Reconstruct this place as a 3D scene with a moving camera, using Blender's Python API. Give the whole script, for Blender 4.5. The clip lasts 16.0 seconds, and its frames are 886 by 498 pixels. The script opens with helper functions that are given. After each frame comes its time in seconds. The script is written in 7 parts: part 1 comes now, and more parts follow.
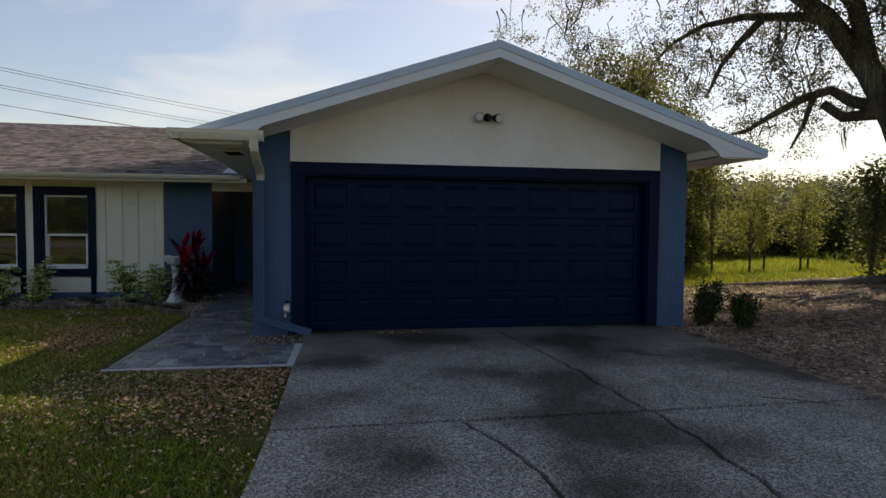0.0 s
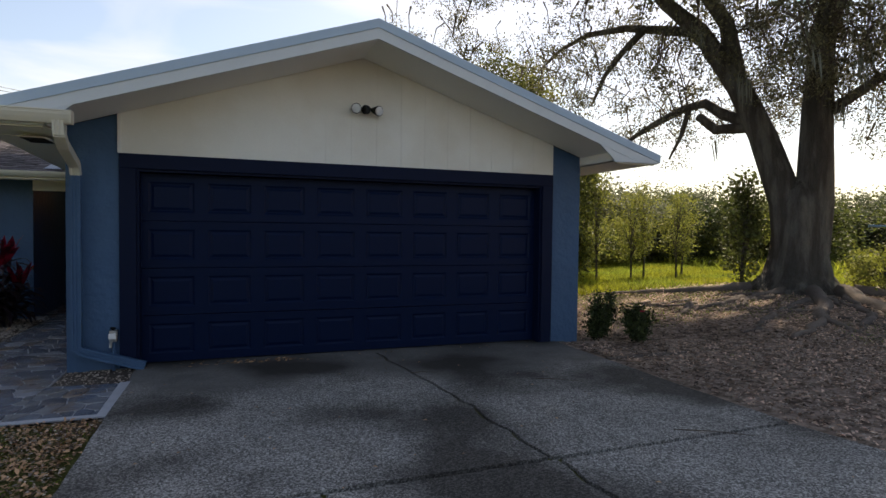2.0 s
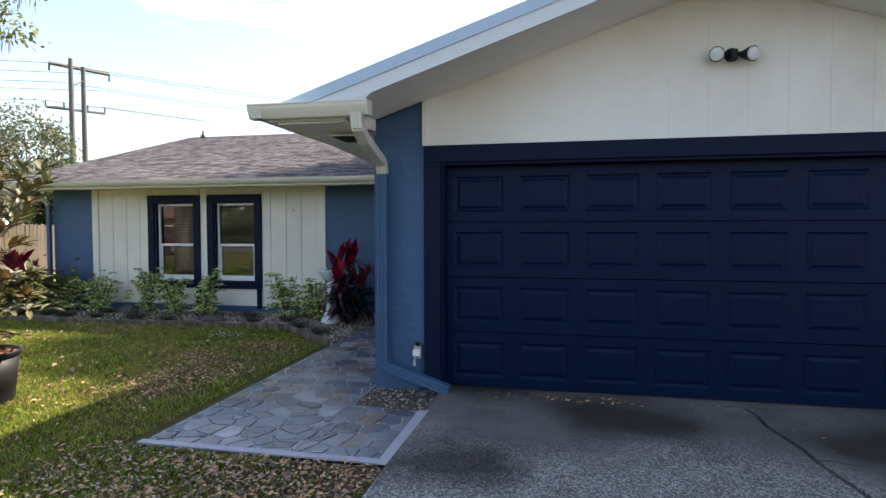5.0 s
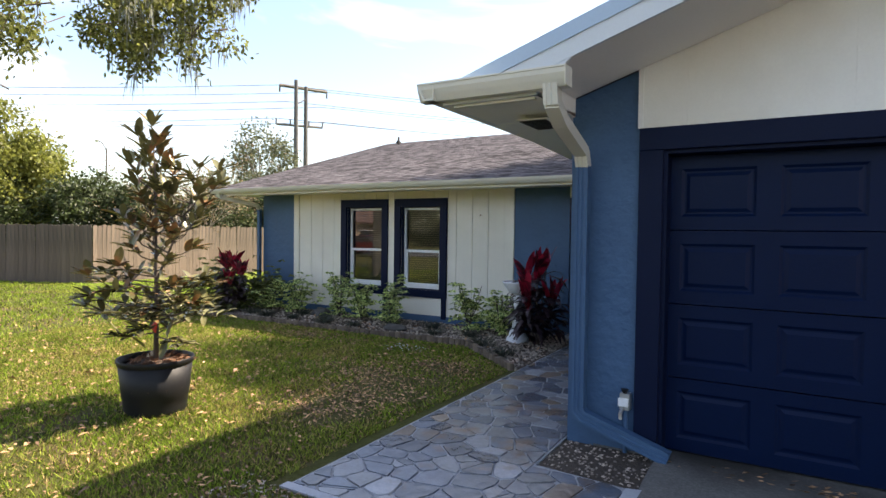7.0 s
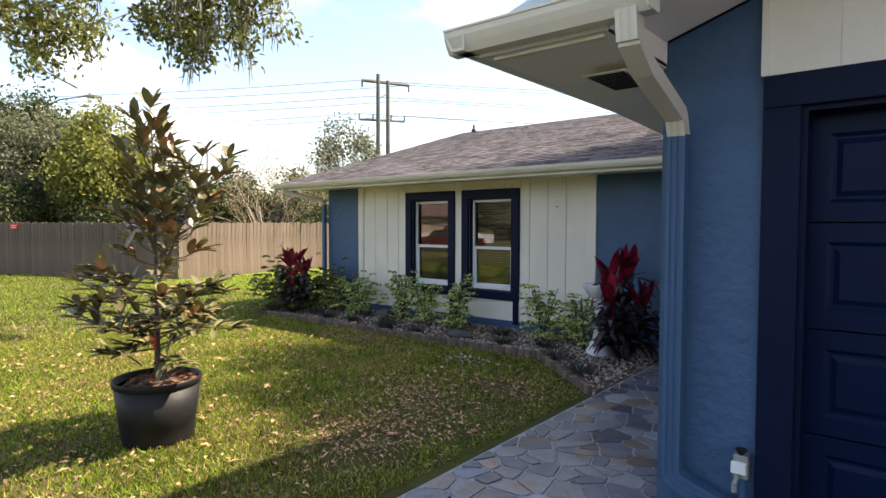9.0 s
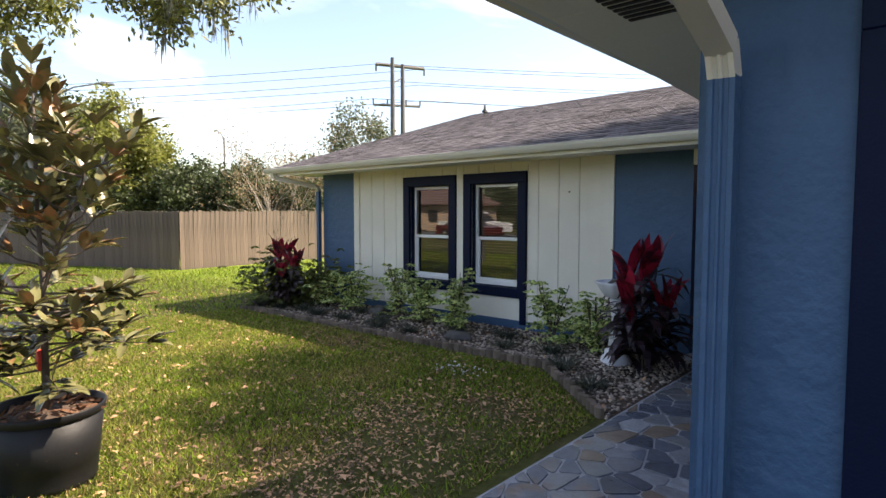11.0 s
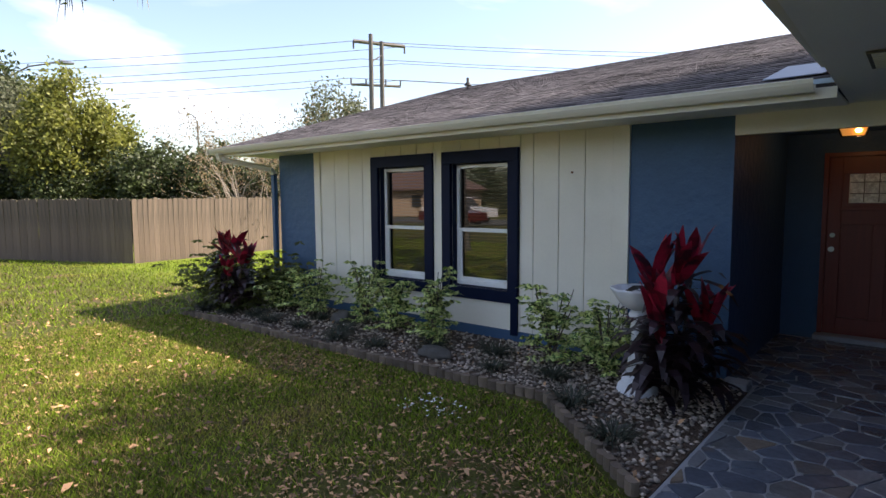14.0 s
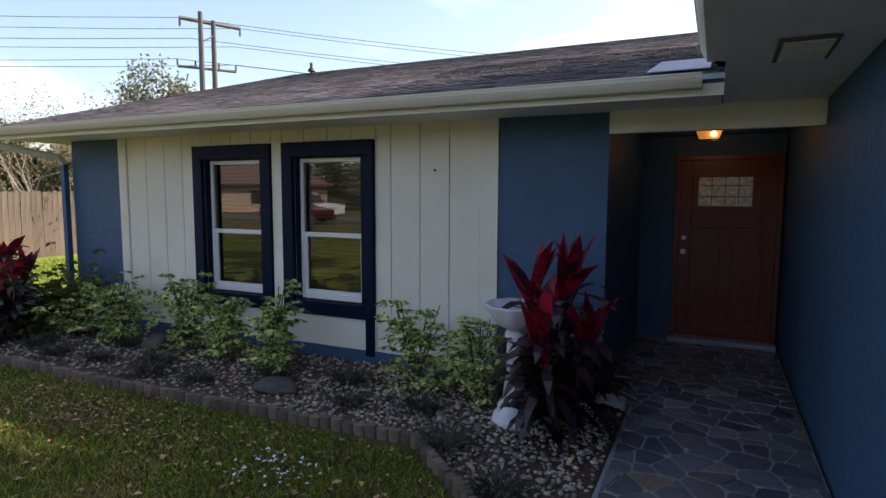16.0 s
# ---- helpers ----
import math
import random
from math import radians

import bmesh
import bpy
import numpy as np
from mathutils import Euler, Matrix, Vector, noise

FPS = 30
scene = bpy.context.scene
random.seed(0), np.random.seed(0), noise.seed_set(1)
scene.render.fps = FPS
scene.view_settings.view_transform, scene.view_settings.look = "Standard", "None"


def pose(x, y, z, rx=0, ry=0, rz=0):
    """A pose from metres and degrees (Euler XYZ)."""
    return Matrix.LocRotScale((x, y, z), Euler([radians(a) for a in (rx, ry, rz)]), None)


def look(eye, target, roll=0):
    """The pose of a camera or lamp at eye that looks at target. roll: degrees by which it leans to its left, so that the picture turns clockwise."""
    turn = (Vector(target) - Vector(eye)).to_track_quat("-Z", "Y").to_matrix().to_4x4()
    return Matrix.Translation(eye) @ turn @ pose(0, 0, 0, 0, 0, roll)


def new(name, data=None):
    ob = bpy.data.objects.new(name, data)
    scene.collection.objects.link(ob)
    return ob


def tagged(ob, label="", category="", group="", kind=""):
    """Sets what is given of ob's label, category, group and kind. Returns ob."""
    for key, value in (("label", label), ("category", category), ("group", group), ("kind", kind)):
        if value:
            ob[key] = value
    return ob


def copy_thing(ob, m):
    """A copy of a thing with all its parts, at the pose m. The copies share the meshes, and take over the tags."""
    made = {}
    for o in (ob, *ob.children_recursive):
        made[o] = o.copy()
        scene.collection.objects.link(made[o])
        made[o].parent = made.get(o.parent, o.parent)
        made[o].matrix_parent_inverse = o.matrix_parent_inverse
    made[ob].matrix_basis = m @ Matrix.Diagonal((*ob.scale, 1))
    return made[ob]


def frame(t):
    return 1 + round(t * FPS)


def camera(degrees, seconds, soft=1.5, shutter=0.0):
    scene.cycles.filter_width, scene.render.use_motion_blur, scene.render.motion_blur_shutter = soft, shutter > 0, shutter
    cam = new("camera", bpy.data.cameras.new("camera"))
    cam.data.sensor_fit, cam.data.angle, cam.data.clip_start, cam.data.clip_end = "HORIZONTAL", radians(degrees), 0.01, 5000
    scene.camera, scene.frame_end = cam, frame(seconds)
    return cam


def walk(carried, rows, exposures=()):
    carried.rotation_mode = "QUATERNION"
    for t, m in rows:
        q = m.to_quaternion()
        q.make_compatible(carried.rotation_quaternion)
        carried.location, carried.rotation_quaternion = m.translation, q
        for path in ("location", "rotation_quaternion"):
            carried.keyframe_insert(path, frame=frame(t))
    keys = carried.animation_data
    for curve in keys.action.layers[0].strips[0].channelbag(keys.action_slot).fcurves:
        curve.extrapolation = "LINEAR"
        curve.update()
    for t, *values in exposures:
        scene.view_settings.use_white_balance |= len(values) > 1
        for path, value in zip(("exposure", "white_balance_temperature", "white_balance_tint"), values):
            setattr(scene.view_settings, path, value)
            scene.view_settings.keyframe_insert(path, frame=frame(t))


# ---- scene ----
cam = camera(74.8, 16.0)
PATH = [
    (0, (0.047, 0.204, 1.651), (0.377, 2.175, 1.561), 0.5),
    (0.5, (0.191, 0.418, 1.636), (0.614, 2.371, 1.547), 0.4),
    (1, (0.334, 0.621, 1.641), (0.789, 2.568, 1.582), 0.5),
    (1.5, (0.399, 0.884, 1.651), (0.98, 2.797, 1.606), 1.4),
    (2, (0.428, 1.139, 1.657), (1.119, 3.015, 1.596), 0.7),
    (2.5, (0.556, 1.373, 1.646), (1.27, 3.24, 1.583), 1.0),
    (3, (0.662, 1.61, 1.661), (1.261, 3.518, 1.624), 0.8),
    (3.5, (0.667, 1.906, 1.672), (1.1, 3.857, 1.603), 0.9),
    (4, (0.616, 2.202, 1.685), (0.86, 4.187, 1.661), 0.3),
    (4.5, (0.621, 2.496, 1.681), (0.523, 4.493, 1.632), 0.4),
    (5, (0.623, 2.787, 1.692), (0.211, 4.743, 1.614), -0.1),
    (5.2, (0.598, 2.889, 1.704), (0.102, 4.824, 1.595), 0.4),
    (7.3, (0.207, 3.992, 1.698), (-0.874, 5.674, 1.645), 0.5),
    (7.5, (0.185, 4.087, 1.692), (-0.927, 5.748, 1.636), 0.4),
    (8, (0.078, 4.324, 1.707), (-1.068, 5.962, 1.645), -0.1),
    (8.5, (0.024, 4.6, 1.713), (-1.221, 6.166, 1.682), -0.6),
    (9, (-0.054, 4.854, 1.719), (-1.326, 6.395, 1.636), 0.1),
    (9.5, (-0.188, 5.117, 1.707), (-1.444, 6.671, 1.621), 0.8),
    (9.7, (-0.212, 5.213, 1.708), (-1.462, 6.772, 1.609), -0.4),
    (12, (-0.638, 6.255, 1.73), (-2.0, 7.713, 1.6), 0.9),
    (12.5, (-0.76, 6.5, 1.745), (-2.12, 7.961, 1.62), 0.2),
    (13, (-0.86, 6.673, 1.762), (-2.258, 8.096, 1.614), 0.5),
    (13.5, (-1.038, 6.82, 1.759), (-2.398, 8.277, 1.596), 0.1),
    (14, (-1.264, 6.94, 1.733), (-2.551, 8.46, 1.558), -0.4),
    (14.5, (-1.404, 7.129, 1.741), (-2.647, 8.686, 1.576), -1.2),
    (15, (-1.531, 7.332, 1.76), (-2.727, 8.929, 1.626), -1.2),
    (15.5, (-1.652, 7.475, 1.753), (-2.702, 9.166, 1.561), -0.5),
    (16, (-1.796, 7.608, 1.773), (-2.641, 9.41, 1.583), 0.2),
]
walk(cam, [(t, look(eye, target, roll)) for t, eye, target, roll in PATH], exposures=[(0, 0.2, 7700, 14), (1.5, 0.45, 7700, 14), (3.0, 0.95, 7400, 17), (3.5, 1.15, 7300, 17), (4.2, 1.5, 7100, 16), (5.0, 1.6, 7000, 15), (9.0, 1.6, 7500, 17), (12.5, 1.4, 7100, 17), (14.5, 1.3, 7000, 19), (16, 1.12, 6900, 20)])

# ---- sun, sky ----
SUN_AZ, SUN_EL = radians(41), radians(50)
world = bpy.data.worlds.new("world")
scene.world = world
world.use_nodes = True
wn, wl = world.node_tree.nodes, world.node_tree.links
sky = wn.new("ShaderNodeTexSky")
sky.sky_type = "NISHITA"
sky.sun_disc = False
sky.sun_elevation, sky.sun_rotation = SUN_EL, SUN_AZ
sky.dust_density, sky.air_density, sky.ozone_density = 1.4, 1.1, 2.2
cloud_co, cloud_map, cloud_noise = wn.new("ShaderNodeTexCoord"), wn.new("ShaderNodeMapping"), wn.new("ShaderNodeTexNoise")
cloud_map.inputs["Scale"].default_value = (1.3, 1.3, 5.0)
cloud_noise.inputs["Scale"].default_value, cloud_noise.inputs["Detail"].default_value, cloud_noise.inputs["Distortion"].default_value = 1.6, 9, 0.5
cloud_amount, cloud_mix = wn.new("ShaderNodeMapRange"), wn.new("ShaderNodeMix")
cloud_amount.inputs[1].default_value, cloud_amount.inputs[2].default_value, cloud_amount.inputs[4].default_value = 0.50, 0.74, 0.7
cloud_mix.data_type = "RGBA"
cloud_mix.inputs[7].default_value = (6.5, 6.7, 7.0, 1)
wl.new(cloud_co.outputs["Generated"], cloud_map.inputs[0])
wl.new(cloud_map.outputs[0], cloud_noise.inputs["Vector"])
wl.new(cloud_noise.outputs[0], cloud_amount.inputs[0])
wl.new(cloud_amount.outputs[0], cloud_mix.inputs[0])
wl.new(sky.outputs[0], cloud_mix.inputs[6])
wl.new(cloud_mix.outputs[2], wn["Background"].inputs[0])
wn["Background"].inputs[1].default_value = 0.125
sun = new("sun", bpy.data.lights.new("sun", "SUN"))
sun.data.energy, sun.data.angle, sun.data.color = 5.0, radians(0.8), (1.0, 0.93, 0.80)
sd = Vector((math.sin(SUN_AZ) * math.cos(SUN_EL), math.cos(SUN_AZ) * math.cos(SUN_EL), math.sin(SUN_EL)))
sun.matrix_world = look(tuple(sd * 60), (0, 0, 0))

# ---- materials ----
def mat(name, col, rough=0.7, metal=0.0, var=0.15, scale=3.0, fine=60.0, bump=0.0, bscale=40.0, island=0.0, spec=0.5, col2=None, c2scale=1.2, c2lo=0.45, c2hi=0.6, obrand=0.0, trans=0.0, stretch=None):
    """A painted, mineral or leafy surface: base colour with noise at two scales, a second colour in patches, and a fine bump."""
    m = bpy.data.materials.new(name)
    m.use_nodes = True
    n, l = m.node_tree.nodes, m.node_tree.links
    b = n["Principled BSDF"]
    b.inputs["Roughness"].default_value = rough
    b.inputs["Metallic"].default_value = metal
    b.inputs["Specular IOR Level"].default_value = spec
    tc = n.new("ShaderNodeTexCoord")
    src = tc.outputs["Object"]
    if stretch:
        mp = n.new("ShaderNodeMapping")
        mp.inputs["Scale"].default_value = stretch
        l.new(src, mp.inputs[0])
        src = mp.outputs[0]
    def noisy(s, det=4):
        t = n.new("ShaderNodeTexNoise")
        t.inputs["Scale"].default_value = s
        t.inputs["Detail"].default_value = det
        l.new(src, t.inputs["Vector"])
        return t.outputs[0]
    def math_(op, a, bb, c=None):
        t = n.new("ShaderNodeMath")
        t.operation = op
        for i, v in enumerate((a, bb, c)):
            if v is None:
                continue
            if isinstance(v, (int, float)):
                t.inputs[i].default_value = v
            else:
                l.new(v, t.inputs[i])
        return t.outputs[0]
    base = n.new("ShaderNodeRGB")
    base.outputs[0].default_value = (*col, 1)
    cur = base.outputs[0]
    if col2:
        mx = n.new("ShaderNodeMix")
        mx.data_type = "RGBA"
        mr = n.new("ShaderNodeMapRange")
        l.new(noisy(c2scale, 6), mr.inputs[0])
        mr.inputs[1].default_value, mr.inputs[2].default_value = c2lo, c2hi
        l.new(mr.outputs[0], mx.inputs[0])
        l.new(cur, mx.inputs[6])
        mx.inputs[7].default_value = (*col2, 1)
        cur = mx.outputs[2]
    v = math_("ADD", math_("MULTIPLY", math_("SUBTRACT", noisy(scale), 0.5), 2 * var), 1.0)
    v = math_("MULTIPLY", v, math_("ADD", math_("MULTIPLY", math_("SUBTRACT", noisy(fine, 2), 0.5), 1.4 * var), 1.0))
    if island:
        g = n.new("ShaderNodeNewGeometry")
        v = math_("MULTIPLY", v, math_("ADD", math_("MULTIPLY", math_("SUBTRACT", g.outputs["Random Per Island"], 0.5), 2 * island), 1.0))
    if obrand:
        o = n.new("ShaderNodeObjectInfo")
        v = math_("MULTIPLY", v, math_("ADD", math_("MULTIPLY", math_("SUBTRACT", o.outputs["Random"], 0.5), 2 * obrand), 1.0))
    vm = n.new("ShaderNodeVectorMath")
    vm.operation = "SCALE"
    l.new(cur, vm.inputs[0])
    l.new(v, vm.inputs["Scale"])
    l.new(vm.outputs[0], b.inputs["Base Color"])
    if bump:
        bp = n.new("ShaderNodeBump")
        bp.inputs["Strength"].default_value = 1.0
        bp.inputs["Distance"].default_value = bump
        l.new(noisy(bscale, 5), bp.inputs["Height"])
        l.new(bp.outputs[0], b.inputs["Normal"])
    if trans:
        tr = n.new("ShaderNodeBsdfTranslucent")
        l.new(vm.outputs[0], tr.inputs[0])
        ms = n.new("ShaderNodeMixShader")
        ms.inputs[0].default_value = trans
        l.new(b.outputs[0], ms.inputs[1])
        l.new(tr.outputs[0], ms.inputs[2])
        l.new(ms.outputs[0], n["Material Output"].inputs[0])
    return m

BLUE = (0.035, 0.093, 0.185)
NAVY = (0.0028, 0.0078, 0.030)
m_stucco = mat("blue_stucco", BLUE, 0.6, var=0.14, bump=0.02, bscale=11, fine=60)
m_blueband = mat("blue_paint", BLUE, 0.6, var=0.08, bump=0.001)
m_navy = mat("navy_paint", NAVY, 0.5, var=0.12, bump=0.0015, bscale=90, spec=0.13)
m_navydoor = mat("navy_door_paint", (0.0014, 0.0085, 0.036), 0.4, var=0.1, bump=0.001, bscale=50, spec=0.12)
m_cream = mat("cream_siding", (0.78, 0.745, 0.655), 0.75, var=0.05, bump=0.002, bscale=70, col2=(0.71, 0.675, 0.59), c2scale=0.8)
m_gable = mat("pale_gable_board", (0.78, 0.77, 0.71), 0.75, var=0.05, bump=0.002, bscale=70, col2=(0.72, 0.69, 0.61), c2scale=0.9)
m_white = mat("white_trim", (0.72, 0.71, 0.66), 0.5, var=0.05)
m_gutter = mat("gutter_cream_metal", (0.66, 0.63, 0.53), 0.38, var=0.05)
m_soffit = mat("soffit_paint", (0.82, 0.80, 0.75), 0.7, var=0.06, scale=1.2)
m_fascia = mat("fascia_pale_paint", (0.62, 0.66, 0.68), 0.6, var=0.06)
m_flash = mat("dull_flashing_metal", (0.20, 0.25, 0.31), 0.6, var=0.1, spec=0.3)
m_drip = mat("drip_edge_metal", (0.40, 0.52, 0.64), 0.45, metal=0.0, var=0.05)
m_shingle = mat("asphalt_shingle", (0.105, 0.098, 0.106), 0.95, var=0.3, scale=7, fine=120, bump=0.002, bscale=160, island=0.5, spec=0.1, col2=(0.066, 0.061, 0.066), c2scale=9, c2lo=0.45, c2hi=0.6)
m_shingle1 = mat("asphalt_shingle_piece", (0.105, 0.098, 0.106), 0.95, var=0.3, scale=7, fine=120, bump=0.002, bscale=160, obrand=0.5, spec=0.1, col2=(0.066, 0.061, 0.066), c2scale=9, c2lo=0.45, c2hi=0.6)
m_dark = mat("interior_dark", (0.02, 0.02, 0.022), 0.9)
m_black = mat("black_plastic", (0.010, 0.010, 0.011), 0.55, var=0.1, bump=0.001, spec=0.3)
m_metal = mat("galvanised_metal", (0.5, 0.5, 0.48), 0.35, metal=0.8)
m_vinyl = mat("white_vinyl", (0.75, 0.76, 0.76), 0.35, var=0.04)
m_kerb = mat("pale_concrete", (0.36, 0.38, 0.42), 0.8, var=0.18, scale=6, bump=0.003, bscale=50)
m_grout = mat("pale_grout", (0.26, 0.27, 0.29), 0.85, var=0.25, scale=5, bump=0.003)
m_edge = mat("edging_concrete", (0.14, 0.105, 0.08), 0.9, var=0.35, scale=8, bump=0.004, obrand=0.3)
m_bark = mat("oak_bark", (0.085, 0.076, 0.066), 0.95, var=0.45, scale=5, fine=40, bump=0.10, bscale=9, spec=0.2, stretch=(2.6, 2.6, 0.5), col2=(0.16, 0.15, 0.13), c2scale=1.6)
m_twig = mat("twig_bark", (0.09, 0.07, 0.055), 0.9, var=0.25)
m_palebark = mat("pale_branch_bark", (0.33, 0.28, 0.22), 0.85, var=0.2)
m_root = mat("root_bark", (0.13, 0.105, 0.09), 0.95, var=0.35, bump=0.02, bscale=20)
m_leaf_oak = mat("oak_leaf", (0.16, 0.155, 0.095), 0.55, var=0.1, island=0.6, trans=0.5, spec=0.3)
m_leaf_left = mat("sunlit_oak_leaf", (0.15, 0.165, 0.04), 0.5, var=0.1, island=0.65, trans=0.5)
m_leaf_dark = mat("dark_tree_leaf", (0.05, 0.07, 0.022), 0.6, var=0.15, island=0.6, trans=0.35)
m_leaf_light = mat("light_tree_leaf", (0.20, 0.215, 0.045), 0.6, var=0.15, island=0.55, trans=0.5)
m_leaf_mid = mat("mid_tree_leaf", (0.10, 0.12, 0.03), 0.6, var=0.15, island=0.55, trans=0.4)
m_leaf_grey = mat("hazy_tree_leaf", (0.125, 0.14, 0.08), 0.7, var=0.15, island=0.5, trans=0.4)
m_leaf_dry = mat("dry_tree_leaf", (0.24, 0.17, 0.09), 0.7, var=0.15, island=0.4, trans=0.3)
m_moss = mat("hanging_moss", (0.19, 0.20, 0.16), 0.9, var=0.2)
m_magleaf = mat("magnolia_leaf", (0.13, 0.125, 0.055), 0.25, var=0.2, obrand=0.5, island=0.3, col2=(0.23, 0.12, 0.055), c2scale=5, c2lo=0.52, c2hi=0.62, spec=0.5)
m_magnew = mat("magnolia_leaf_brown", (0.30, 0.13, 0.05), 0.4, var=0.15, island=0.3)
m_scheff = mat("variegated_leaf", (0.08, 0.16, 0.035), 0.35, var=0.1, island=0.35, col2=(0.6, 0.66, 0.25), c2scale=26, c2lo=0.46, c2hi=0.52, trans=0.25)
m_cordred = mat("cordyline_red_leaf", (0.30, 0.012, 0.035), 0.35, var=0.4, scale=7, island=0.6, trans=0.3, col2=(0.05, 0.008, 0.016), c2scale=6, c2lo=0.5, c2hi=0.62)
m_corddark = mat("cordyline_dark_leaf", (0.02, 0.009, 0.013), 0.4, var=0.3, island=0.6)
m_mondo = mat("dark_grass_leaf", (0.022, 0.03, 0.016), 0.6, var=0.1, island=0.5)
m_grass = mat("grass_blade", (0.165, 0.24, 0.024), 0.6, var=0.3, scale=0.9, fine=3, island=0.85, trans=0.5, spec=0.15, col2=(0.25, 0.20, 0.06), c2scale=0.9, c2lo=0.5, c2hi=0.85)
m_straw = mat("straw_blade", (0.33, 0.24, 0.11), 0.7, var=0.3, scale=0.9, fine=3, island=0.7, trans=0.35, spec=0.15)
m_meadow = mat("meadow_grass_blade", (0.30, 0.31, 0.035), 0.6, var=0.3, scale=0.5, fine=3, island=0.5, trans=0.5, spec=0.2, col2=(0.22, 0.27, 0.04), c2scale=0.5)
m_deadred = mat("red_brown_dead_leaf", (0.46, 0.32, 0.24), 0.8, var=0.25, scale=1.2, island=0.85, col2=(0.13, 0.085, 0.06), c2scale=0.7, c2lo=0.5, c2hi=0.64)
m_dead = mat("dead_leaf", (0.33, 0.19, 0.10), 0.7, var=0.2, island=0.85)
m_pebble = mat("pebble", (0.31, 0.255, 0.21), 0.6, var=0.15, island=0.75)
m_chip = mat("wood_chip", (0.16, 0.075, 0.038), 0.85, var=0.2, island=0.5)
m_birdbath = mat("white_cast_stone", (0.62, 0.64, 0.68), 0.6, var=0.08, bump=0.003, bscale=30)
m_rock = mat("grey_rock", (0.07, 0.066, 0.062), 0.85, var=0.3, scale=9, bump=0.02, bscale=12)
m_fence = mat("weathered_wood", (0.15, 0.11, 0.082), 0.9, var=0.35, scale=2.5, fine=50, bump=0.004, bscale=30, obrand=0.16, stretch=(6, 6, 0.5), col2=(0.085, 0.072, 0.055), c2scale=0.9)
m_pole = mat("weathered_pole", (0.13, 0.12, 0.112), 0.9, var=0.2)
m_wire = mat("cable", (0.05, 0.05, 0.055), 0.6)
m_reddoor = mat("red_brown_door", (0.15, 0.017, 0.009), 0.4, var=0.25, scale=4, stretch=(8, 8, 0.6), bump=0.001)
m_red = mat("red_plastic", (0.65, 0.05, 0.04), 0.5)
m_redroof = mat("red_brown_roof", (0.12, 0.075, 0.065), 0.8, var=0.15)
m_carred = mat("red_car_paint", (0.09, 0.012, 0.012), 0.25, var=0.03)
m_carwhite = mat("white_car_paint", (0.7, 0.7, 0.7), 0.25, var=0.03)
m_tyre = mat("tyre_rubber", (0.02, 0.02, 0.02), 0.8)
m_tan = mat("tan_wall", (0.45, 0.33, 0.24), 0.8)
m_asphalt = mat("asphalt", (0.06, 0.06, 0.06), 0.9, var=0.2, bump=0.003, bscale=90)
m_blind = mat("window_blind", (0.085, 0.07, 0.045), 0.6, var=0.1)
m_hose = mat("blue_hose", (0.10, 0.22, 0.36), 0.4)
m_slate = {}
for nm, c in (("slate_blue", (0.12, 0.14, 0.18)), ("slate_grey", (0.17, 0.175, 0.19)), ("slate_dark", (0.095, 0.11, 0.145)), ("slate_tan", (0.22, 0.175, 0.14)), ("slate_pale", (0.24, 0.25, 0.28))):
    m_slate[nm] = mat(nm, tuple(0.95 * v for v in c), 0.27, var=0.35, scale=6, fine=40, bump=0.006, bscale=14, obrand=0.28, spec=1.0, col2=(0.18, 0.13, 0.10), c2scale=2.6, c2lo=0.56, c2hi=0.68)


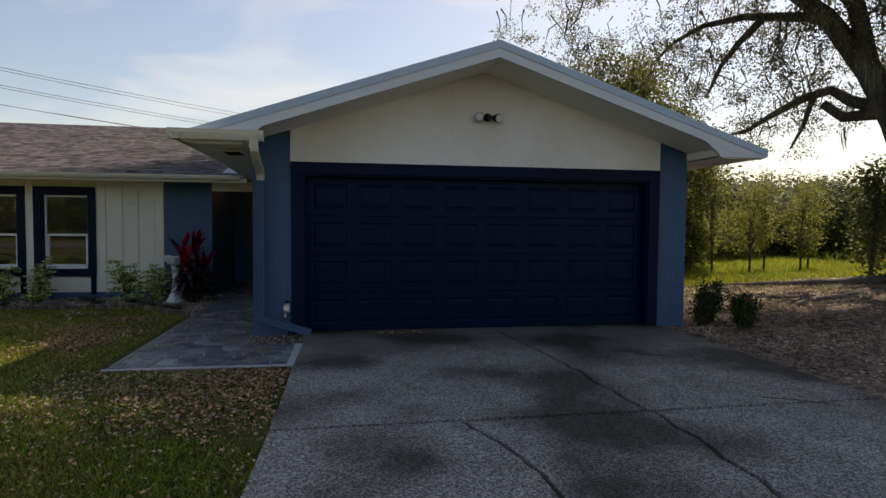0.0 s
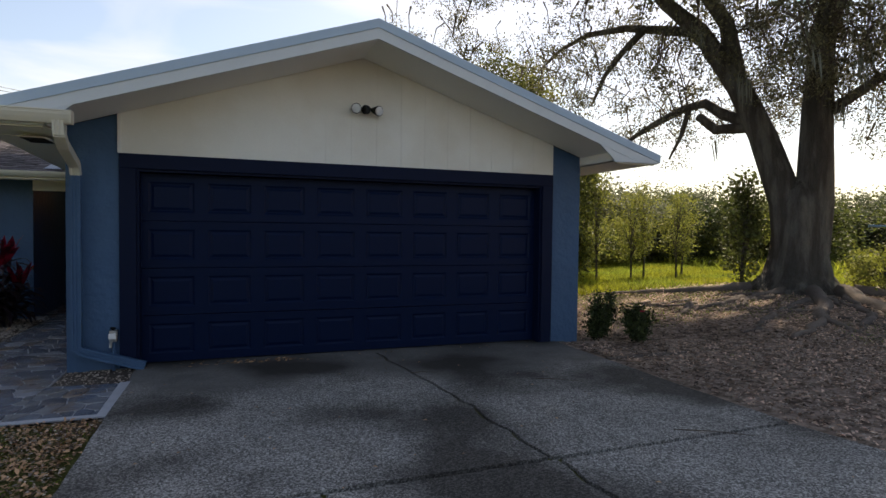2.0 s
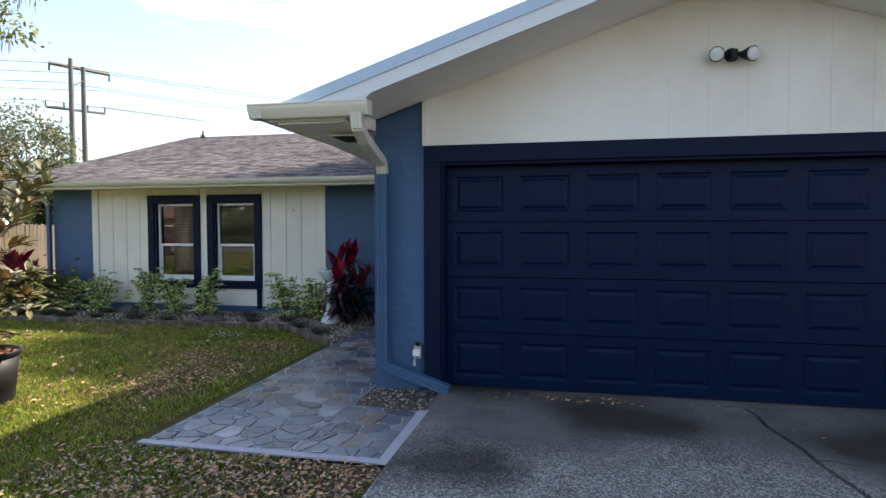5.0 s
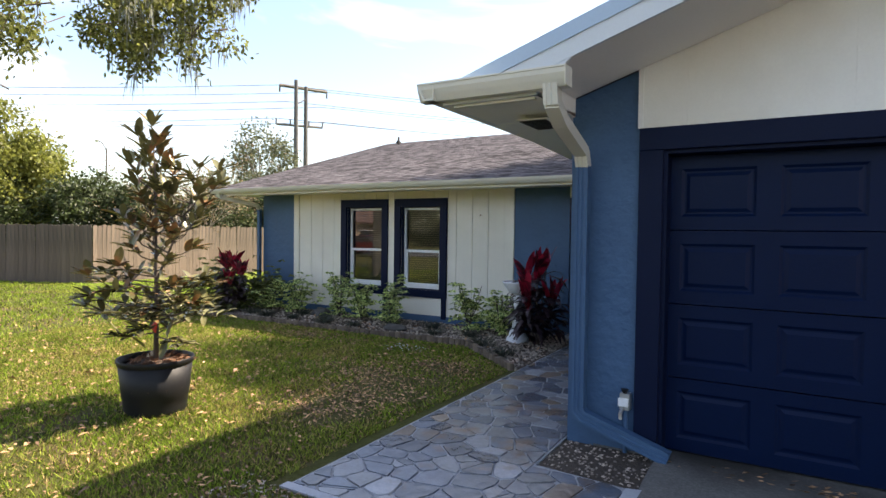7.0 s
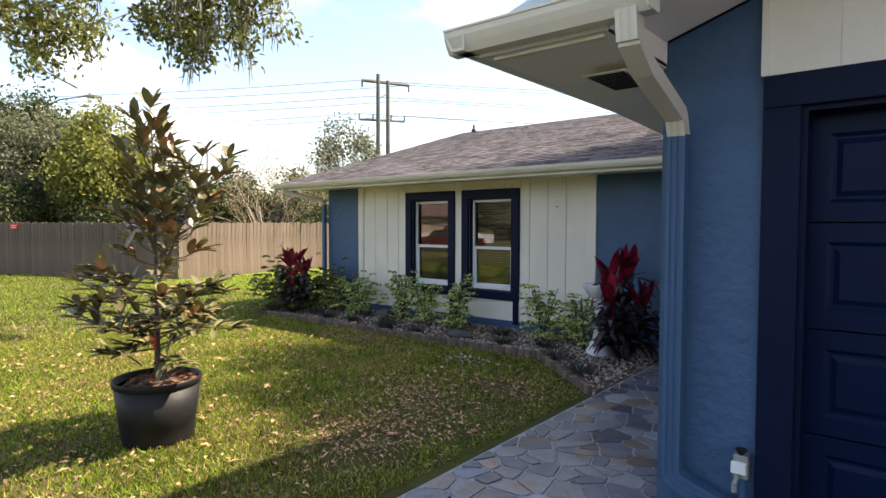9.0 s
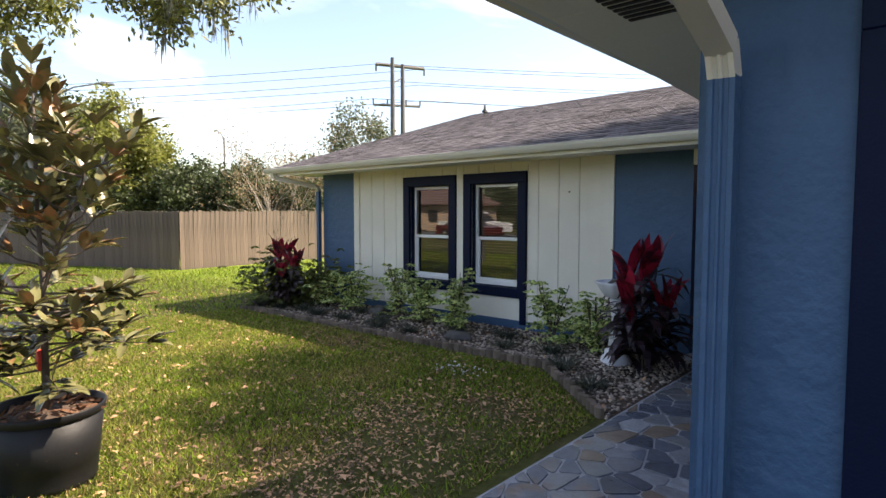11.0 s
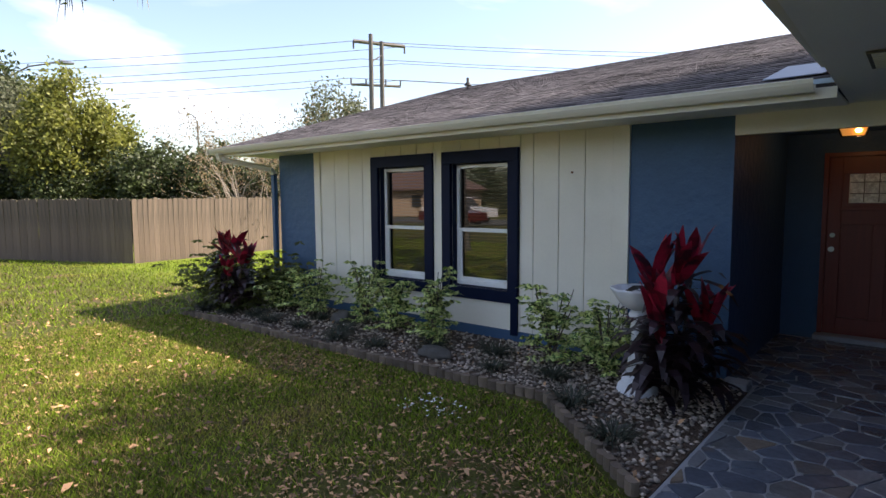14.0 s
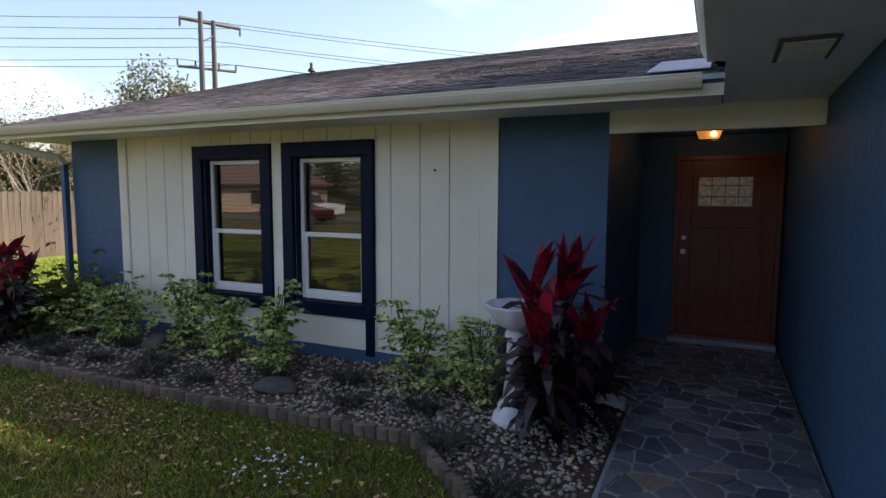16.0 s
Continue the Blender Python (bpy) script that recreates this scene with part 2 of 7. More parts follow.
def drive_material():
    """Washed aggregate concrete: pale chips in a dark matrix, with broad dark stains."""
    m = mat("aggregate_concrete", (0.19, 0.185, 0.175), 0.85, var=0.5, scale=3.0, fine=45, col2=(0.042, 0.039, 0.035), c2scale=0.75, c2lo=0.47, c2hi=0.6)
    n, l = m.node_tree.nodes, m.node_tree.links
    b = n["Principled BSDF"]
    old = b.inputs["Base Color"].links[0].from_socket
    tc = n["Texture Coordinate"].outputs["Object"]
    vo = n.new("ShaderNodeTexVoronoi")
    vo.inputs["Scale"].default_value = 95
    l.new(tc, vo.inputs["Vector"])
    vr = n.new("ShaderNodeSeparateColor")
    l.new(vo.outputs["Color"], vr.inputs[0])
    pale = n.new("ShaderNodeMapRange")
    l.new(vr.outputs[0], pale.inputs[0])
    pale.inputs[1].default_value, pale.inputs[2].default_value, pale.inputs[3].default_value, pale.inputs[4].default_value = 0.3, 1.0, 0.55, 2.5
    # the strip along the garage is smooth
    sep = n.new("ShaderNodeSeparateXYZ")
    l.new(tc, sep.inputs[0])
    wear = n.new("ShaderNodeTexNoise")
    wear.inputs["Scale"].default_value = 1.1
    l.new(tc, wear.inputs["Vector"])
    ad = n.new("ShaderNodeMath")
    ad.operation = "MULTIPLY_ADD"
    l.new(wear.outputs[0], ad.inputs[0])
    ad.inputs[1].default_value = 1.6
    l.new(sep.outputs[1], ad.inputs[2])
    zone = n.new("ShaderNodeMapRange")
    l.new(ad.outputs[0], zone.inputs[0])
    zone.inputs[1].default_value, zone.inputs[2].default_value, zone.inputs[3].default_value, zone.inputs[4].default_value = 7.3, 7.9, 1.0, 0.1
    one = n.new("ShaderNodeMix")
    l.new(zone.outputs[0], one.inputs[0])
    one.inputs[2].default_value = 0.62
    l.new(pale.outputs[0], one.inputs[3])
    vm = n.new("ShaderNodeVectorMath")
    vm.operation = "SCALE"
    l.new(old, vm.inputs[0])
    l.new(one.outputs[0], vm.inputs["Scale"])
    l.new(vm.outputs[0], b.inputs["Base Color"])
    bp = n.new("ShaderNodeBump")
    bp.inputs["Distance"].default_value = 0.006
    l.new(zone.outputs[0], bp.inputs["Strength"])
    l.new(vo.outputs["Distance"], bp.inputs["Height"])
    bp.invert = True
    l.new(bp.outputs[0], b.inputs["Normal"])
    return m


m_drive = drive_material()


def ground_material():
    """Lawn, leaf litter beside the drive, and a meadow beyond: by place, with uneven borders."""
    m = mat("ground_cover", (0.065, 0.068, 0.018), 0.95, var=0.4, scale=4.0, fine=35, bump=0.03, bscale=25, spec=0.15, col2=(0.11, 0.075, 0.045), c2scale=1.1, c2lo=0.54, c2hi=0.66)
    n, l = m.node_tree.nodes, m.node_tree.links
    b = n["Principled BSDF"]
    cur = b.inputs["Base Color"].links[0].from_socket
    tc = n["Texture Coordinate"].outputs["Object"]
    sep = n.new("ShaderNodeSeparateXYZ")
    l.new(tc, sep.inputs[0])
    nz = n.new("ShaderNodeTexNoise")
    nz.inputs["Scale"].default_value = 0.5
    nz.inputs["Detail"].default_value = 6
    l.new(tc, nz.inputs["Vector"])
    fn = n.new("ShaderNodeTexNoise")
    fn.inputs["Scale"].default_value = 9
    fn.inputs["Detail"].default_value = 6
    l.new(tc, fn.inputs["Vector"])
    def ramp(src, lo, hi, k):
        a = n.new("ShaderNodeMath")
        a.operation = "MULTIPLY_ADD"
        l.new(nz.outputs[0], a.inputs[0])
        a.inputs[1].default_value = k
        l.new(src, a.inputs[2])
        r = n.new("ShaderNodeMapRange")
        l.new(a.outputs[0], r.inputs[0])
        r.inputs[1].default_value, r.inputs[2].default_value = lo, hi
        return r.outputs[0]
    def layer(fac, c0, c1, cur):
        cm = n.new("ShaderNodeMix")
        cm.data_type = "RGBA"
        fr = n.new("ShaderNodeMapRange")
        l.new(fn.outputs[0], fr.inputs[0])
        fr.inputs[1].default_value, fr.inputs[2].default_value = 0.35, 0.65
        l.new(fr.outputs[0], cm.inputs[0])
        cm.inputs[6].default_value, cm.inputs[7].default_value = (*c0, 1), (*c1, 1)
        mx = n.new("ShaderNodeMix")
        mx.data_type = "RGBA"
        l.new(fac, mx.inputs[0])
        l.new(cur, mx.inputs[6])
        l.new(cm.outputs[2], mx.inputs[7])
        return mx.outputs[2]
    east = ramp(sep.outputs[0], 3.0, 4.2, 0.0)
    cur = layer(east, (0.10, 0.07, 0.052), (0.36, 0.28, 0.23), cur)
    green = ramp(sep.outputs[1], 12.8, 14.4, 2.0)
    cur = layer(green, (0.10, 0.14, 0.022), (0.16, 0.20, 0.03), cur)
    # bare soil strip between the walk, the drive and the lawn
    l.new(cur, b.inputs["Base Color"])
    return m


m_ground = ground_material()
m_mulch = mat("bed_mulch", (0.085, 0.055, 0.038), 0.95, var=0.5, scale=12, fine=70, bump=0.03, bscale=35)
m_soil = mat("dark_soil", (0.06, 0.045, 0.035), 0.95, var=0.5, scale=14, fine=70, bump=0.02, bscale=35)

m_glass = bpy.data.materials.new("window_glass")
m_glass.use_nodes = True
_n, _l = m_glass.node_tree.nodes, m_glass.node_tree.links
_g = _n.new("ShaderNodeBsdfGlossy")
_g.inputs["Roughness"].default_value = 0.01
_t = _n.new("ShaderNodeBsdfTransparent")
_t.inputs[0].default_value = (0.75, 0.78, 0.76, 1)
_f = _n.new("ShaderNodeFresnel")
_f.inputs[0].default_value = 2.4
_x = _n.new("ShaderNodeMixShader")
_l.new(_f.outputs[0], _x.inputs[0])
_l.new(_t.outputs[0], _x.inputs[1])
_l.new(_g.outputs[0], _x.inputs[2])
_l.new(_x.outputs[0], _n["Material Output"].inputs[0])
m_bulb = bpy.data.materials.new("lamp_glow")
m_bulb.use_nodes = True
_b = m_bulb.node_tree.nodes["Principled BSDF"]
_b.inputs["Emission Color"].default_value = (1, 0.5, 0.15, 1)
_b.inputs["Emission Strength"].default_value = 5
m_amber = mat("amber_glass", (0.5, 0.25, 0.08), 0.2)
m_amber.node_tree.nodes["Principled BSDF"].inputs["Emission Color"].default_value = (1, 0.45, 0.1, 1)
m_amber.node_tree.nodes["Principled BSDF"].inputs["Emission Strength"].default_value = 0.16
m_lens = mat("lamp_lens", (0.65, 0.66, 0.68), 0.12, spec=0.8)
# pale blotched base stands in for the light caught in the pane
m_leaded = mat("leaded_glass", (0.75, 0.78, 0.76), 0.2, var=0.7, scale=22, fine=80, bump=0.01, bscale=30)

# ---- mesh helpers ----
class M:
    """Collects vertices and faces of one mesh."""
    def __init__(self):
        self.v, self.f = [], []

    def add(self, v, f):
        o = len(self.v)
        self.v += [tuple(p) for p in v]
        self.f += [tuple(o + i for i in q) for q in f]
        return self

    def box(self, x0, x1, y0, y1, z0, z1, b=0.0):
        if b <= 0:
            v = [(x, y, z) for x in (x0, x1) for y in (y0, y1) for z in (z0, z1)]
            return self.add(v, [(0, 1, 3, 2), (4, 6, 7, 5), (0, 4, 5, 1), (2, 3, 7, 6), (0, 2, 6, 4), (1, 5, 7, 3)])
        bm = bmesh.new()
        bmesh.ops.create_cube(bm, size=1)
        for p in bm.verts:
            p.co = Vector(((x0 + x1) / 2 + p.co.x * (x1 - x0), (y0 + y1) / 2 + p.co.y * (y1 - y0), (z0 + z1) / 2 + p.co.z * (z1 - z0)))
        bmesh.ops.bevel(bm, geom=bm.edges[:], offset=b, segments=1, affect="EDGES")
        bm.verts.ensure_lookup_table()
        self.add([p.co[:] for p in bm.verts], [[q.index for q in f.verts] for f in bm.faces])
        bm.free()
        return self

    def prism(self, poly, axis, a, b):
        """poly: 2D points; axis: the way it is drawn out, from a to b."""
        def p3(u, w, c):
            return (c, u, w) if axis == "x" else (u, c, w) if axis == "y" else (u, w, c)
        k = len(poly)
        v = [p3(u, w, a) for u, w in poly] + [p3(u, w, b) for u, w in poly]
        return self.add(v, [tuple(range(k))[::-1], tuple(range(k, 2 * k))] + [(i, (i + 1) % k, k + (i + 1) % k, k + i) for i in range(k)])

    def tube(self, pts, radii, sides=6, cap=True):
        pts = [Vector(p) for p in pts]
        if isinstance(radii, (int, float)):
            radii = [radii] * len(pts)
        rings = []
        ref = Vector((0.31, 0.17, 0.93))
        for i, p in enumerate(pts):
            d = (pts[min(i + 1, len(pts) - 1)] - pts[max(i - 1, 0)]).normalized()
            if abs(d.dot(ref)) > 0.97:
                ref = Vector((1, 0.1, 0))
            u = d.cross(ref).normalized()
            w = d.cross(u)
            rings += [p + (u * math.cos(2 * math.pi * k / sides) + w * math.sin(2 * math.pi * k / sides)) * radii[i] for k in range(sides)]
        f = [(i * sides + k, i * sides + (k + 1) % sides, (i + 1) * sides + (k + 1) % sides, (i + 1) * sides + k) for i in range(len(pts) - 1) for k in range(sides)]
        if cap:
            f += [tuple(range(sides))[::-1], tuple(range(len(pts) * sides - sides, len(pts) * sides))]
        return self.add(rings, f)

    def lathe(self, prof, cx, cy, sides=24, wave=0.0, waves=8):
        v, f = [], []
        for r, z in prof:
            for k in range(sides):
                a = 2 * math.pi * k / sides
                rr = r * (1 + wave * math.cos(waves * a) * (r > 0.15))
                v.append((cx + rr * math.cos(a), cy + rr * math.sin(a), z))
        for i in range(len(prof) - 1):
            for k in range(sides):
                f.append((i * sides + k, i * sides + (k + 1) % sides, (i + 1) * sides + (k + 1) % sides, (i + 1) * sides + k))
        f += [tuple(range(sides))[::-1], tuple(range(len(prof) * sides - sides, len(prof) * sides))]
        return self.add(v, f)

    def mesh(self, name, material, smooth=False):
        me = bpy.data.meshes.new(name)
        me.from_pydata(self.v, [], self.f)
        if material:
            me.materials.append(material)
        if smooth:
            me.polygons.foreach_set("use_smooth", [True] * len(me.polygons))
        me.update()
        return me


def part(name, m, material, parent=None, label="", smooth=False):
    me = m.mesh(name, material, smooth) if isinstance(m, M) else m
    ob = new(name, me)
    ob.parent = parent
    if label:
        ob["label"] = label
    return ob


def fixnormals(ob):
    bm = bmesh.new()
    bm.from_mesh(ob.data)
    bmesh.ops.recalc_face_normals(bm, faces=bm.faces)
    bm.to_mesh(ob.data)
    bm.free()
    return ob


def thing(name, label="", category="", group="", kind="", at=None):
    ob = new(name)
    ob.empty_display_size = 0.1
    if at is not None:
        ob.location = at
    return tagged(ob, label, category, group, kind)


def structure(name, m, material, label="", smooth=False):
    return tagged(fixnormals(part(name, m, material, None, smooth=smooth)), label=label, kind="structure")


def soup(name, verts, n, material, parent=None, label=""):
    """A mesh of loose n-cornered faces from an array of corners."""
    verts = np.asarray(verts, dtype=np.float32).reshape(-1, 3)
    me = bpy.data.meshes.new(name)
    cnt = len(verts) // n
    me.vertices.add(len(verts))
    me.vertices.foreach_set("co", verts.ravel())
    me.loops.add(len(verts))
    me.loops.foreach_set("vertex_index", np.arange(len(verts), dtype=np.int32))
    me.polygons.add(cnt)
    me.polygons.foreach_set("loop_start", np.arange(cnt, dtype=np.int32) * n)
    me.polygons.foreach_set("loop_total", np.full(cnt, n, dtype=np.int32))
    me.materials.append(material)
    me.update(calc_edges=True)
    me.validate()
    ob = new(name, me)
    ob.parent = parent
    if label:
        ob["label"] = label
    return ob


def unit(v):
    return v / np.maximum(np.linalg.norm(v, axis=-1, keepdims=True), 1e-9)


def leaf_quads(rng, at, length, width, along=None, spread=1.0, droop=0.0):
    """Rhombus leaves, slightly folded, one at each place."""
    k = len(at)
    d = rng.normal(size=(k, 3))
    if along is not None:
        d = unit(along) * 1.0 + d * spread * 0.5
    d[:, 2] -= droop
    d = unit(d)
    s = unit(np.cross(d, rng.normal(size=(k, 3))))
    up = np.cross(d, s)
    L = length * rng.uniform(0.6, 1.25, (k, 1))
    W = width * rng.uniform(0.7, 1.2, (k, 1))
    tip = at + d * L
    mid = at + d * L * 0.5
    return np.stack([at, mid + s * W / 2 + up * W * 0.15, tip, mid - s * W / 2 + up * W * 0.15], axis=1)


def leaf_strips(rng, at, d, length, width, droop, seg=4):
    """Long arching leaves: a row of quads each, tapering at both ends."""
    out = []
    k = len(at)
    d = unit(d)
    side = unit(np.cross(d, np.array([0, 0, 1.0]) + rng.normal(size=(k, 3)) * 0.15))
    p = at.copy()
    L = length * rng.uniform(0.75, 1.15, (k, 1)) / seg
    W = width * rng.uniform(0.8, 1.2, (k, 1))
    prof = [0.45, 0.95, 1.0, 0.72, 0.04] if seg == 4 else list(np.interp(np.linspace(0, 1, seg + 1), [0, .3, .6, 1], [.4, 1, .9, .04]))
    for i in range(seg):
        q = p + d * L
        a, b = side * W / 2 * prof[i], side * W / 2 * prof[i + 1]
        out.append(np.stack([p - a, p + a, q + b, q - b], axis=1))
        p = q
        d = unit(d + np.array([0, 0, -1.0]) * droop * (i + 1) / seg)
    return np.concatenate(out)


def smooth01(t):
    t = min(max(t, 0.0), 1.0)
    return t * t * (3 - 2 * t)


def gz(x, y):
    """Height of the ground."""
    z = 0.14 - 0.13 * smooth01((-6 - x) / 11)
    z += 0.09 * math.exp(-((x + 4.6) ** 2 + (y - 6.8) ** 2) / 3.0)
    z += 0.32 * math.exp(-((x - 12.6) ** 2 + (y - 10.2) ** 2) / 16.0)
    if x > 6 or y > 16:
        z += 0.03 * math.sin(x * 0.9) * math.cos(y * 0.7)
    if y < -4:
        z -= 0.12 * smooth01((-4 - y) / 6)
    return z


# ---- ground, drive, walk ----
def grid_lines(lo, hi, inner_lo, inner_hi, step):
    a = list(np.arange(inner_lo, inner_hi + 1e-6, step))
    d, x = step, inner_lo
    while x > lo:
        d *= 1.35
        x -= d
        a.insert(0, max(x, lo))
    d, x = step, inner_hi
    while x < hi:
        d *= 1.35
        x += d
        a.append(min(x, hi))
    return a


gx, gy = grid_lines(-900, 900, -22, 22, 0.5), grid_lines(-900, 900, -8, 26, 0.5)
g = M()
g.v = [(x, y, gz(x, y)) for x in gx for y in gy]
ny = len(gy)
g.f = [(i * ny + j, (i + 1) * ny + j, (i + 1) * ny + j + 1, i * ny + j + 1) for i in range(len(gx) - 1) for j in range(ny - 1)]
ground = structure("ground", g, m_ground, "lawn with leaf litter, bare soil and bright meadow beyond", smooth=True)

GX0, GX1, GY = -1.148, 4.98, 8.045       # garage walls and front
CX = 1.92                               # ridge of the garage
HY, HX0 = 12.245, -9.08                 # front and end of the house
DRIVE_Z, WALK_Z = 0.17, 0.165


def jag(rng, a, b, n, amp):
    pts = []
    for i in range(n + 1):
        t = i / n
        k = amp * (0 < i < n)
        pts.append((a[0] + (b[0] - a[0]) * t + rng.uniform(-k, k), a[1] + (b[1] - a[1]) * t + rng.uniform(-k, k)))
    return pts


def offset_line(pts, d):
    """The same line moved sideways by d (to its right)."""
    out = []
    for i, p in enumerate(pts):
        a, b = pts[max(i - 1, 0)], pts[min(i + 1, len(pts) - 1)]
        v = Vector((b[0] - a[0], b[1] - a[1])).normalized()
        out.append((p[0] + v.y * d, p[1] - v.x * d))
    return out


def slab(name, poly, z0, z1, material, parent, chamfer=0.008, label=""):
    """A plate with a small worn edge."""
    bm = bmesh.new()
    vs = [bm.verts.new((x, y, z1)) for x, y in poly]
    f = bm.faces.new(vs)
    if f.normal.z < 0 or sum(poly[i - 1][0] * poly[i][1] - poly[i][0] * poly[i - 1][1] for i in range(len(poly))) < 0:
        f.normal_flip()
    r = bmesh.ops.extrude_face_region(bm, geom=[f])
    top = [v for v in r["geom"] if isinstance(v, bmesh.types.BMVert)]
    cx, cy = sum(p[0] for p in poly) / len(poly), sum(p[1] for p in poly) / len(poly)
    for v in bm.verts:
        if v not in top:
            v.co.z = z0
    bmesh.ops.recalc_face_normals(bm, faces=bm.faces)
    tri = [f for f in bm.faces if len(f.verts) > 4]
    bmesh.ops.triangulate(bm, faces=tri)
    me = bpy.data.meshes.new(name)
    bm.to_mesh(me)
    bm.free()
    me.materials.append(material)
    return part(name, me, material, parent, label)


rng = np.random.default_rng(3)
driveway = thing("driveway", "washed aggregate concrete driveway, stained and cracked", kind="structure")
crack_a = jag(rng, (2.1, 8.0), (2.34, 6.0), 9, 0.025) + jag(rng, (2.34, 6.0), (2.43, 4.46), 9, 0.04)[1:]
crack_b = jag(rng, (2.46, 4.40), (2.40, 3.0), 8, 0.05) + jag(rng, (2.40, 3.0), (2.55, -6.0), 26, 0.05)[1:]
crack_c = jag(rng, (0.92, 4.38), (1.2, 3.45), 8, 0.03) + jag(rng, (1.2, 3.45), (1.1, -6.0), 26, 0.05)[1:]
W0, W1 = -0.49, 4.62
g2 = 0.02
bed_off = 8.03
jl = lambda x: 4.40 + (x + 0.49) * 0.012
left_edge_a = jag(rng, (W0, jl(W0) + 0.021), (W0, bed_off), 14, 0.012)
slab("slab", left_edge_a + offset_line(crack_a, g2) + [(0.9, jl(0.9) + 0.021)], 0.02, DRIVE_Z, m_drive, driveway)
right_edge = jag(rng, (W1, bed_off), (W1, jl(W1) + 0.021), 14, 0.012)
slab("slab", [(p[0], p[1]) for p in offset_line(crack_a, -g2)][::-1] + right_edge, 0.02, DRIVE_Z - 0.002, m_drive, driveway)
slab("slab", [(W0, -6.0)] + jag(rng, (W0 - 0.02, -5.9), (W0, jl(W0) - 0.021), 20, 0.02) + [(0.9, jl(0.9) - 0.021)] + offset_line(crack_c, g2)[1:], 0.02, DRIVE_Z, m_drive, driveway)
slab("slab", [(p[0], p[1]) for p in offset_line(crack_c, -g2)[::-1]] + [(2.45, jl(2.45) - 0.021)] + offset_line(crack_b, g2)[1:], 0.02, DRIVE_Z - 0.004, m_drive, driveway)
slab("slab", [(p[0], p[1]) for p in offset_line(crack_b, -g2)[::-1]] + [(W1, jl(W1) - 0.021)] + jag(rng, (W1, jl(W1) - 0.021), (W1 + 1.6, -6.0), 20, 0.02)[1:], 0.02, DRIVE_Z - 0.002, m_drive, driveway)
structure("driveway_bed", M().box(W0 + 0.05, W1 - 0.05, -5.9, 8.2, 0.0, DRIVE_Z - 0.07), m_soil, "dark soil in the joints of the drive")

walk_base = structure("walkway", M().prism([(-2.33, 6.30), (-0.5, 6.30), (-0.5, 7.40), (-1.16, 7.45), (-1.17, 14.42), (-2.56, 14.42), (-2.56, 12.2), (-2.33, 12.2)], "z", 0.0, WALK_Z - 0.008), m_grout, "flagstone walk with grey grout up to the front door")
slab("border", [(-0.56, 6.30), (-0.49, 6.30), (-0.47, 7.40), (-0.56, 7.38)], 0.05, WALK_Z + 0.006, m_kerb, walk_base, label="pale concrete border strip")
slab("border", [(-2.34, 6.30), (-0.56, 6.30), (-0.56, 6.37), (-2.34, 6.37)], 0.05, WALK_Z + 0.004, m_kerb, walk_base)
structure("planting_pocket", M().prism([(-1.15, 7.46), (-0.49, 7.41), (-0.49, 8.03), (-1.15, 8.03)], "z", 0.02, 0.15), m_soil, "bare dark soil with white chips beside the wall")
structure("door_sill", M().box(-2.22, -1.17, 14.34, 14.6, 0.16, 0.215, 0.008), m_kerb, "pale stone door sill")

structure("porch_kerb", M().box(-2.545, -2.345, 12.0, 12.19, 0.05, 0.205, 0.01), m_kerb, "short pale concrete kerb between the bed and the porch")

# ---- garage ----
RZ = 3.895           # ridge height at the gable's edge
SL = 0.333
EH = 3.74            # half width to the shingles' edge
RY0 = 7.25           # the gable's front edge
GBACK = 21.0


def rz(d):
    return RZ - SL * abs(d)


front = M()
top = lambda x: rz(x - CX) - 0.19
# front wall round the door's opening, in three pieces
OX0, OX1, OZ = -0.505, 4.385, 2.285
front.prism([(GX0, 0.0), (OX0, 0.0), (OX0, top(OX0)), (GX0, top(GX0))], "y", GY, GY + 0.2)
front.prism([(OX1, 0.0), (GX1, 0.0), (GX1, top(GX1)), (OX1, top(OX1))], "y", GY, GY + 0.2)
front.prism([(OX0, OZ), (OX1, OZ), (OX1, top(OX1)), (CX, top(CX)), (OX0, top(OX0))], "y", GY, GY + 0.2)
structure("wall_garage_front", front, m_stucco, "blue painted stucco wall round the garage door")
structure("wall_garage_side", M().box(GX0, GX0 + 0.2, GY + 0.2, GBACK, 0.0, 2.6), m_stucco, "blue painted stucco wall beside the porch")
structure("wall_garage_east", M().box(GX1 - 0.2, GX1, GY + 0.2, GBACK, 0.0, 2.6), m_stucco, "blue painted stucco wall")
structure("wall_garage_back", M().prism([(GX0, 0.0), (GX1, 0.0), (GX1, 2.6), (CX, 3.7), (GX0, 2.6)], "y", GBACK, GBACK + 0.2), m_stucco, "blue painted stucco wall")
structure("floor_garage", M().box(GX0 + 0.2, GX1 - 0.2, 8.04, GBACK, 0.0, 0.16), m_drive, "stained concrete garage floor")

gable = thing("gable_panel", "cream grooved siding board in the garage gable", kind="structure")
gx_a, gx_b = -0.66, 4.54
n_board = 17
for i in range(n_board):
    a, b = gx_a + (gx_b - gx_a) * i / n_board, gx_a + (gx_b - gx_a) * (i + 1) / n_board
    a2, b2 = a + 0.0012, b - 0.0012
    if a < CX < b:
        poly = [(a2, 2.437), (b2, 2.437), (b2, top(b2) + 0.03), (CX, top(CX) + 0.03), (a2, top(a2) + 0.03)]
    else:
        poly = [(a2, 2.437), (b2, 2.437), (b2, top(b2) + 0.03), (a2, top(a2) + 0.03)]
    fixnormals(part("board", M().prism(poly, "y", GY - 0.022, GY - 0.001), m_gable, gable))
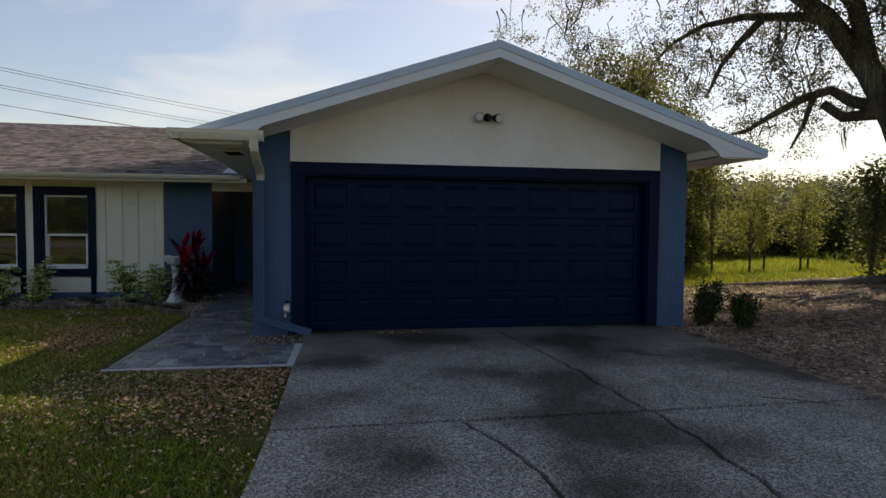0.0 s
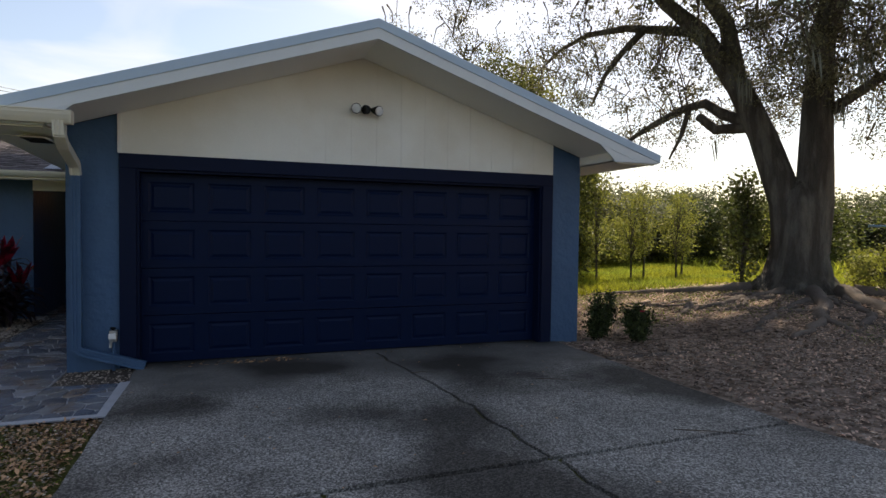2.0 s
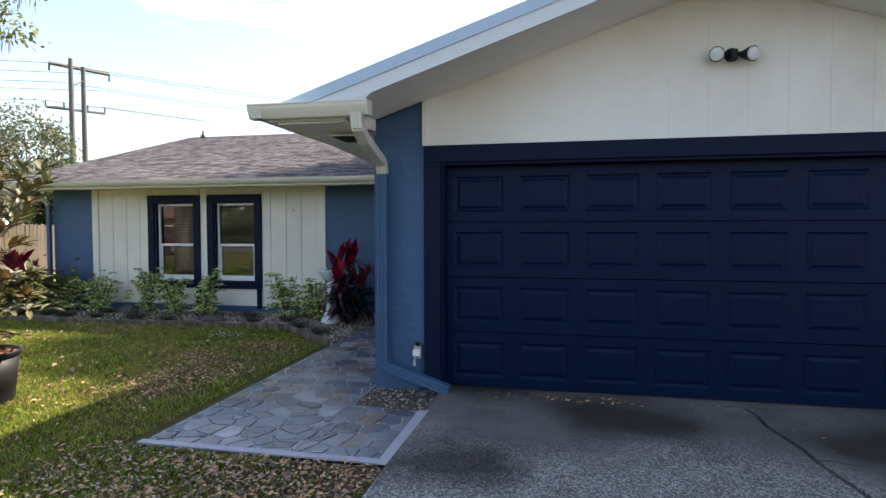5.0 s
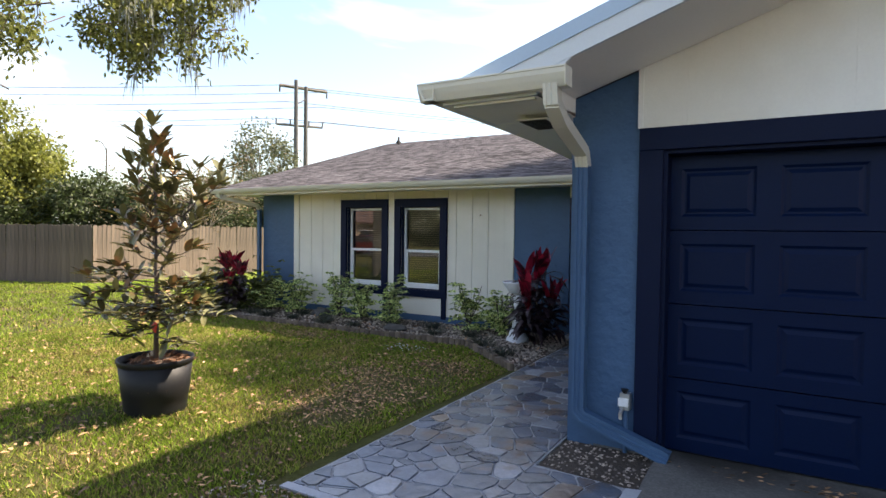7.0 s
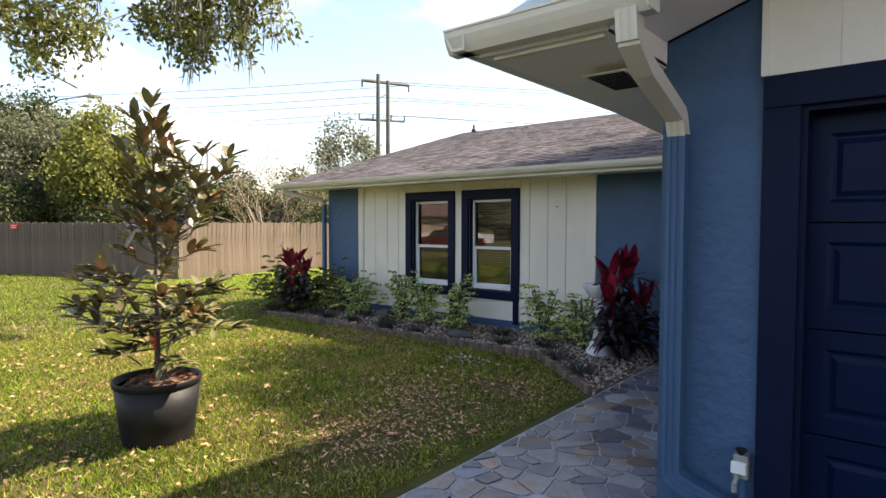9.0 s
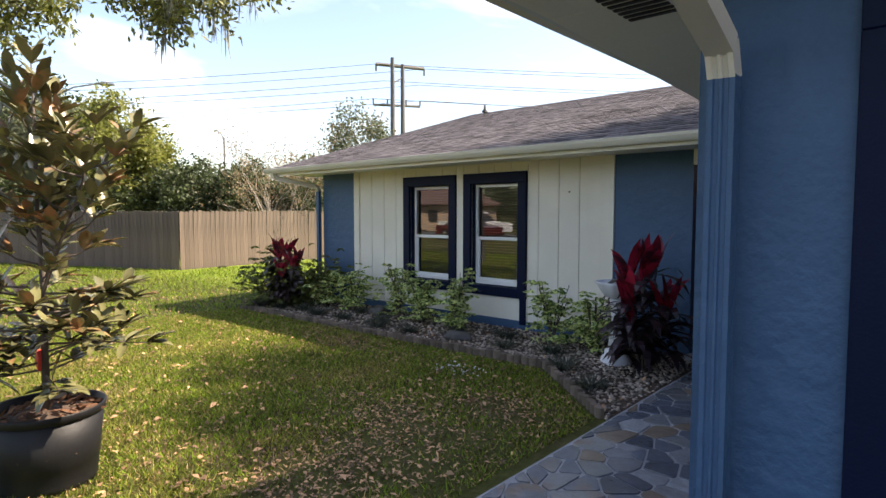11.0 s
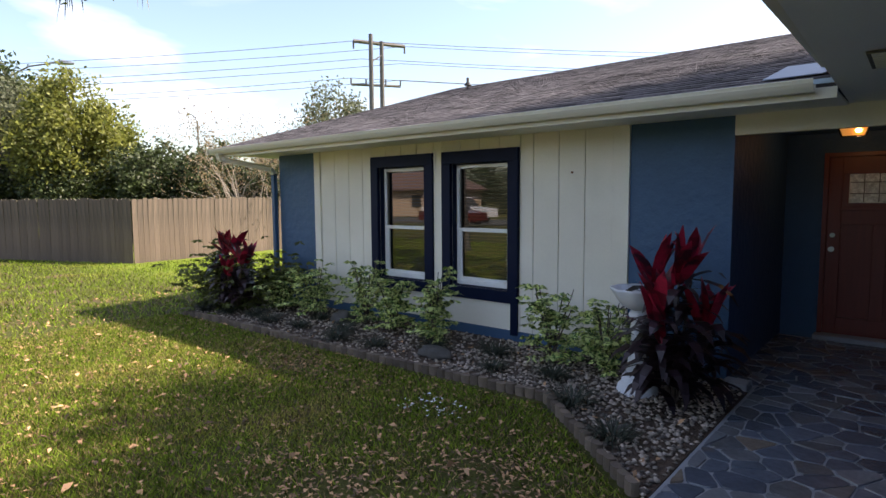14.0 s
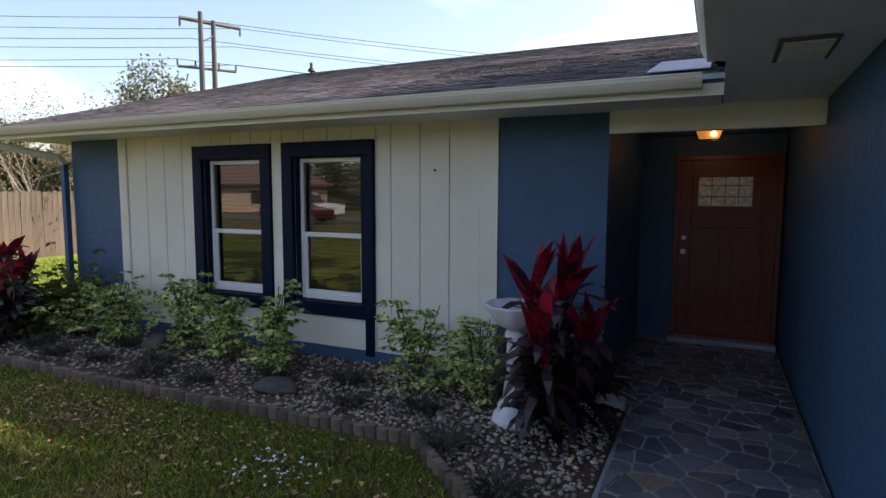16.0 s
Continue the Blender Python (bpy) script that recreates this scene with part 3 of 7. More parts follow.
fixnormals(part("backing", M().prism([(gx_a, 2.437), (gx_b, 2.437), (gx_b, top(gx_b) + 0.02), (CX, top(CX) + 0.02), (gx_a, top(gx_a) + 0.02)], "y", GY - 0.016, GY), m_gable, gable))
fixnormals(part("edge_strip", M().box(gx_a - 0.012, gx_a + 0.02, GY - 0.035, GY - 0.001, 2.437, top(gx_a)), m_white, gable, "white edge strip"))

trim = thing("garage_door_trim", "dark navy painted boards round the garage door", kind="structure")
part("head_board", M().box(-0.66, 4.54, GY - 0.035, GY - 0.002, OZ - 0.005, 2.435, 0.004), m_navy, trim)
part("side_board", M().box(-0.66, OX0 + 0.004, GY - 0.035, GY - 0.002, 0.17, OZ - 0.006, 0.004), m_navy, trim)
part("side_board", M().box(OX1 - 0.004, 4.54, GY - 0.035, GY - 0.002, 0.17, OZ - 0.006, 0.004), m_navy, trim)
for a, b in ((OX0, OX0 + 0.03), (OX1 - 0.03, OX1)):
    part("jamb", M().box(a, b, GY - 0.001, GY + 0.19, 0.17, OZ - 0.03), m_navy, trim)
part("head_jamb", M().box(OX0, OX1, GY - 0.001, GY + 0.19, OZ - 0.03, OZ), m_navy, trim)

# roof of the garage: two slopes with boarded edges
roof_g = thing("garage_roof", "grey asphalt shingle gable roof with pale fascia boards", kind="structure")
t = 0.06
for s in (-1, 1):
    edge = CX + s * EH
    v = [(CX, RZ), (edge, rz(EH)), (edge, rz(EH) - t), (CX, RZ - t)]
    fixnormals(part("deck", M().prism(v, "y", RY0 + 0.012, GBACK + 0.5), m_shingle, roof_g))
    # drip edge over the fascia
    fixnormals(part("drip_edge", M().prism([(CX, RZ + 0.022), (edge, rz(EH) + 0.022), (edge, rz(EH) - 0.075), (CX, RZ - 0.075)], "y", RY0 - 0.012, RY0 + 0.010), m_drip, roof_g, "pale blue grey metal drip edge"))
    fixnormals(part("rake_fascia", M().prism([(CX, RZ - 0.07), (edge, rz(EH) - 0.07), (edge, 2.572), (CX + s * 3.4, rz(3.4) - 0.19), (CX, RZ - 0.19)], "y", RY0, RY0 + 0.025), m_fascia, roof_g, "pale painted fascia board"))
    fixnormals(part("rake_soffit", M().prism([(CX, RZ - 0.17), (CX + s * 3.06, rz(3.06) - 0.17), (CX + s * 3.06, rz(3.06) - 0.19), (CX, RZ - 0.19)], "y", RY0 + 0.026, GY - 0.003 - 0.03), m_soffit, roof_g))
    # boxed return at the eave
    sb = 2.56
    face = [(CX + s * 2.82, rz(2.82) - 0.188), (CX + s * 3.02, rz(EH) - 0.045), (CX + s * 3.05, sb), (CX + s * (EH - 0.02), sb), (CX + s * (EH - 0.02), rz(EH) - 0.02), (CX + s * 2.7, rz(2.7) - 0.1)]
    fixnormals(part("eave_return", M().prism(face, "y", RY0 + 0.004, RY0 + 0.03), m_fascia, roof_g))
    wx = GX0 if s < 0 else GX1
    fixnormals(part("return_cheek", M().prism([(CX + s * 3.05, sb + 0.003), (CX + s * 3.07, sb + 0.003), (CX + s * 3.07, rz(3.07) - 0.1), (CX + s * 3.05, rz(3.05) - 0.1)], "y", RY0 + 0.031, GY - 0.003), m_soffit, roof_g))
    x0, x1 = sorted((CX + s * 3.05, CX + s * (EH - 0.04)))
    part("soffit_strip", M().box(x0 + 0.05, x1 - 0.02, RY0 + 0.035, RY0 + 0.075, sb - 0.016, sb - 0.001), m_gutter, roof_g, "thin cream strip under the soffit")
    part("return_soffit", M().box(x0, x1, RY0 + 0.031, GY - 0.003, sb, sb + 0.02), m_soffit, roof_g)
    x0, x1 = sorted((wx, CX + s * (EH - 0.04)))
    ye, ze = (12.22, 2.412) if s < 0 else (GBACK, sb)
    part("eave_soffit", M().prism([(GY - 0.002, sb - 0.002), (ye, ze), (ye, ze + 0.018), (GY - 0.002, sb + 0.018)], "x", x0 + (0 if s < 0 else 0.003), x1 - (0.003 if s < 0 else 0)), m_soffit, roof_g)
    x0, x1 = sorted((CX + s * (EH - 0.04), CX + s * (EH - 0.015)))
    part("eave_fascia", M().box(x0, x1, RY0 + 0.031, 11.5 if s < 0 else GBACK, sb, rz(EH) - 0.03), m_fascia, roof_g)
# ragged shingle edge along the rake
rr = np.random.default_rng(8)
tabs = M()
for s in (-1, 1):
    d = 0.05
    while d < EH:
        w = 0.14
        z = rz(d)
        x0, x1 = sorted((CX + s * d, CX + s * min(d + w + 0.03, EH + 0.02)))
        zz = lambda x: rz(x - CX)
        dy = rr.uniform(0, 0.02)
        tabs.add([(x0, RY0 - 0.004 - 0.3 * dy, zz(x0) + 0.008), (x1, RY0 - 0.004 - 0.3 * dy, zz(x1) + 0.008), (x1, GBACK + 0.5, zz(x1) + 0.008), (x0, GBACK + 0.5, zz(x0) + 0.008),
                  (x0, RY0 - 0.004 - 0.3 * dy, zz(x0) + 0.018 + (0.006 if s > 0 else 0)), (x1, RY0 - 0.004 - 0.3 * dy, zz(x1) + 0.018 + (0.006 if s < 0 else 0)), (x1, GBACK + 0.5, zz(x1) + 0.018), (x0, GBACK + 0.5, zz(x0) + 0.018)],
                 [(0, 1, 5, 4), (1, 2, 6, 5), (2, 3, 7, 6), (3, 0, 4, 7), (4, 5, 6, 7), (3, 2, 1, 0)])
        d += w
tagged(part("shingle_course", tabs, m_shingle, roof_g), kind="stuff")


def gutter_section(z, h=0.115):
    """Outline (outward, up) of an ogee gutter whose back stands at 0 and whose rim lies at z."""
    return [(u, z - d * h) for u, d in ((0.0, 0), (0.0, 1), (0.075, 1), (0.085, 0.87), (0.10, 0.65), (0.115, 0.35), (0.118, 0.10), (0.125, 0.09), (0.125, 0), (0.115, 0), (0.108, 0.26), (0.07, 0.87), (0.008, 0.91), (0.008, 0))]


gutter = thing("gutter", "cream metal gutter round the garage eave", "gutter", at=(-1.8, 7.2, 2.6))
gm = Matrix.Translation((1.8, -7.2, -2.6))


def local(ob, at):
    ob.data.transform(Matrix.Translation((-at[0], -at[1], -at[2])))
    return ob


GZ = 2.69
local(fixnormals(part("front_run", M().prism([(RY0 - 0.002 - u, w) for u, w in gutter_section(GZ)], "x", -1.93, -0.90), m_gutter, gutter)), (-1.8, 7.2, 2.6))
local(fixnormals(part("side_run", M().prism([(-1.805 - u, w) for u, w in gutter_section(GZ)], "y", 7.13, 11.56), m_gutter, gutter)), (-1.8, 7.2, 2.6))
local(part("end_cap", M().box(-0.90, -0.895, RY0 - 0.127, RY0 - 0.002, GZ - 0.115, GZ), m_gutter, gutter), (-1.8, 7.2, 2.6))


def downspout(at, pts_top, pts_blue, size, name_label, groove=True):
    e = thing("downspout", name_label, "downspout", at=at)
    def run(pts, material, nm, lab=""):
        m = M()
        for i in range(len(pts) - 1):
            a, b = Vector(pts[i]), Vector(pts[i + 1])
            d = (b - a).normalized()
            n = Vector((0, -1, 0)) if abs(d.y) < 0.9 else Vector((0, 0, 1))
            u = d.cross(n).normalized()
            n = u.cross(d).normalized()
            w, h = size
            prof = [(-w, -h), (-w * 0.6, -h), (-w * 0.5, -h * 0.8), (-w * 0.2, -h * 0.8), (-w * 0.1, -h), (w * 0.1, -h), (w * 0.2, -h * 0.8), (w * 0.5, -h * 0.8), (w * 0.6, -h), (w, -h), (w, h), (-w, h)] if groove else [(-w, -h), (w, -h), (w, h), (-w, h)]
            k = len(prof)
            ea, eb = a - d * 0.004, b + d * 0.012
            v = [ea + u * p[0] - n * p[1] for p in prof] + [eb + u * p[0] - n * p[1] for p in prof]
            m.add(v, [tuple(range(k))[::-1], tuple(range(k, 2 * k))] + [(j, (j + 1) % k, k + (j + 1) % k, k + j) for j in range(k)])
        return local(fixnormals(part(nm, m, material, e, lab)), at)
    if pts_top:
        run(pts_top, m_gutter, "elbow", "cream metal elbow")
    run(pts_blue, m_stucco if groove else m_blueband, "pipe", "blue painted pipe")
    return e


DX = -1.036
downspout((DX, 7.96, 0.2), [(DX + 0.035, 7.19, 2.60), (DX + 0.035, 7.21, 2.49), (DX + 0.02, 7.40, 2.41), (DX + 0.003, 7.90, 2.28), (DX, 7.955, 2.185)],
          [(DX, 7.955, 2.185), (DX, 7.955, 0.42), (DX + 0.04, 7.95, 0.38), (-0.42, 7.93, 0.20)], (0.045, 0.04), "ribbed downspout with cream elbow, painted blue down the stucco wall")

# garage door: four sections of eight raised panels
gd = thing("garage_door", "dark navy sectional garage door with raised panels", "garage door", at=(1.94, 8.2, 0.17))
DY = 8.19
sec_h = (2.255 - 0.175) / 4
pw = (OX1 - OX0 - 0.06) / 8


def door_panel_mesh(w, h):
    """A pressed panel: sunk border round a raised field."""
    m = M()
    lv = [(0.0, 0.0), (0.07, 0.0), (0.088, 0.014), (0.10, 0.014), (0.125, 0.003)]
    vh = [(0.0, 0.0), (0.09, 0.0), (0.108, 0.014), (0.12, 0.014), (0.145, 0.003)]
    rings = []
    for (a, dy), (b, _) in zip(lv, vh):
        rings.append([(a, dy, b), (w - a, dy, b), (w - a, dy, h - b), (a, dy, h - b)])
    v = [p for r in rings for p in r]
    f = [(i * 4 + k, i * 4 + (k + 1) % 4, i * 4 + 4 + (k + 1) % 4, i * 4 + 4 + k) for i in range(4) for k in range(4)] + [(16, 17, 18, 19)]
    return m.add(v, f).mesh("panel", m_navydoor)


pm = door_panel_mesh(pw, sec_h - 0.008)
for r in range(4):
    sect = part("section", M().box(OX0 + 0.03 - 1.94, OX1 - 0.03 - 1.94, DY - 8.2 + 0.016, DY - 8.2 + 0.05, 0.008 + r * sec_h, (r + 1) * sec_h - 0.004), m_navydoor, gd)
    for c in range(8):
        o = part("panel", pm, None, sect)
        o.location = (OX0 + 0.03 - 1.94 + c * pw, DY - 8.2, 0.008 + r * sec_h)
part("bottom_seal", M().box(OX0 + 0.03 - 1.94, OX1 - 0.03 - 1.94, DY - 8.19, DY - 8.16, 0.0, 0.012), m_black, gd)

# ---- house wing ----
WT = 2.42             # top of the walls
E0 = 11.50            # eave's edge
wins = [(-6.85, -6.03, "window_1"), (-5.62, -4.81, "window_2")]
WZ0, WZ1 = 0.70, 2.13
structure("wall_house_blue_west", M().box(HX0, -8.20, HY, HY + 0.2, 0.0, WT), m_stucco, "blue stucco wall at the house corner")
structure("wall_house_blue", M().box(-3.45, -2.56, HY, HY + 0.2, 0.0, WT), m_stucco, "blue stucco wall beside the porch")
hw = M()
hw.box(-8.20, wins[0][0], HY + 0.02, HY + 0.2, 0.0, WT)
hw.box(wins[0][1], wins[1][0], HY + 0.02, HY + 0.2, 0.0, WT)
hw.box(wins[1][1], -3.45, HY + 0.02, HY + 0.2, 0.0, WT)
for a, b, _ in wins:
    hw.box(a, b, HY + 0.02, HY + 0.2, 0.0, WZ0)
    hw.box(a, b, HY + 0.02, HY + 0.2, WZ1, WT)
structure("wall_house_front", hw, m_cream, "cream siding wall with two windows")
structure("foundation_band", M().box(-8.20, -3.45, HY - 0.012, HY + 0.018, 0.0, 0.265), m_blueband, "blue painted foundation strip")
structure("wall_house_west", M().box(HX0, HX0 + 0.2, HY + 0.2, 22.4, 0.0, WT), m_stucco, "blue stucco end wall")
structure("wall_house_back", M().box(HX0, GX0, 22.4, 22.6, 0.0, WT), m_stucco, "blue stucco wall")
structure("wall_house_gable", M().prism([(11.9, WT), (22.7, WT), (17.3, 4.05)], "x", HX0, HX0 + 0.15), m_cream, "cream gable end")
structure("floor_house", M().box(HX0 + 0.2, -2.66, HY + 0.2, 22.4, 0.0, 0.2), m_dark, "dark floor indoors")
structure("ceiling_house", M().box(HX0 + 0.2, GX0, HY + 0.2, 22.4, WT, WT + 0.05), m_dark, "dark ceiling indoors")
structure("partition", M().box(HX0 + 0.2, -2.56, 15.5, 15.6, 0.2, WT), m_tan, "tan wall indoors")
# porch recess
structure("wall_porch_west", M().box(-2.76, -2.56, HY + 0.2, 14.5, 0.0, WT), m_stucco, "blue stucco wall of the porch")
pb = M().box(-2.56, -2.20, 14.5, 14.65, 0.0, WT).box(-2.20, -1.16, 14.5, 14.65, 2.19, WT)
structure("wall_porch_back", pb, m_stucco, "blue stucco wall round the front door")
structure("ceiling_porch", M().box(-2.56, GX0, HY + 0.05, 14.5, 2.40, 2.42), m_blueband, "dark painted porch ceiling")
structure("porch_beam", M().box(-2.558, GX0 - 0.002, HY - 0.02, HY + 0.045, 2.235, WT - 0.001, 0.004), m_cream, "cream beam over the porch opening")

# siding boards, with grooves between
siding = thing("siding", "cream vertical grooved siding boards", kind="structure")
marks = [-8.20, -8.06, -7.75, -7.45, -7.17, -6.99, -5.90, -5.76, -4.66, -4.50, -4.20, -3.91, -3.62, -3.45]


def board(a, b, z0, z1, y=0.0, nm="board"):
    part(nm, M().box(a + 0.004, b - 0.004, HY - 0.002 - y, HY + 0.019, z0, z1, 0.002), m_cream, siding)


for a, b in zip(marks[:-1], marks[1:]):
    if (a, b) in ((-6.99, -5.90), (-5.76, -4.66)):
        continue
    corner = a in (-8.20, -3.62)
    board(a, b, 0.267, WT - 0.002, 0.018 if corner else 0.0, "corner_board" if corner else "board")
for a, b in ((-6.99, -5.90), (-5.76, -4.66)):
    k = 4
    for i in range(k):
        board(a + (b - a) * i / k, a + (b - a) * (i + 1) / k, 2.275, WT - 0.002)
    board(a, b, 0.267, 0.57)

wt = thing("window_trim", "dark navy painted boards round the two windows", kind="structure")


def tb(x0, x1, z0, z1):
    part("trim_board", M().box(x0, x1, HY - 0.035, HY + 0.019, z0, z1, 0.004), m_navy, wt)


for a, b, _ in wins:
    tb(a - 0.13, b + 0.13, WZ1, 2.272)
    tb(a - 0.13, a, 0.70, WZ1)
    tb(b, b + 0.13, 0.70, WZ1)
    tb(a - 0.13, b + 0.13, 0.57, 0.70)
    tb(b + 0.04, b + 0.13, 0.22, 0.57)
    for x0, x1, z0, z1 in ((a, a + 0.012, WZ0, WZ1), (b - 0.012, b, WZ0, WZ1), (a + 0.012, b - 0.012, WZ1 - 0.012, WZ1), (a + 0.012, b - 0.012, WZ0, WZ0 + 0.012)):
        part("reveal", M().box(x0, x1, HY + 0.0195, HY + 0.085, z0, z1), m_navy, wt)


def window(a, b, nm):
    e = thing(nm, "white vinyl sash window with closed blinds behind the glass", kind="structure", at=(a, HY + 0.085, WZ0))
    w, h = b - a, WZ1 - WZ0
    mid = 0.66
    fr = part("window_frame", M().box(0.012, 0.05, 0, 0.06, 0.012, h - 0.012, 0.003).box(w - 0.05, w - 0.012, 0, 0.06, 0.012, h - 0.012, 0.003).box(0.05, w - 0.05, 0, 0.06, h - 0.05, h - 0.012, 0.003).box(0.05, w - 0.05, -0.02, 0.06, 0.012, 0.06, 0.003), m_vinyl, e)
    part("meeting_rail", M().box(0.05, w - 0.05, -0.006, 0.04, mid - 0.022, mid + 0.022, 0.003), m_vinyl, e)
    part("lower_sash", M().box(0.05, 0.085, 0.005, 0.035, 0.06, mid - 0.022, 0.002).box(w - 0.085, w - 0.05, 0.005, 0.035, 0.06, mid - 0.022, 0.002).box(0.085, w - 0.085, 0.005, 0.035, 0.06, 0.10, 0.002), m_vinyl, e)
    for z0, z1, x in ((0.10, mid - 0.022, 0.085), (mid + 0.022, h - 0.05, 0.05)):
        p = part("pane", M().add([(x, 0.022, z0), (w - x, 0.022, z0), (w - x, 0.022, z1), (x, 0.022, z1)], [(0, 1, 2, 3)]), m_glass, e)
        p.visible_shadow = False
    return e


for a, b, nm in wins:
    window(a, b, nm)
    bl = thing("window_blind", "closed brown slatted window blind", "blind", group="window blinds", at=(a + 0.03, HY + 0.2, WZ0 + 0.02))
    w = b - a - 0.06
    part("head_rail", M().box(0, w, 0, 0.04, WZ1 - WZ0 - 0.07, WZ1 - WZ0 - 0.03), m_blind, bl)
    n_sl = 34
    for i in range(n_sl):
        z = 0.02 + i * (WZ1 - WZ0 - 0.1) / n_sl
        part("slat", M().add([(0, 0.0, z), (w, 0.0, z), (w, 0.018, z + 0.034), (0, 0.018, z + 0.034), (0, 0.002, z), (w, 0.002, z), (w, 0.02, z + 0.034), (0, 0.02, z + 0.034)], [(0, 1, 2, 3), (7, 6, 5, 4), (0, 3, 7, 4), (1, 5, 6, 2), (0, 4, 5, 1), (3, 2, 6, 7)]), m_blind, bl)
tiny = thing("window_lock", "small white latch resting on the window frame", "latch", at=(-4.90, HY + 0.075, WZ0 + 0.06))
part("body", M().tube([(-0.02, 0, 0.015), (0.03, 0, 0.02)], [0.015, 0.02], 8), m_white, tiny)
part("knob", M().tube([(0.03, -0.012, 0.02), (0.03, 0.01, 0.02)], 0.022, 8), m_white, tiny)
screw = thing("wall_hook", "small rusty screw in the siding", "screw", at=(-4.05, HY - 0.004, 1.98))
part("head", M().tube([(0, -0.008, 0), (0, 0.004, 0)], 0.012, 8), m_chip, screw)

# roof of the house
RHZ, RHY = 4.18, 17.3
EZ = 2.49
HSL = (RHZ - EZ) / (RHY - E0)
RX0, RX1 = -9.62, 2.0
roof_h = thing("house_roof", "brown grey asphalt shingle roof", kind="structure")
fixnormals(part("deck", M().prism([(E0, EZ), (RHY, RHZ), (2 * RHY - E0, EZ), (2 * RHY - E0, EZ - 0.05), (RHY, RHZ - 0.05), (E0, EZ - 0.05)], "x", RX0, RX1), m_shingle, roof_h))
part("soffit", M().box(RX0 + 0.02, GX0 - 0.64, E0 + 0.03, HY - 0.003, 2.40, 2.42), m_soffit, roof_h)
part("end_soffit", M().box(RX0 + 0.02, HX0 - 0.002, HY - 0.003, 22.9, 2.40, 2.42), m_soffit, roof_h)
part("fascia", M().box(RX0, -1.78, E0, E0 + 0.022, 2.365, EZ - 0.052), m_gutter, roof_h, "cream fascia board")
for k, (ya, yb) in enumerate(((E0, RHY), (2 * RHY - E0, RHY))):
    fixnormals(part("rake_fascia", M().prism([(ya, EZ - 0.052), (yb, RHZ - 0.052), (yb, RHZ - 0.19), (ya, EZ - 0.13)], "x", RX0 - 0.001, RX0 + 0.02), m_gutter, roof_h))
fixnormals(part("drip_edge", M().prism([(E0 - 0.02, EZ + 0.004), (E0 + 0.05, EZ + 0.022), (E0 + 0.05, EZ + 0.014), (E0 - 0.012, EZ - 0.004), (E0 - 0.012, EZ - 0.03), (E0 - 0.02, EZ - 0.03)], "x", RX0, -1.78), m_drip, roof_h))
fl_pts = [(x, y, EZ + (y - E0) * HSL + lift) for lift in (0.036, 0.030) for x, y in ((-2.23, 11.56), (-1.86, 11.56), (-1.86, 12.25), (-2.20, 12.25))]
fixnormals(part("flashing", M().add(fl_pts, [(0, 1, 2, 3), (7, 6, 5, 4), (0, 4, 5, 1), (1, 5, 6, 2), (2, 6, 7, 3), (3, 7, 4, 0)]), m_flash, roof_h, "pale metal flashing"))
gh = thing("gutter", "cream metal gutter along the house eave", "gutter", at=(-5.8, 11.45, 2.45))
local(fixnormals(part("run", M().prism([(E0 - 0.002 - u, w) for u, w in gutter_section(2.485, 0.08)], "x", -9.66, -1.90), m_gutter, gh)), (-5.8, 11.45, 2.45))
local(part("end_cap", M().box(-9.665, -9.66, E0 - 0.127, E0 - 0.002, 2.405, 2.485), m_gutter, gh), (-5.8, 11.45, 2.45))
downspout((-9.1, 12.1, 0.12), [(-9.45, 11.44, 2.42), (-9.45, 11.47, 2.34), (-9.12, 12.1, 2.20), (-9.12, 12.17, 2.12)], [(-9.12, 12.17, 2.12), (-9.12, 12.17, 0.15)], (0.035, 0.03), "downspout at the house corner, cream above and blue below", groove=False)
vp = thing("vent_pipe", "short dark plumbing vent on the roof", "vent pipe", at=(-9.05, 17.0, 4.1))
vp["label"] = "short dark plumbing vent pipe through the roof shingles"
part("pipe", M().tube([(0, 0, 0.0), (0, 0, 0.20)], 0.03, 10), m_pole, vp)
part("collar", M().tube([(0, 0, 0.04), (0, 0, 0.10)], [0.08, 0.045], 10), m_black, vp)

# soffit vents
for i, (x, y, z) in enumerate(((-1.36, 7.95, 2.518), (-1.45, 10.85, 2.452))):
    sv = thing("soffit_vent", "small louvred vent in the soffit", "vent", group="soffit vents", at=(x, y, z))
    sv.rotation_euler = (-0.035 * i, 0, 0)
    # second vent: the dark plate paints in the shade between its pale slats
    part("frame", M().box(-0.12, 0.12, -0.2, 0.2, -0.006, 0.0), m_pole if i else m_soffit, sv)
    for k in range(8):
        part("slat", M().box(-0.1, 0.1, -0.175 + k * 0.048, -0.15 + k * 0.048, -0.012, -0.0065), m_black if not i else m_soffit, sv)

# front door
fd = thing("door_1", "red brown panelled front door with a small leaded window", kind="structure", at=(-2.2, 14.5, 0.2))
part("door_frame", M().box(0.0, 0.045, -0.02, 0.1, 0, 1.99).box(0.985, 1.03, -0.02, 0.1, 0, 1.99).box(0.0455, 0.9845, -0.018, 0.1, 1.945, 1.988), m_reddoor, fd)
leaf = M()
leaf.box(0.045, 0.985, 0.04, 0.06, 0.0, 1.945)
leaf.box(0.045, 0.17, 0.02, 0.0395, 0.0, 1.945, 0.003).box(0.86, 0.985, 0.02, 0.0395, 0.0, 1.945, 0.003)
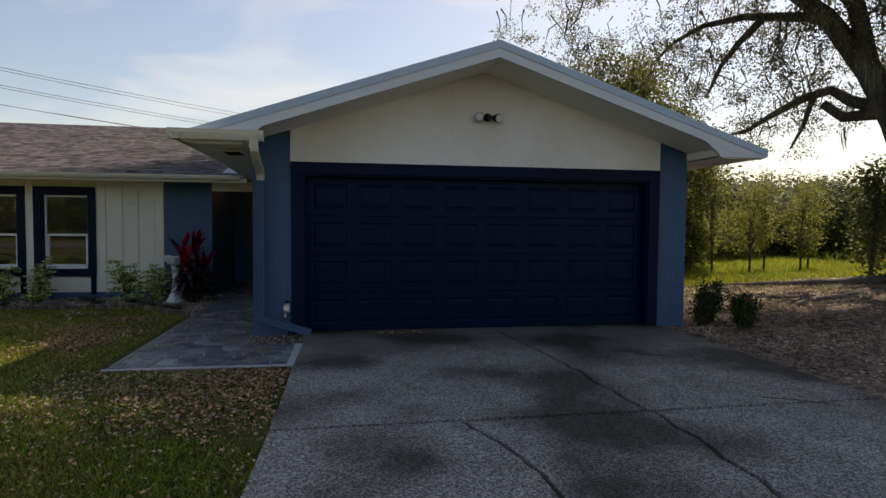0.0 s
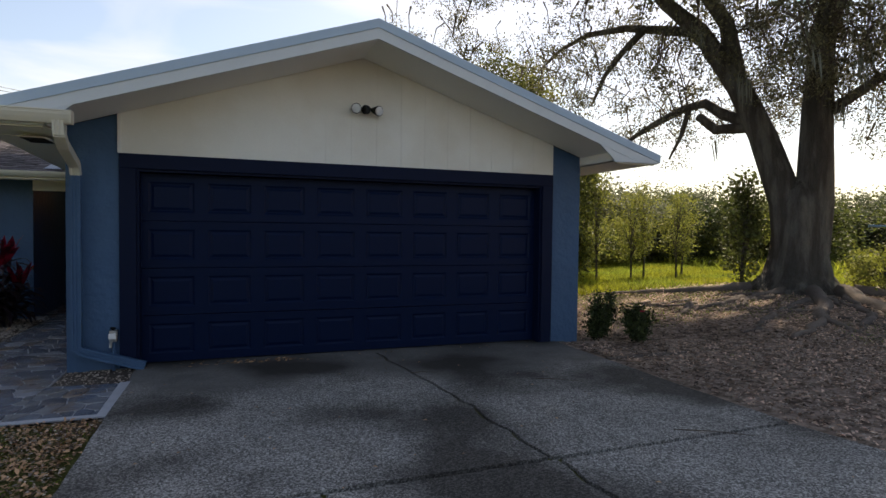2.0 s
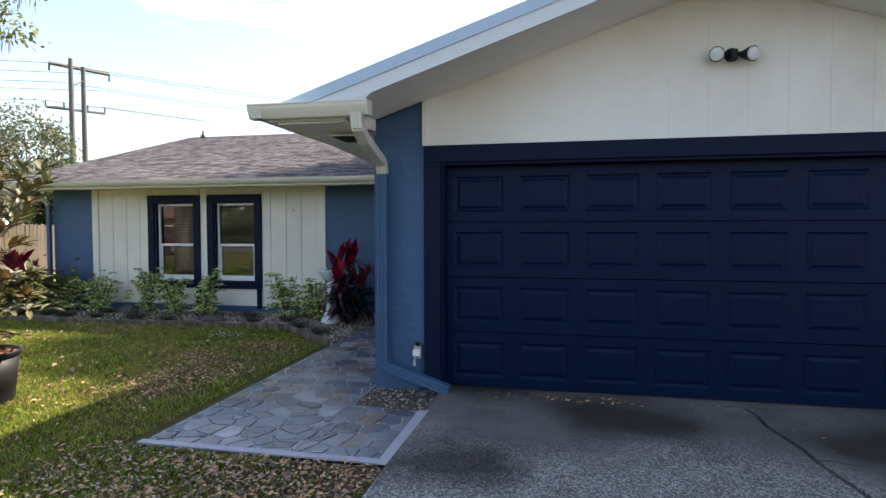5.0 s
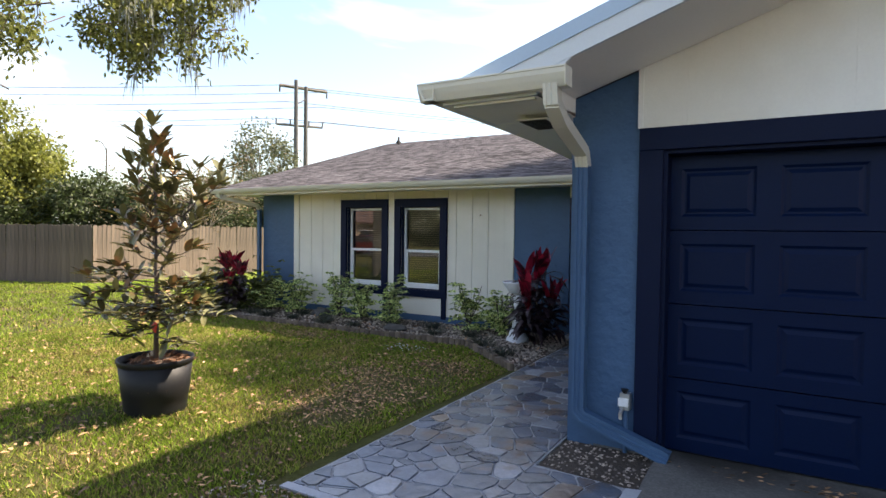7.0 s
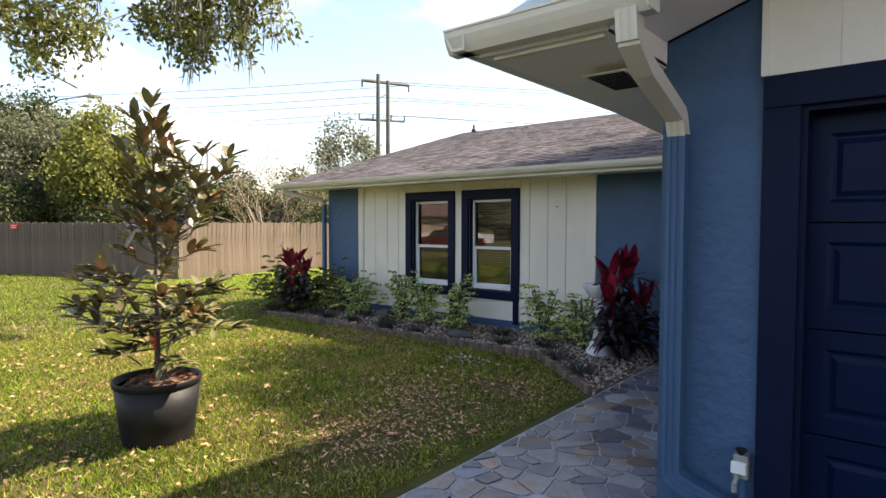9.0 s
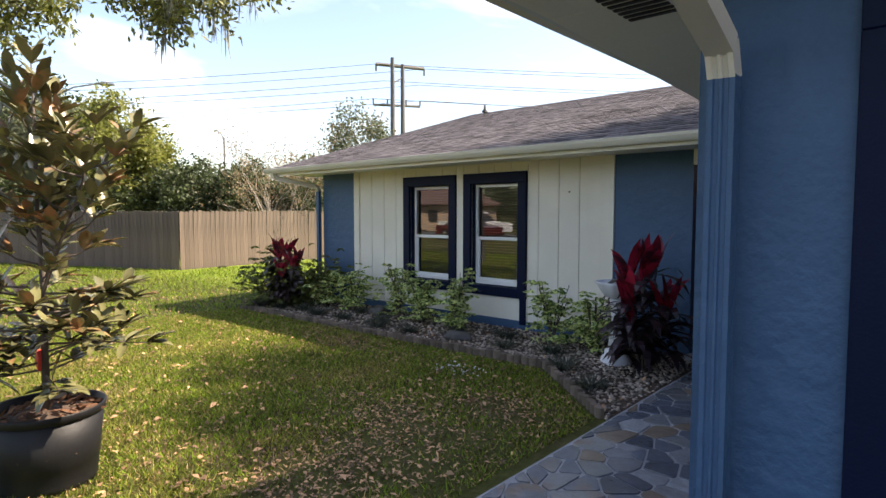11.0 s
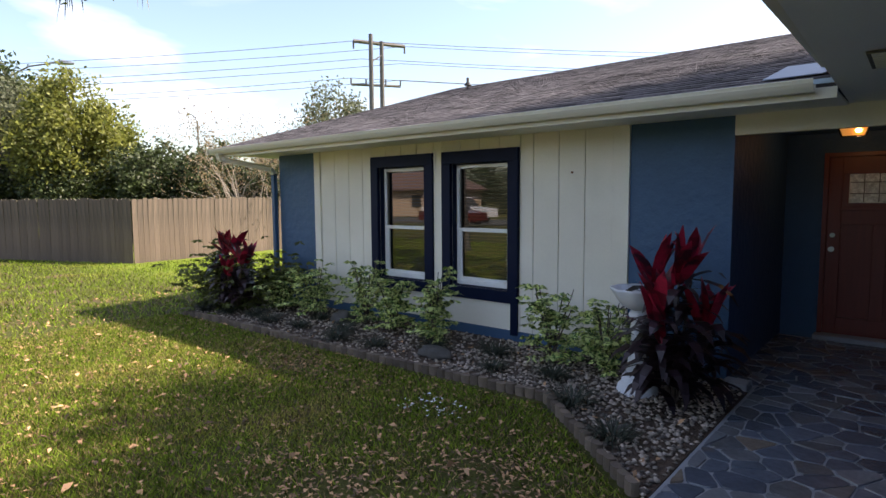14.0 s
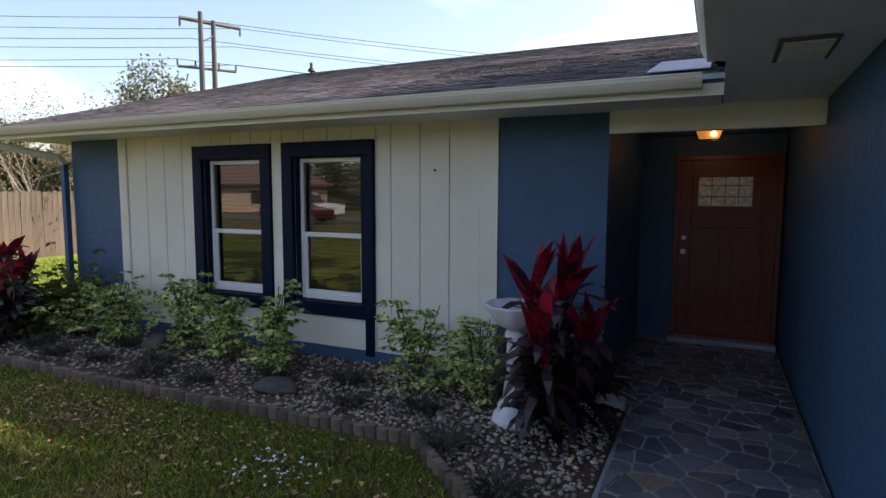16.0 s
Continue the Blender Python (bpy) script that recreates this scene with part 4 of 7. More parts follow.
leaf.box(0.17, 0.86, 0.02, 0.0395, 0.0, 0.2, 0.003).box(0.17, 0.86, 0.02, 0.0395, 1.22, 1.40, 0.003).box(0.17, 0.86, 0.02, 0.0395, 1.76, 1.945, 0.003)
leaf.box(0.455, 0.575, 0.02, 0.0395, 0.2, 1.22, 0.003)
part("leaf", leaf, m_reddoor, fd)
part("shelf_moulding", M().box(0.15, 0.88, 0.0, 0.0195, 1.37, 1.41, 0.004), m_reddoor, fd)
gp = part("glass_pane", M().box(0.23, 0.75, 0.03, 0.0385, 1.45, 1.775), m_leaded, fd, "leaded glass pane")
for x in (0.36, 0.49, 0.62):
    part("came", M().box(x - 0.004, x + 0.004, 0.024, 0.0295, 1.46, 1.765), m_pole, fd)
for z in (1.55, 1.67):
    part("came", M().box(0.24, 0.74, 0.022, 0.0235, z - 0.004, z + 0.004), m_pole, fd)
part("door_handle", M().tube([(0.10, 0.02, 0.95), (0.10, -0.04, 0.95)], [0.025, 0.03], 10), m_metal, fd, "dull metal door knob")
part("deadbolt", M().tube([(0.10, 0.02, 1.10), (0.10, 0.0, 1.10)], 0.025, 10), m_metal, fd)

# porch lamp under the ceiling
pl = thing("ceiling_lamp", "lit square porch lamp with amber glass", "ceiling lamp", at=(-1.88, 13.76, 2.40))
part("base", M().box(-0.13, 0.13, -0.13, 0.13, -0.02, 0.0, 0.004), m_black, pl)
part("glass", M().prism([(-0.12, -0.02), (0.12, -0.02), (0.085, -0.105), (-0.085, -0.105)], "y", -0.085, -0.08), m_amber, pl, "lit amber glass")
for x0, x1 in ((-0.125, -0.09), (0.125, 0.09)):
    part("frame_bar", M().tube([(x0, -0.1, -0.02), (x1, -0.1, -0.112)], 0.008, 4), m_black, pl)
part("bottom_rim", M().box(-0.095, 0.095, -0.108, -0.092, -0.118, -0.106), m_black, pl)
part("bulb", M().tube([(0.04, -0.115, -0.04), (0.04, -0.115, -0.05), (0.04, -0.115, -0.075), (0.04, -0.115, -0.085)], [0.01, 0.028, 0.028, 0.008], 10), m_bulb, pl, "glowing bulb")
lamp = new("porch_light", bpy.data.lights.new("porch_light", "POINT"))
lamp.data.energy, lamp.data.color, lamp.data.shadow_soft_size = 0.6, (1, 0.6, 0.28), 0.03
lamp.location = (-1.84, 13.76, 2.27)

# flood light on the gable
fl = thing("flood_light", "black twin flood light with two clear lamps on the gable", "flood light", at=(1.955, GY - 0.023, 3.10))
part("back_plate", M().lathe([(0.055, 0.0), (0.055, 0.02), (0.04, 0.03)], 0, 0, 14), m_black, fl).rotation_euler = (radians(90), 0, 0)
for s, dx in ((-1, -0.10), (1, 0.09)):
    hd = part("lamp_head", M().tube([(0, 0.02, 0), (0, -0.04, 0), (0, -0.10, 0)], [0.03, 0.05, 0.062], 14), m_black, fl)
    hd.location = (dx, -0.05, 0.0 if s < 0 else -0.01)
    hd.rotation_euler = (radians(12), 0, radians(-25 * -s))
    ln = part("lens", M().lathe([(0.056, -0.0), (0.05, 0.015), (0.0, 0.022)], 0, 0, 14), m_lens, hd, "clear round lamp lens")
    ln.rotation_euler = (radians(90), 0, 0)
    ln.location = (0, -0.10, 0)
    part("arm", M().tube([(0, -0.03, 0), (dx * 0.8, -0.05, 0)], 0.016, 8), m_black, fl)
part("sensor", M().box(-0.025, 0.03, -0.1, -0.03, -0.06, 0.03, 0.008), m_black, fl)

# hose tap and conduit by the drive
tap = thing("outlet_box", "small grey weatherproof box with tap on a blue pipe", "outlet box", at=(-0.715, GY, 0.15))
part("pipe", M().tube([(0, -0.03, 0.0), (0, -0.03, 0.32)], 0.016, 8), m_blueband, tap, "blue painted pipe")
part("box", M().box(-0.035, 0.035, -0.075, -0.005, 0.31, 0.43, 0.006), m_metal, tap)
part("cover", M().box(-0.04, 0.03, -0.095, -0.076, 0.34, 0.40, 0.004), m_vinyl, tap)
part("spout", M().tube([(-0.01, -0.08, 0.33), (-0.015, -0.12, 0.30), (-0.015, -0.12, 0.26)], 0.013, 8), m_metal, tap)
part("handle", M().tube([(0, -0.06, 0.43), (0, -0.06, 0.46)], [0.012, 0.028], 8), m_black, tap)


# ---- planting bed ----
def tufted(nm, label, cat_, group, at):
    return thing(nm, label, cat_, group, at=at)


bed_line = [(-9.45, 12.0), (-9.42, 10.76), (-6.4, 10.72), (-3.52, 10.83), (-2.40, 9.84)]
structure("planting_bed", M().prism([(-9.42, 10.78), (-3.52, 10.86), (-2.338, 9.87), (-2.338, 12.0), (-2.56, 12.2), (-2.56, 12.243), (-9.08, 12.243), (-9.42, 12.243)], "z", 0.02, 0.155), m_mulch, "bed of dark mulch and tan pebbles along the house")
em = []
for k in range(3):
    m = M()
    pr = [(-0.043, 0.03)] + [(0.043 * math.sin(a), 0.0 - 0.028 * math.cos(a)) for a in np.linspace(-math.pi / 2, math.pi / 2, 7)] + [(0.043, 0.03)]
    m.prism(pr, "z", -0.06, 0.085 + 0.004 * k)
    em.append(m.mesh("edging_block", m_edge))
edging = thing("bed_edging", "low scalloped brown concrete edging round the bed", kind="structure")
rng = np.random.default_rng(5)
for (xa, ya), (xb, yb) in zip(bed_line[:-1], bed_line[1:]):
    L = math.hypot(xb - xa, yb - ya)
    n = int(L / 0.09)
    for i in range(n):
        t = (i + 0.5) / n
        x, y = xa + (xb - xa) * t, ya + (yb - ya) * t
        o = part("edging_block", em[rng.integers(3)], None, edging)
        o.location = (x, y, gz(x, y) - 0.012 + rng.uniform(-0.008, 0.008))
        o.rotation_euler = (rng.uniform(-0.03, 0.03), rng.uniform(-0.03, 0.03), math.atan2(yb - ya, xb - xa))


def in_bed(x, y):
    return (-9.38 < x < -2.35) and y < 12.22 and y > 10.84 or (-3.5 < x < -2.35 and y > 10.86 - (x + 3.52) * 0.885 and y < 12.2)


def blob_mesh(n, rng, centers, sizes, flat=0.6):
    """Small rounded stones: squashed octahedra with a cut top."""
    base = np.array([(1, 0, 0), (0.3, 0.95, 0), (-0.8, 0.6, 0), (-0.8, -0.6, 0), (0.3, -0.95, 0), (0.1, 0, 1), (0, 0.1, -1)], float)
    tri = [(0, 1, 5), (1, 2, 5), (2, 3, 5), (3, 4, 5), (4, 0, 5), (1, 0, 6), (2, 1, 6), (3, 2, 6), (4, 3, 6), (0, 4, 6)]
    k = len(centers)
    a = rng.uniform(0, 2 * np.pi, k)
    j = base[None] * (1 + rng.uniform(-0.25, 0.25, (k, 7, 1)))
    j = j * np.stack([np.ones(k), rng.uniform(0.6, 0.95, k), np.full(k, flat)], -1)[:, None, :] * sizes[:, None, None]
    ca, sa = np.cos(a)[:, None], np.sin(a)[:, None]
    v = np.stack([j[..., 0] * ca - j[..., 1] * sa, j[..., 0] * sa + j[..., 1] * ca, j[..., 2]], -1) + centers[:, None, :]
    return v, tri


def blobs(name, rng, centers, sizes, material, label, cat_="", flat=0.6, kind="stuff"):
    v, tri = blob_mesh(0, rng, centers, sizes, flat)
    k = len(centers)
    me = bpy.data.meshes.new(name)
    f = (np.arange(k)[:, None, None] * 7 + np.array(tri)[None]).reshape(-1, 3)
    vv = v.reshape(-1, 3).astype(np.float32)
    me.vertices.add(len(vv))
    me.vertices.foreach_set("co", vv.ravel())
    me.loops.add(f.size)
    me.loops.foreach_set("vertex_index", f.ravel().astype(np.int32))
    me.polygons.add(len(f))
    me.polygons.foreach_set("loop_start", np.arange(len(f), dtype=np.int32) * 3)
    me.polygons.foreach_set("loop_total", np.full(len(f), 3, dtype=np.int32))
    me.materials.append(material)
    me.update(calc_edges=True)
    me.validate()
    return tagged(new(name, me), label, cat_, kind=kind)


pts = []
while len(pts) < 5200:
    x, y = rng.uniform(-9.4, -2.35), rng.uniform(9.8, 12.25)
    if in_bed(x, y) and (rng.uniform() < 0.45 + 0.5 * (x > -4.8)):
        pts.append((x, y, 0.158 + rng.uniform(0, 0.008)))
blobs("bed_pebbles", rng, np.array(pts), rng.uniform(0.011, 0.028, len(pts)), m_pebble, "tan and pale pebbles scattered over dark mulch", "pebbles")
pts = [(rng.uniform(-1.14, -0.5), rng.uniform(7.46, 8.02), 0.153) for _ in range(260)]
blobs("pocket_chips", rng, np.array(pts), rng.uniform(0.006, 0.016, len(pts)), m_pebble, "pale chips on dark soil beside the downspout", "pebbles")



def schefflera(nm, label, at, h, w, seed, material, n_tips=60):
    """A small shrub: stems with whorls of leaflets at their ends."""
    rng = np.random.default_rng(seed)
    e = thing(nm, label, "shrub", group="bed shrubs", at=at)
    st = M()
    pos, dirs = [], []
    for i in range(7):
        a = rng.uniform(0, 6.28)
        top = np.array([math.cos(a) * w * 0.5 * rng.uniform(0.2, 1), math.sin(a) * w * 0.5 * rng.uniform(0.2, 1), h * rng.uniform(0.65, 1.0)])
        mid = top * np.array([0.4, 0.4, 0.5])
        st.tube([(0, 0, 0), mid, top], [0.010, 0.008, 0.004], 5)
        for k in range(n_tips // 7):
            t = rng.uniform(0.15, 1.0)
            c = (mid * (2 * t) if t < 0.5 else mid * (2 - 2 * t) + top * (2 * t - 1)) + rng.normal(size=3) * np.array([0.09, 0.09, 0.05]) * (w / 0.4)
            c[2] = max(c[2], 0.08)
            out = unit(np.array([[c[0], c[1], 0.35]]))[0]
            for q in range(7):
                an = q * 6.28 / 7 + rng.uniform(0, 0.3)
                pos.append(c)
                dirs.append((math.cos(an), math.sin(an), -0.55 + out[2] * 0.3))
    part("stem", st, m_twig, e)
    p, d = np.array(pos), np.array(dirs)
    q = leaf_quads(rng, p, 0.092, 0.042, along=d, spread=0.3)
    soup("foliage", q, 4, material, e)
    return e


for i, (x, y, h, w) in enumerate(((-8.30, 11.75, 0.62, 0.46), (-7.62, 11.75, 0.68, 0.42), (-6.62, 11.78, 0.88, 0.42), (-6.05, 11.70, 0.72, 0.42), (-5.40, 11.66, 0.78, 0.38), (-3.98, 11.74, 0.78, 0.42), (-3.42, 11.70, 0.74, 0.42))):
    schefflera("variegated_shrub", ("tall" if h > 0.8 else "small") + " yellow green variegated shrub in the pebble bed under the wall", (x, y, 0.155), h, w * 1.15, 40 + i, m_scheff, 112)
schefflera("green_shrub", "loose green shrub growing in the bed at the house corner", (-9.3, 11.35, 0.13), 0.95, 1.25, 77, m_leaf_mid, 420)
schefflera("green_shrub", "low dark green shrub growing in the bed beside the cordyline", (-8.6, 11.75, 0.155), 0.75, 0.75, 79, m_leaf_mid, 200)


def cordyline(at, h, spread, n, seed, label):
    rng = np.random.default_rng(seed)
    e = thing("cordyline", label, "plant", group="cordylines", at=at)
    red_p, red_d, dk_p, dk_d = [], [], [], []
    for i in range(n):
        a = rng.uniform(0, 6.28)
        hh = h * rng.uniform(0.32, 0.72)
        tip = np.array([math.cos(a) * spread * rng.uniform(0.05, 0.6), math.sin(a) * spread * rng.uniform(0.05, 0.6), hh])
        part("cane", M().tube([(0.03 * math.cos(a), 0.03 * math.sin(a), 0), tip * np.array([0.6, 0.6, 0.5]), tip], [0.016, 0.014, 0.01], 6), m_twig, e)
        for k in range(5):
            b = rng.uniform(0, 6.28)
            el = rng.uniform(0.8, 3.5)
            red_p.append(tip + rng.normal(size=3) * 0.015)
            red_d.append((math.cos(b), math.sin(b), el))
        for k in range(26):
            b = rng.uniform(0, 6.28)
            dk_p.append(tip * np.array([1, 1, rng.uniform(0.25, 0.98)]))
            dk_d.append((math.cos(b), math.sin(b), rng.uniform(-0.1, 0.7)))
    soup("red_leaves", leaf_strips(rng, np.array(red_p), np.array(red_d), h * 0.27, 0.10, 0.35), 4, m_cordred, e, "bright crimson new leaves")
    soup("dark_leaves", leaf_strips(rng, np.array(dk_p), np.array(dk_d), h * 0.25, 0.075, 0.9), 4, m_corddark, e, "dark maroon older leaves")
    return e


cordyline((-2.74, 11.40, 0.155), 1.5, 0.5, 9, 3, "large dark maroon cordyline with crimson tips beside the porch")
cordyline((-8.8, 11.25, 0.155), 1.3, 0.42, 6, 4, "crimson and maroon cordyline at the end of the bed")


def tuft(at, r, seed, n=160):
    rng = np.random.default_rng(seed)
    e = thing("mondo_grass", "low dark tuft of mondo grass in the pebble bed", "plant", group="grass tufts", at=at)
    a = rng.uniform(0, 6.28, n)
    p = np.stack([np.cos(a) * r * 0.35 * rng.uniform(0, 1, n), np.sin(a) * r * 0.35 * rng.uniform(0, 1, n), np.zeros(n)], -1)
    d = np.stack([np.cos(a), np.sin(a), rng.uniform(0.4, 1.6, n)], -1)
    soup("blades", leaf_strips(rng, p, d, r * 1.1, 0.007, 1.1, 3), 4, m_mondo, e)
    return e


for i, (x, y) in enumerate(((-8.7, 11.1), (-8.2, 11.2), (-7.7, 11.08), (-7.15, 11.15), (-6.55, 11.35), (-6.3, 11.05), (-5.75, 11.1), (-5.2, 11.45), (-4.55, 11.62), (-4.28, 11.2), (-3.72, 11.32), (-3.28, 10.82), (-3.1, 11.75), (-2.78, 10.42), (-9.1, 10.95), (-7.3, 11.6))):
    tuft((x, y, 0.155), 0.17 + 0.03 * (i % 3), 100 + i)


def rock(at, size, seed, label):
    rng = np.random.default_rng(seed)
    bm = bmesh.new()
    bmesh.ops.create_icosphere(bm, subdivisions=3, radius=1)
    for v in bm.verts:
        n = noise.noise(v.co * 1.6 + Vector((seed, 0, 0))) * 0.35 + noise.noise(v.co * 4 + Vector((0, seed, 0))) * 0.12
        v.co = Vector((v.co.x * size[0], v.co.y * size[1], v.co.z * size[2])) * (1 + n)
    me = bpy.data.meshes.new("rock")
    bm.to_mesh(me)
    bm.free()
    me.materials.append(m_rock)
    me.polygons.foreach_set("use_smooth", [True] * len(me.polygons))
    o = tagged(new("rock", me), label, "rock", group="bed rocks")
    o.location = at
    return o


rock((-5.0, 11.22, 0.19), (0.2, 0.13, 0.07), 2, "low pitted grey rock lying in the pebble bed")
rock((-7.0, 11.72, 0.20), (0.17, 0.14, 0.10), 5, "dark rounded rock lying in the pebble bed")

bb = thing("birdbath", "white cast stone birdbath standing in the pebble bed", "birdbath", at=(-3.03, 11.45, 0.13))
part("base", M().lathe([(0.16, 0.0), (0.165, 0.04), (0.15, 0.09), (0.125, 0.11), (0.12, 0.16), (0.09, 0.2)], 0, 0, 20), m_birdbath, bb, smooth=True)
part("column", M().lathe([(0.088, 0.2), (0.07, 0.34), (0.055, 0.48), (0.065, 0.55), (0.055, 0.6), (0.08, 0.66), (0.06, 0.70)], 0, 0, 20), m_birdbath, bb, smooth=True)
part("bowl", M().lathe([(0.06, 0.70), (0.13, 0.73), (0.17, 0.79), (0.215, 0.86), (0.22, 0.88), (0.2, 0.875), (0.16, 0.82), (0.03, 0.80)], 0, 0, 40, 0.045, 9), m_birdbath, bb, smooth=True)

# ---- potted magnolia ----
PX, PY = -4.15, 6.68
PZ = gz(PX, PY)
pot = thing("plant_pot", "large black plastic nursery pot standing on the lawn", "plant pot", at=(PX, PY, PZ))
part("body", M().lathe([(0.225, -0.02), (0.235, 0.03), (0.243, 0.12), (0.247, 0.125), (0.276, 0.385), (0.268, 0.385), (0.24, 0.3)], 0, 0, 36), m_black, pot, smooth=True)
part("rim", M().lathe([(0.276, 0.386), (0.284, 0.39), (0.291, 0.428), (0.287, 0.434), (0.276, 0.43), (0.268, 0.386)], 0, 0, 36), m_black, pot, smooth=True)
part("potting_mulch", M().lathe([(0.255, 0.2), (0.262, 0.37), (0.2, 0.395), (0.1, 0.405), (0.01, 0.41)], 0, 0, 24), m_mulch, pot, "brown bark mulch")
rng = np.random.default_rng(9)
ch = []
for i in range(170):
    a, r = rng.uniform(0, 6.28), 0.24 * math.sqrt(rng.uniform())
    ch.append((r * math.cos(a), r * math.sin(a), 0.395 + rng.uniform(0, 0.025)))
ch = np.array(ch)
soup("bark_litter", leaf_quads(rng, ch, 0.07, 0.022, along=np.tile([0.01, 0.01, 0.0], (170, 1)), spread=1.0), 4, m_chip, pot, "red brown bark chips")
pot.children[-1]["kind"] = "stuff"

mag = thing("magnolia_tree", "young potted magnolia with glossy green and brown leaves", "tree", at=(PX, PY, PZ + 0.38))
trunk = M()
tp = [(0, 0, 0), (0.01, 0.0, 0.35), (-0.01, 0.01, 0.7), (0.02, -0.01, 1.1), (0.0, 0.0, 1.5), (-0.06, 0.01, 1.92)]
trunk.tube(tp, [0.022, 0.018, 0.014, 0.011, 0.008, 0.004], 8)
part("trunk", trunk, m_twig, mag, smooth=True)
br = M()
whorls = []


def twig(p0, a, reach, up, ts):
    p0 = np.array(p0)
    p1 = p0 + np.array([math.cos(a) * reach * 0.55, math.sin(a) * reach * 0.55, up * 0.35])
    p2 = p0 + np.array([math.cos(a) * reach, math.sin(a) * reach, up])
    br.tube([p0, p1, p2], [0.007, 0.005, 0.003], 5)
    for t in ts:
        whorls.append((p0 * (1 - t) ** 2 + 2 * p1 * t * (1 - t) + p2 * t * t, p2 - p0))


fork = [np.array(p) for p in ((0, 0, 0.66), (0.10, 0.07, 0.95), (0.20, 0.15, 1.25), (0.27, 0.21, 1.58))]
br.tube(fork, [0.011, 0.009, 0.006, 0.003], 6)
for i in range(32):       # wide low branches
    twig((0, 0, 0.22 + 0.5 * i / 32), i * 2.4 + rng.uniform(-0.3, 0.3), rng.uniform(0.32, 0.52), rng.uniform(-0.1, 0.2), (0.45, 0.75, 1.0))
for i in range(22):       # the taller stem
    k = i / 22
    twig((-0.02 - 0.04 * k, 0, 0.74 + 0.98 * k), i * 2.4, rng.uniform(0.13, 0.25) * (1 - 0.45 * k), rng.uniform(0.08, 0.2), (0.65, 1.0))
for i in range(18):       # the leaning stem
    k = i / 18 * 2.2 + 0.7
    j = int(k)
    twig(fork[j] + (fork[min(j + 1, 3)] - fork[j]) * (k - j), i * 2.4 + 1, rng.uniform(0.14, 0.26), rng.uniform(0.06, 0.18), (0.7, 1.0))
whorls += [(np.array(tp[-1]), np.array([0, 0, 1.0])), (fork[3], np.array([0.2, 0.1, 1])), (np.array([-0.05, 0.0, 1.74]), np.array([-0.2, 0.1, 1]))]
part("branchwork", br, m_twig, mag)


def mag_leaf(material, nm):
    m = M()
    k = [(0.0, 0.0), (0.22, 0.022), (0.5, 0.030), (0.78, 0.023), (1.0, 0.0)]
    L = 0.165
    mid = [(t * L, 0.0, -0.02 * t * t) for t, w in k]
    lf = [(t * L, w, 0.010 - 0.02 * t * t) for t, w in k[1:-1]]
    rt = [(t * L, -w, 0.010 - 0.02 * t * t) for t, w in k[1:-1]]
    v = mid + lf + rt
    f = [(0, 1, 5), (1, 2, 6, 5), (2, 3, 7, 6), (3, 4, 7), (1, 0, 8), (2, 1, 8, 9), (3, 2, 9, 10), (4, 3, 10)]
    me = m.add(v, f).mesh("leaf", material, True)
    return me


ml, mb = mag_leaf(m_magleaf, "leaf"), mag_leaf(m_magnew, "leaf")
n_leaf = 0
extra = []
for wi, (c, d) in enumerate(whorls):
    tipq = (wi % 3 == 2)
    for q in range(7 if tipq else 5):
        an = q * 2.4 + wi
        v = Vector((math.cos(an), math.sin(an), 0.35)) * 0.8 + Vector(d).normalized() * 0.8 + Vector(rng.normal(size=3) * 0.25)
        rot = v.to_track_quat("X", "Z").to_euler()
        s = rng.uniform(0.65, 1.1)
        if n_leaf < 300:
            o = part("leaf", mb if (tipq and c[2] > 0.8 and rng.uniform() < 0.35) else ml, None, mag)
            o.location, o.rotation_euler, o.scale = Vector(c), rot, (s, s, s)
            n_leaf += 1
        else:
            mm = Matrix.LocRotScale(Vector(c), rot, (s, s, s))
            extra.append(mm)
bm = bmesh.new()
for mm in extra:
    b2 = bmesh.new()
    b2.from_mesh(ml)
    b2.transform(mm)
    tmp = bpy.data.meshes.new("tmp")
    b2.to_mesh(tmp)
    b2.free()
    bm.from_mesh(tmp)
    bpy.data.meshes.remove(tmp)
me = bpy.data.meshes.new("foliage")
bm.to_mesh(me)
bm.free()
me.materials.append(m_magleaf)
o = part("foliage", me, None, mag)
o["kind"] = "stuff"
part("tag", M().add([(0.02, -0.02, 0.37), (0.07, -0.03, 0.33), (0.05, -0.03, 0.26), (-0.01, -0.03, 0.30), (0.02, -0.04, 0.37), (0.07, -0.045, 0.33), (0.05, -0.045, 0.26), (-0.01, -0.045, 0.30)], [(0, 1, 2, 3), (7, 6, 5, 4), (0, 4, 5, 1), (1, 5, 6, 2), (2, 6, 7, 3), (3, 7, 4, 0)]), m_red, mag, "red plastic ribbon tag")

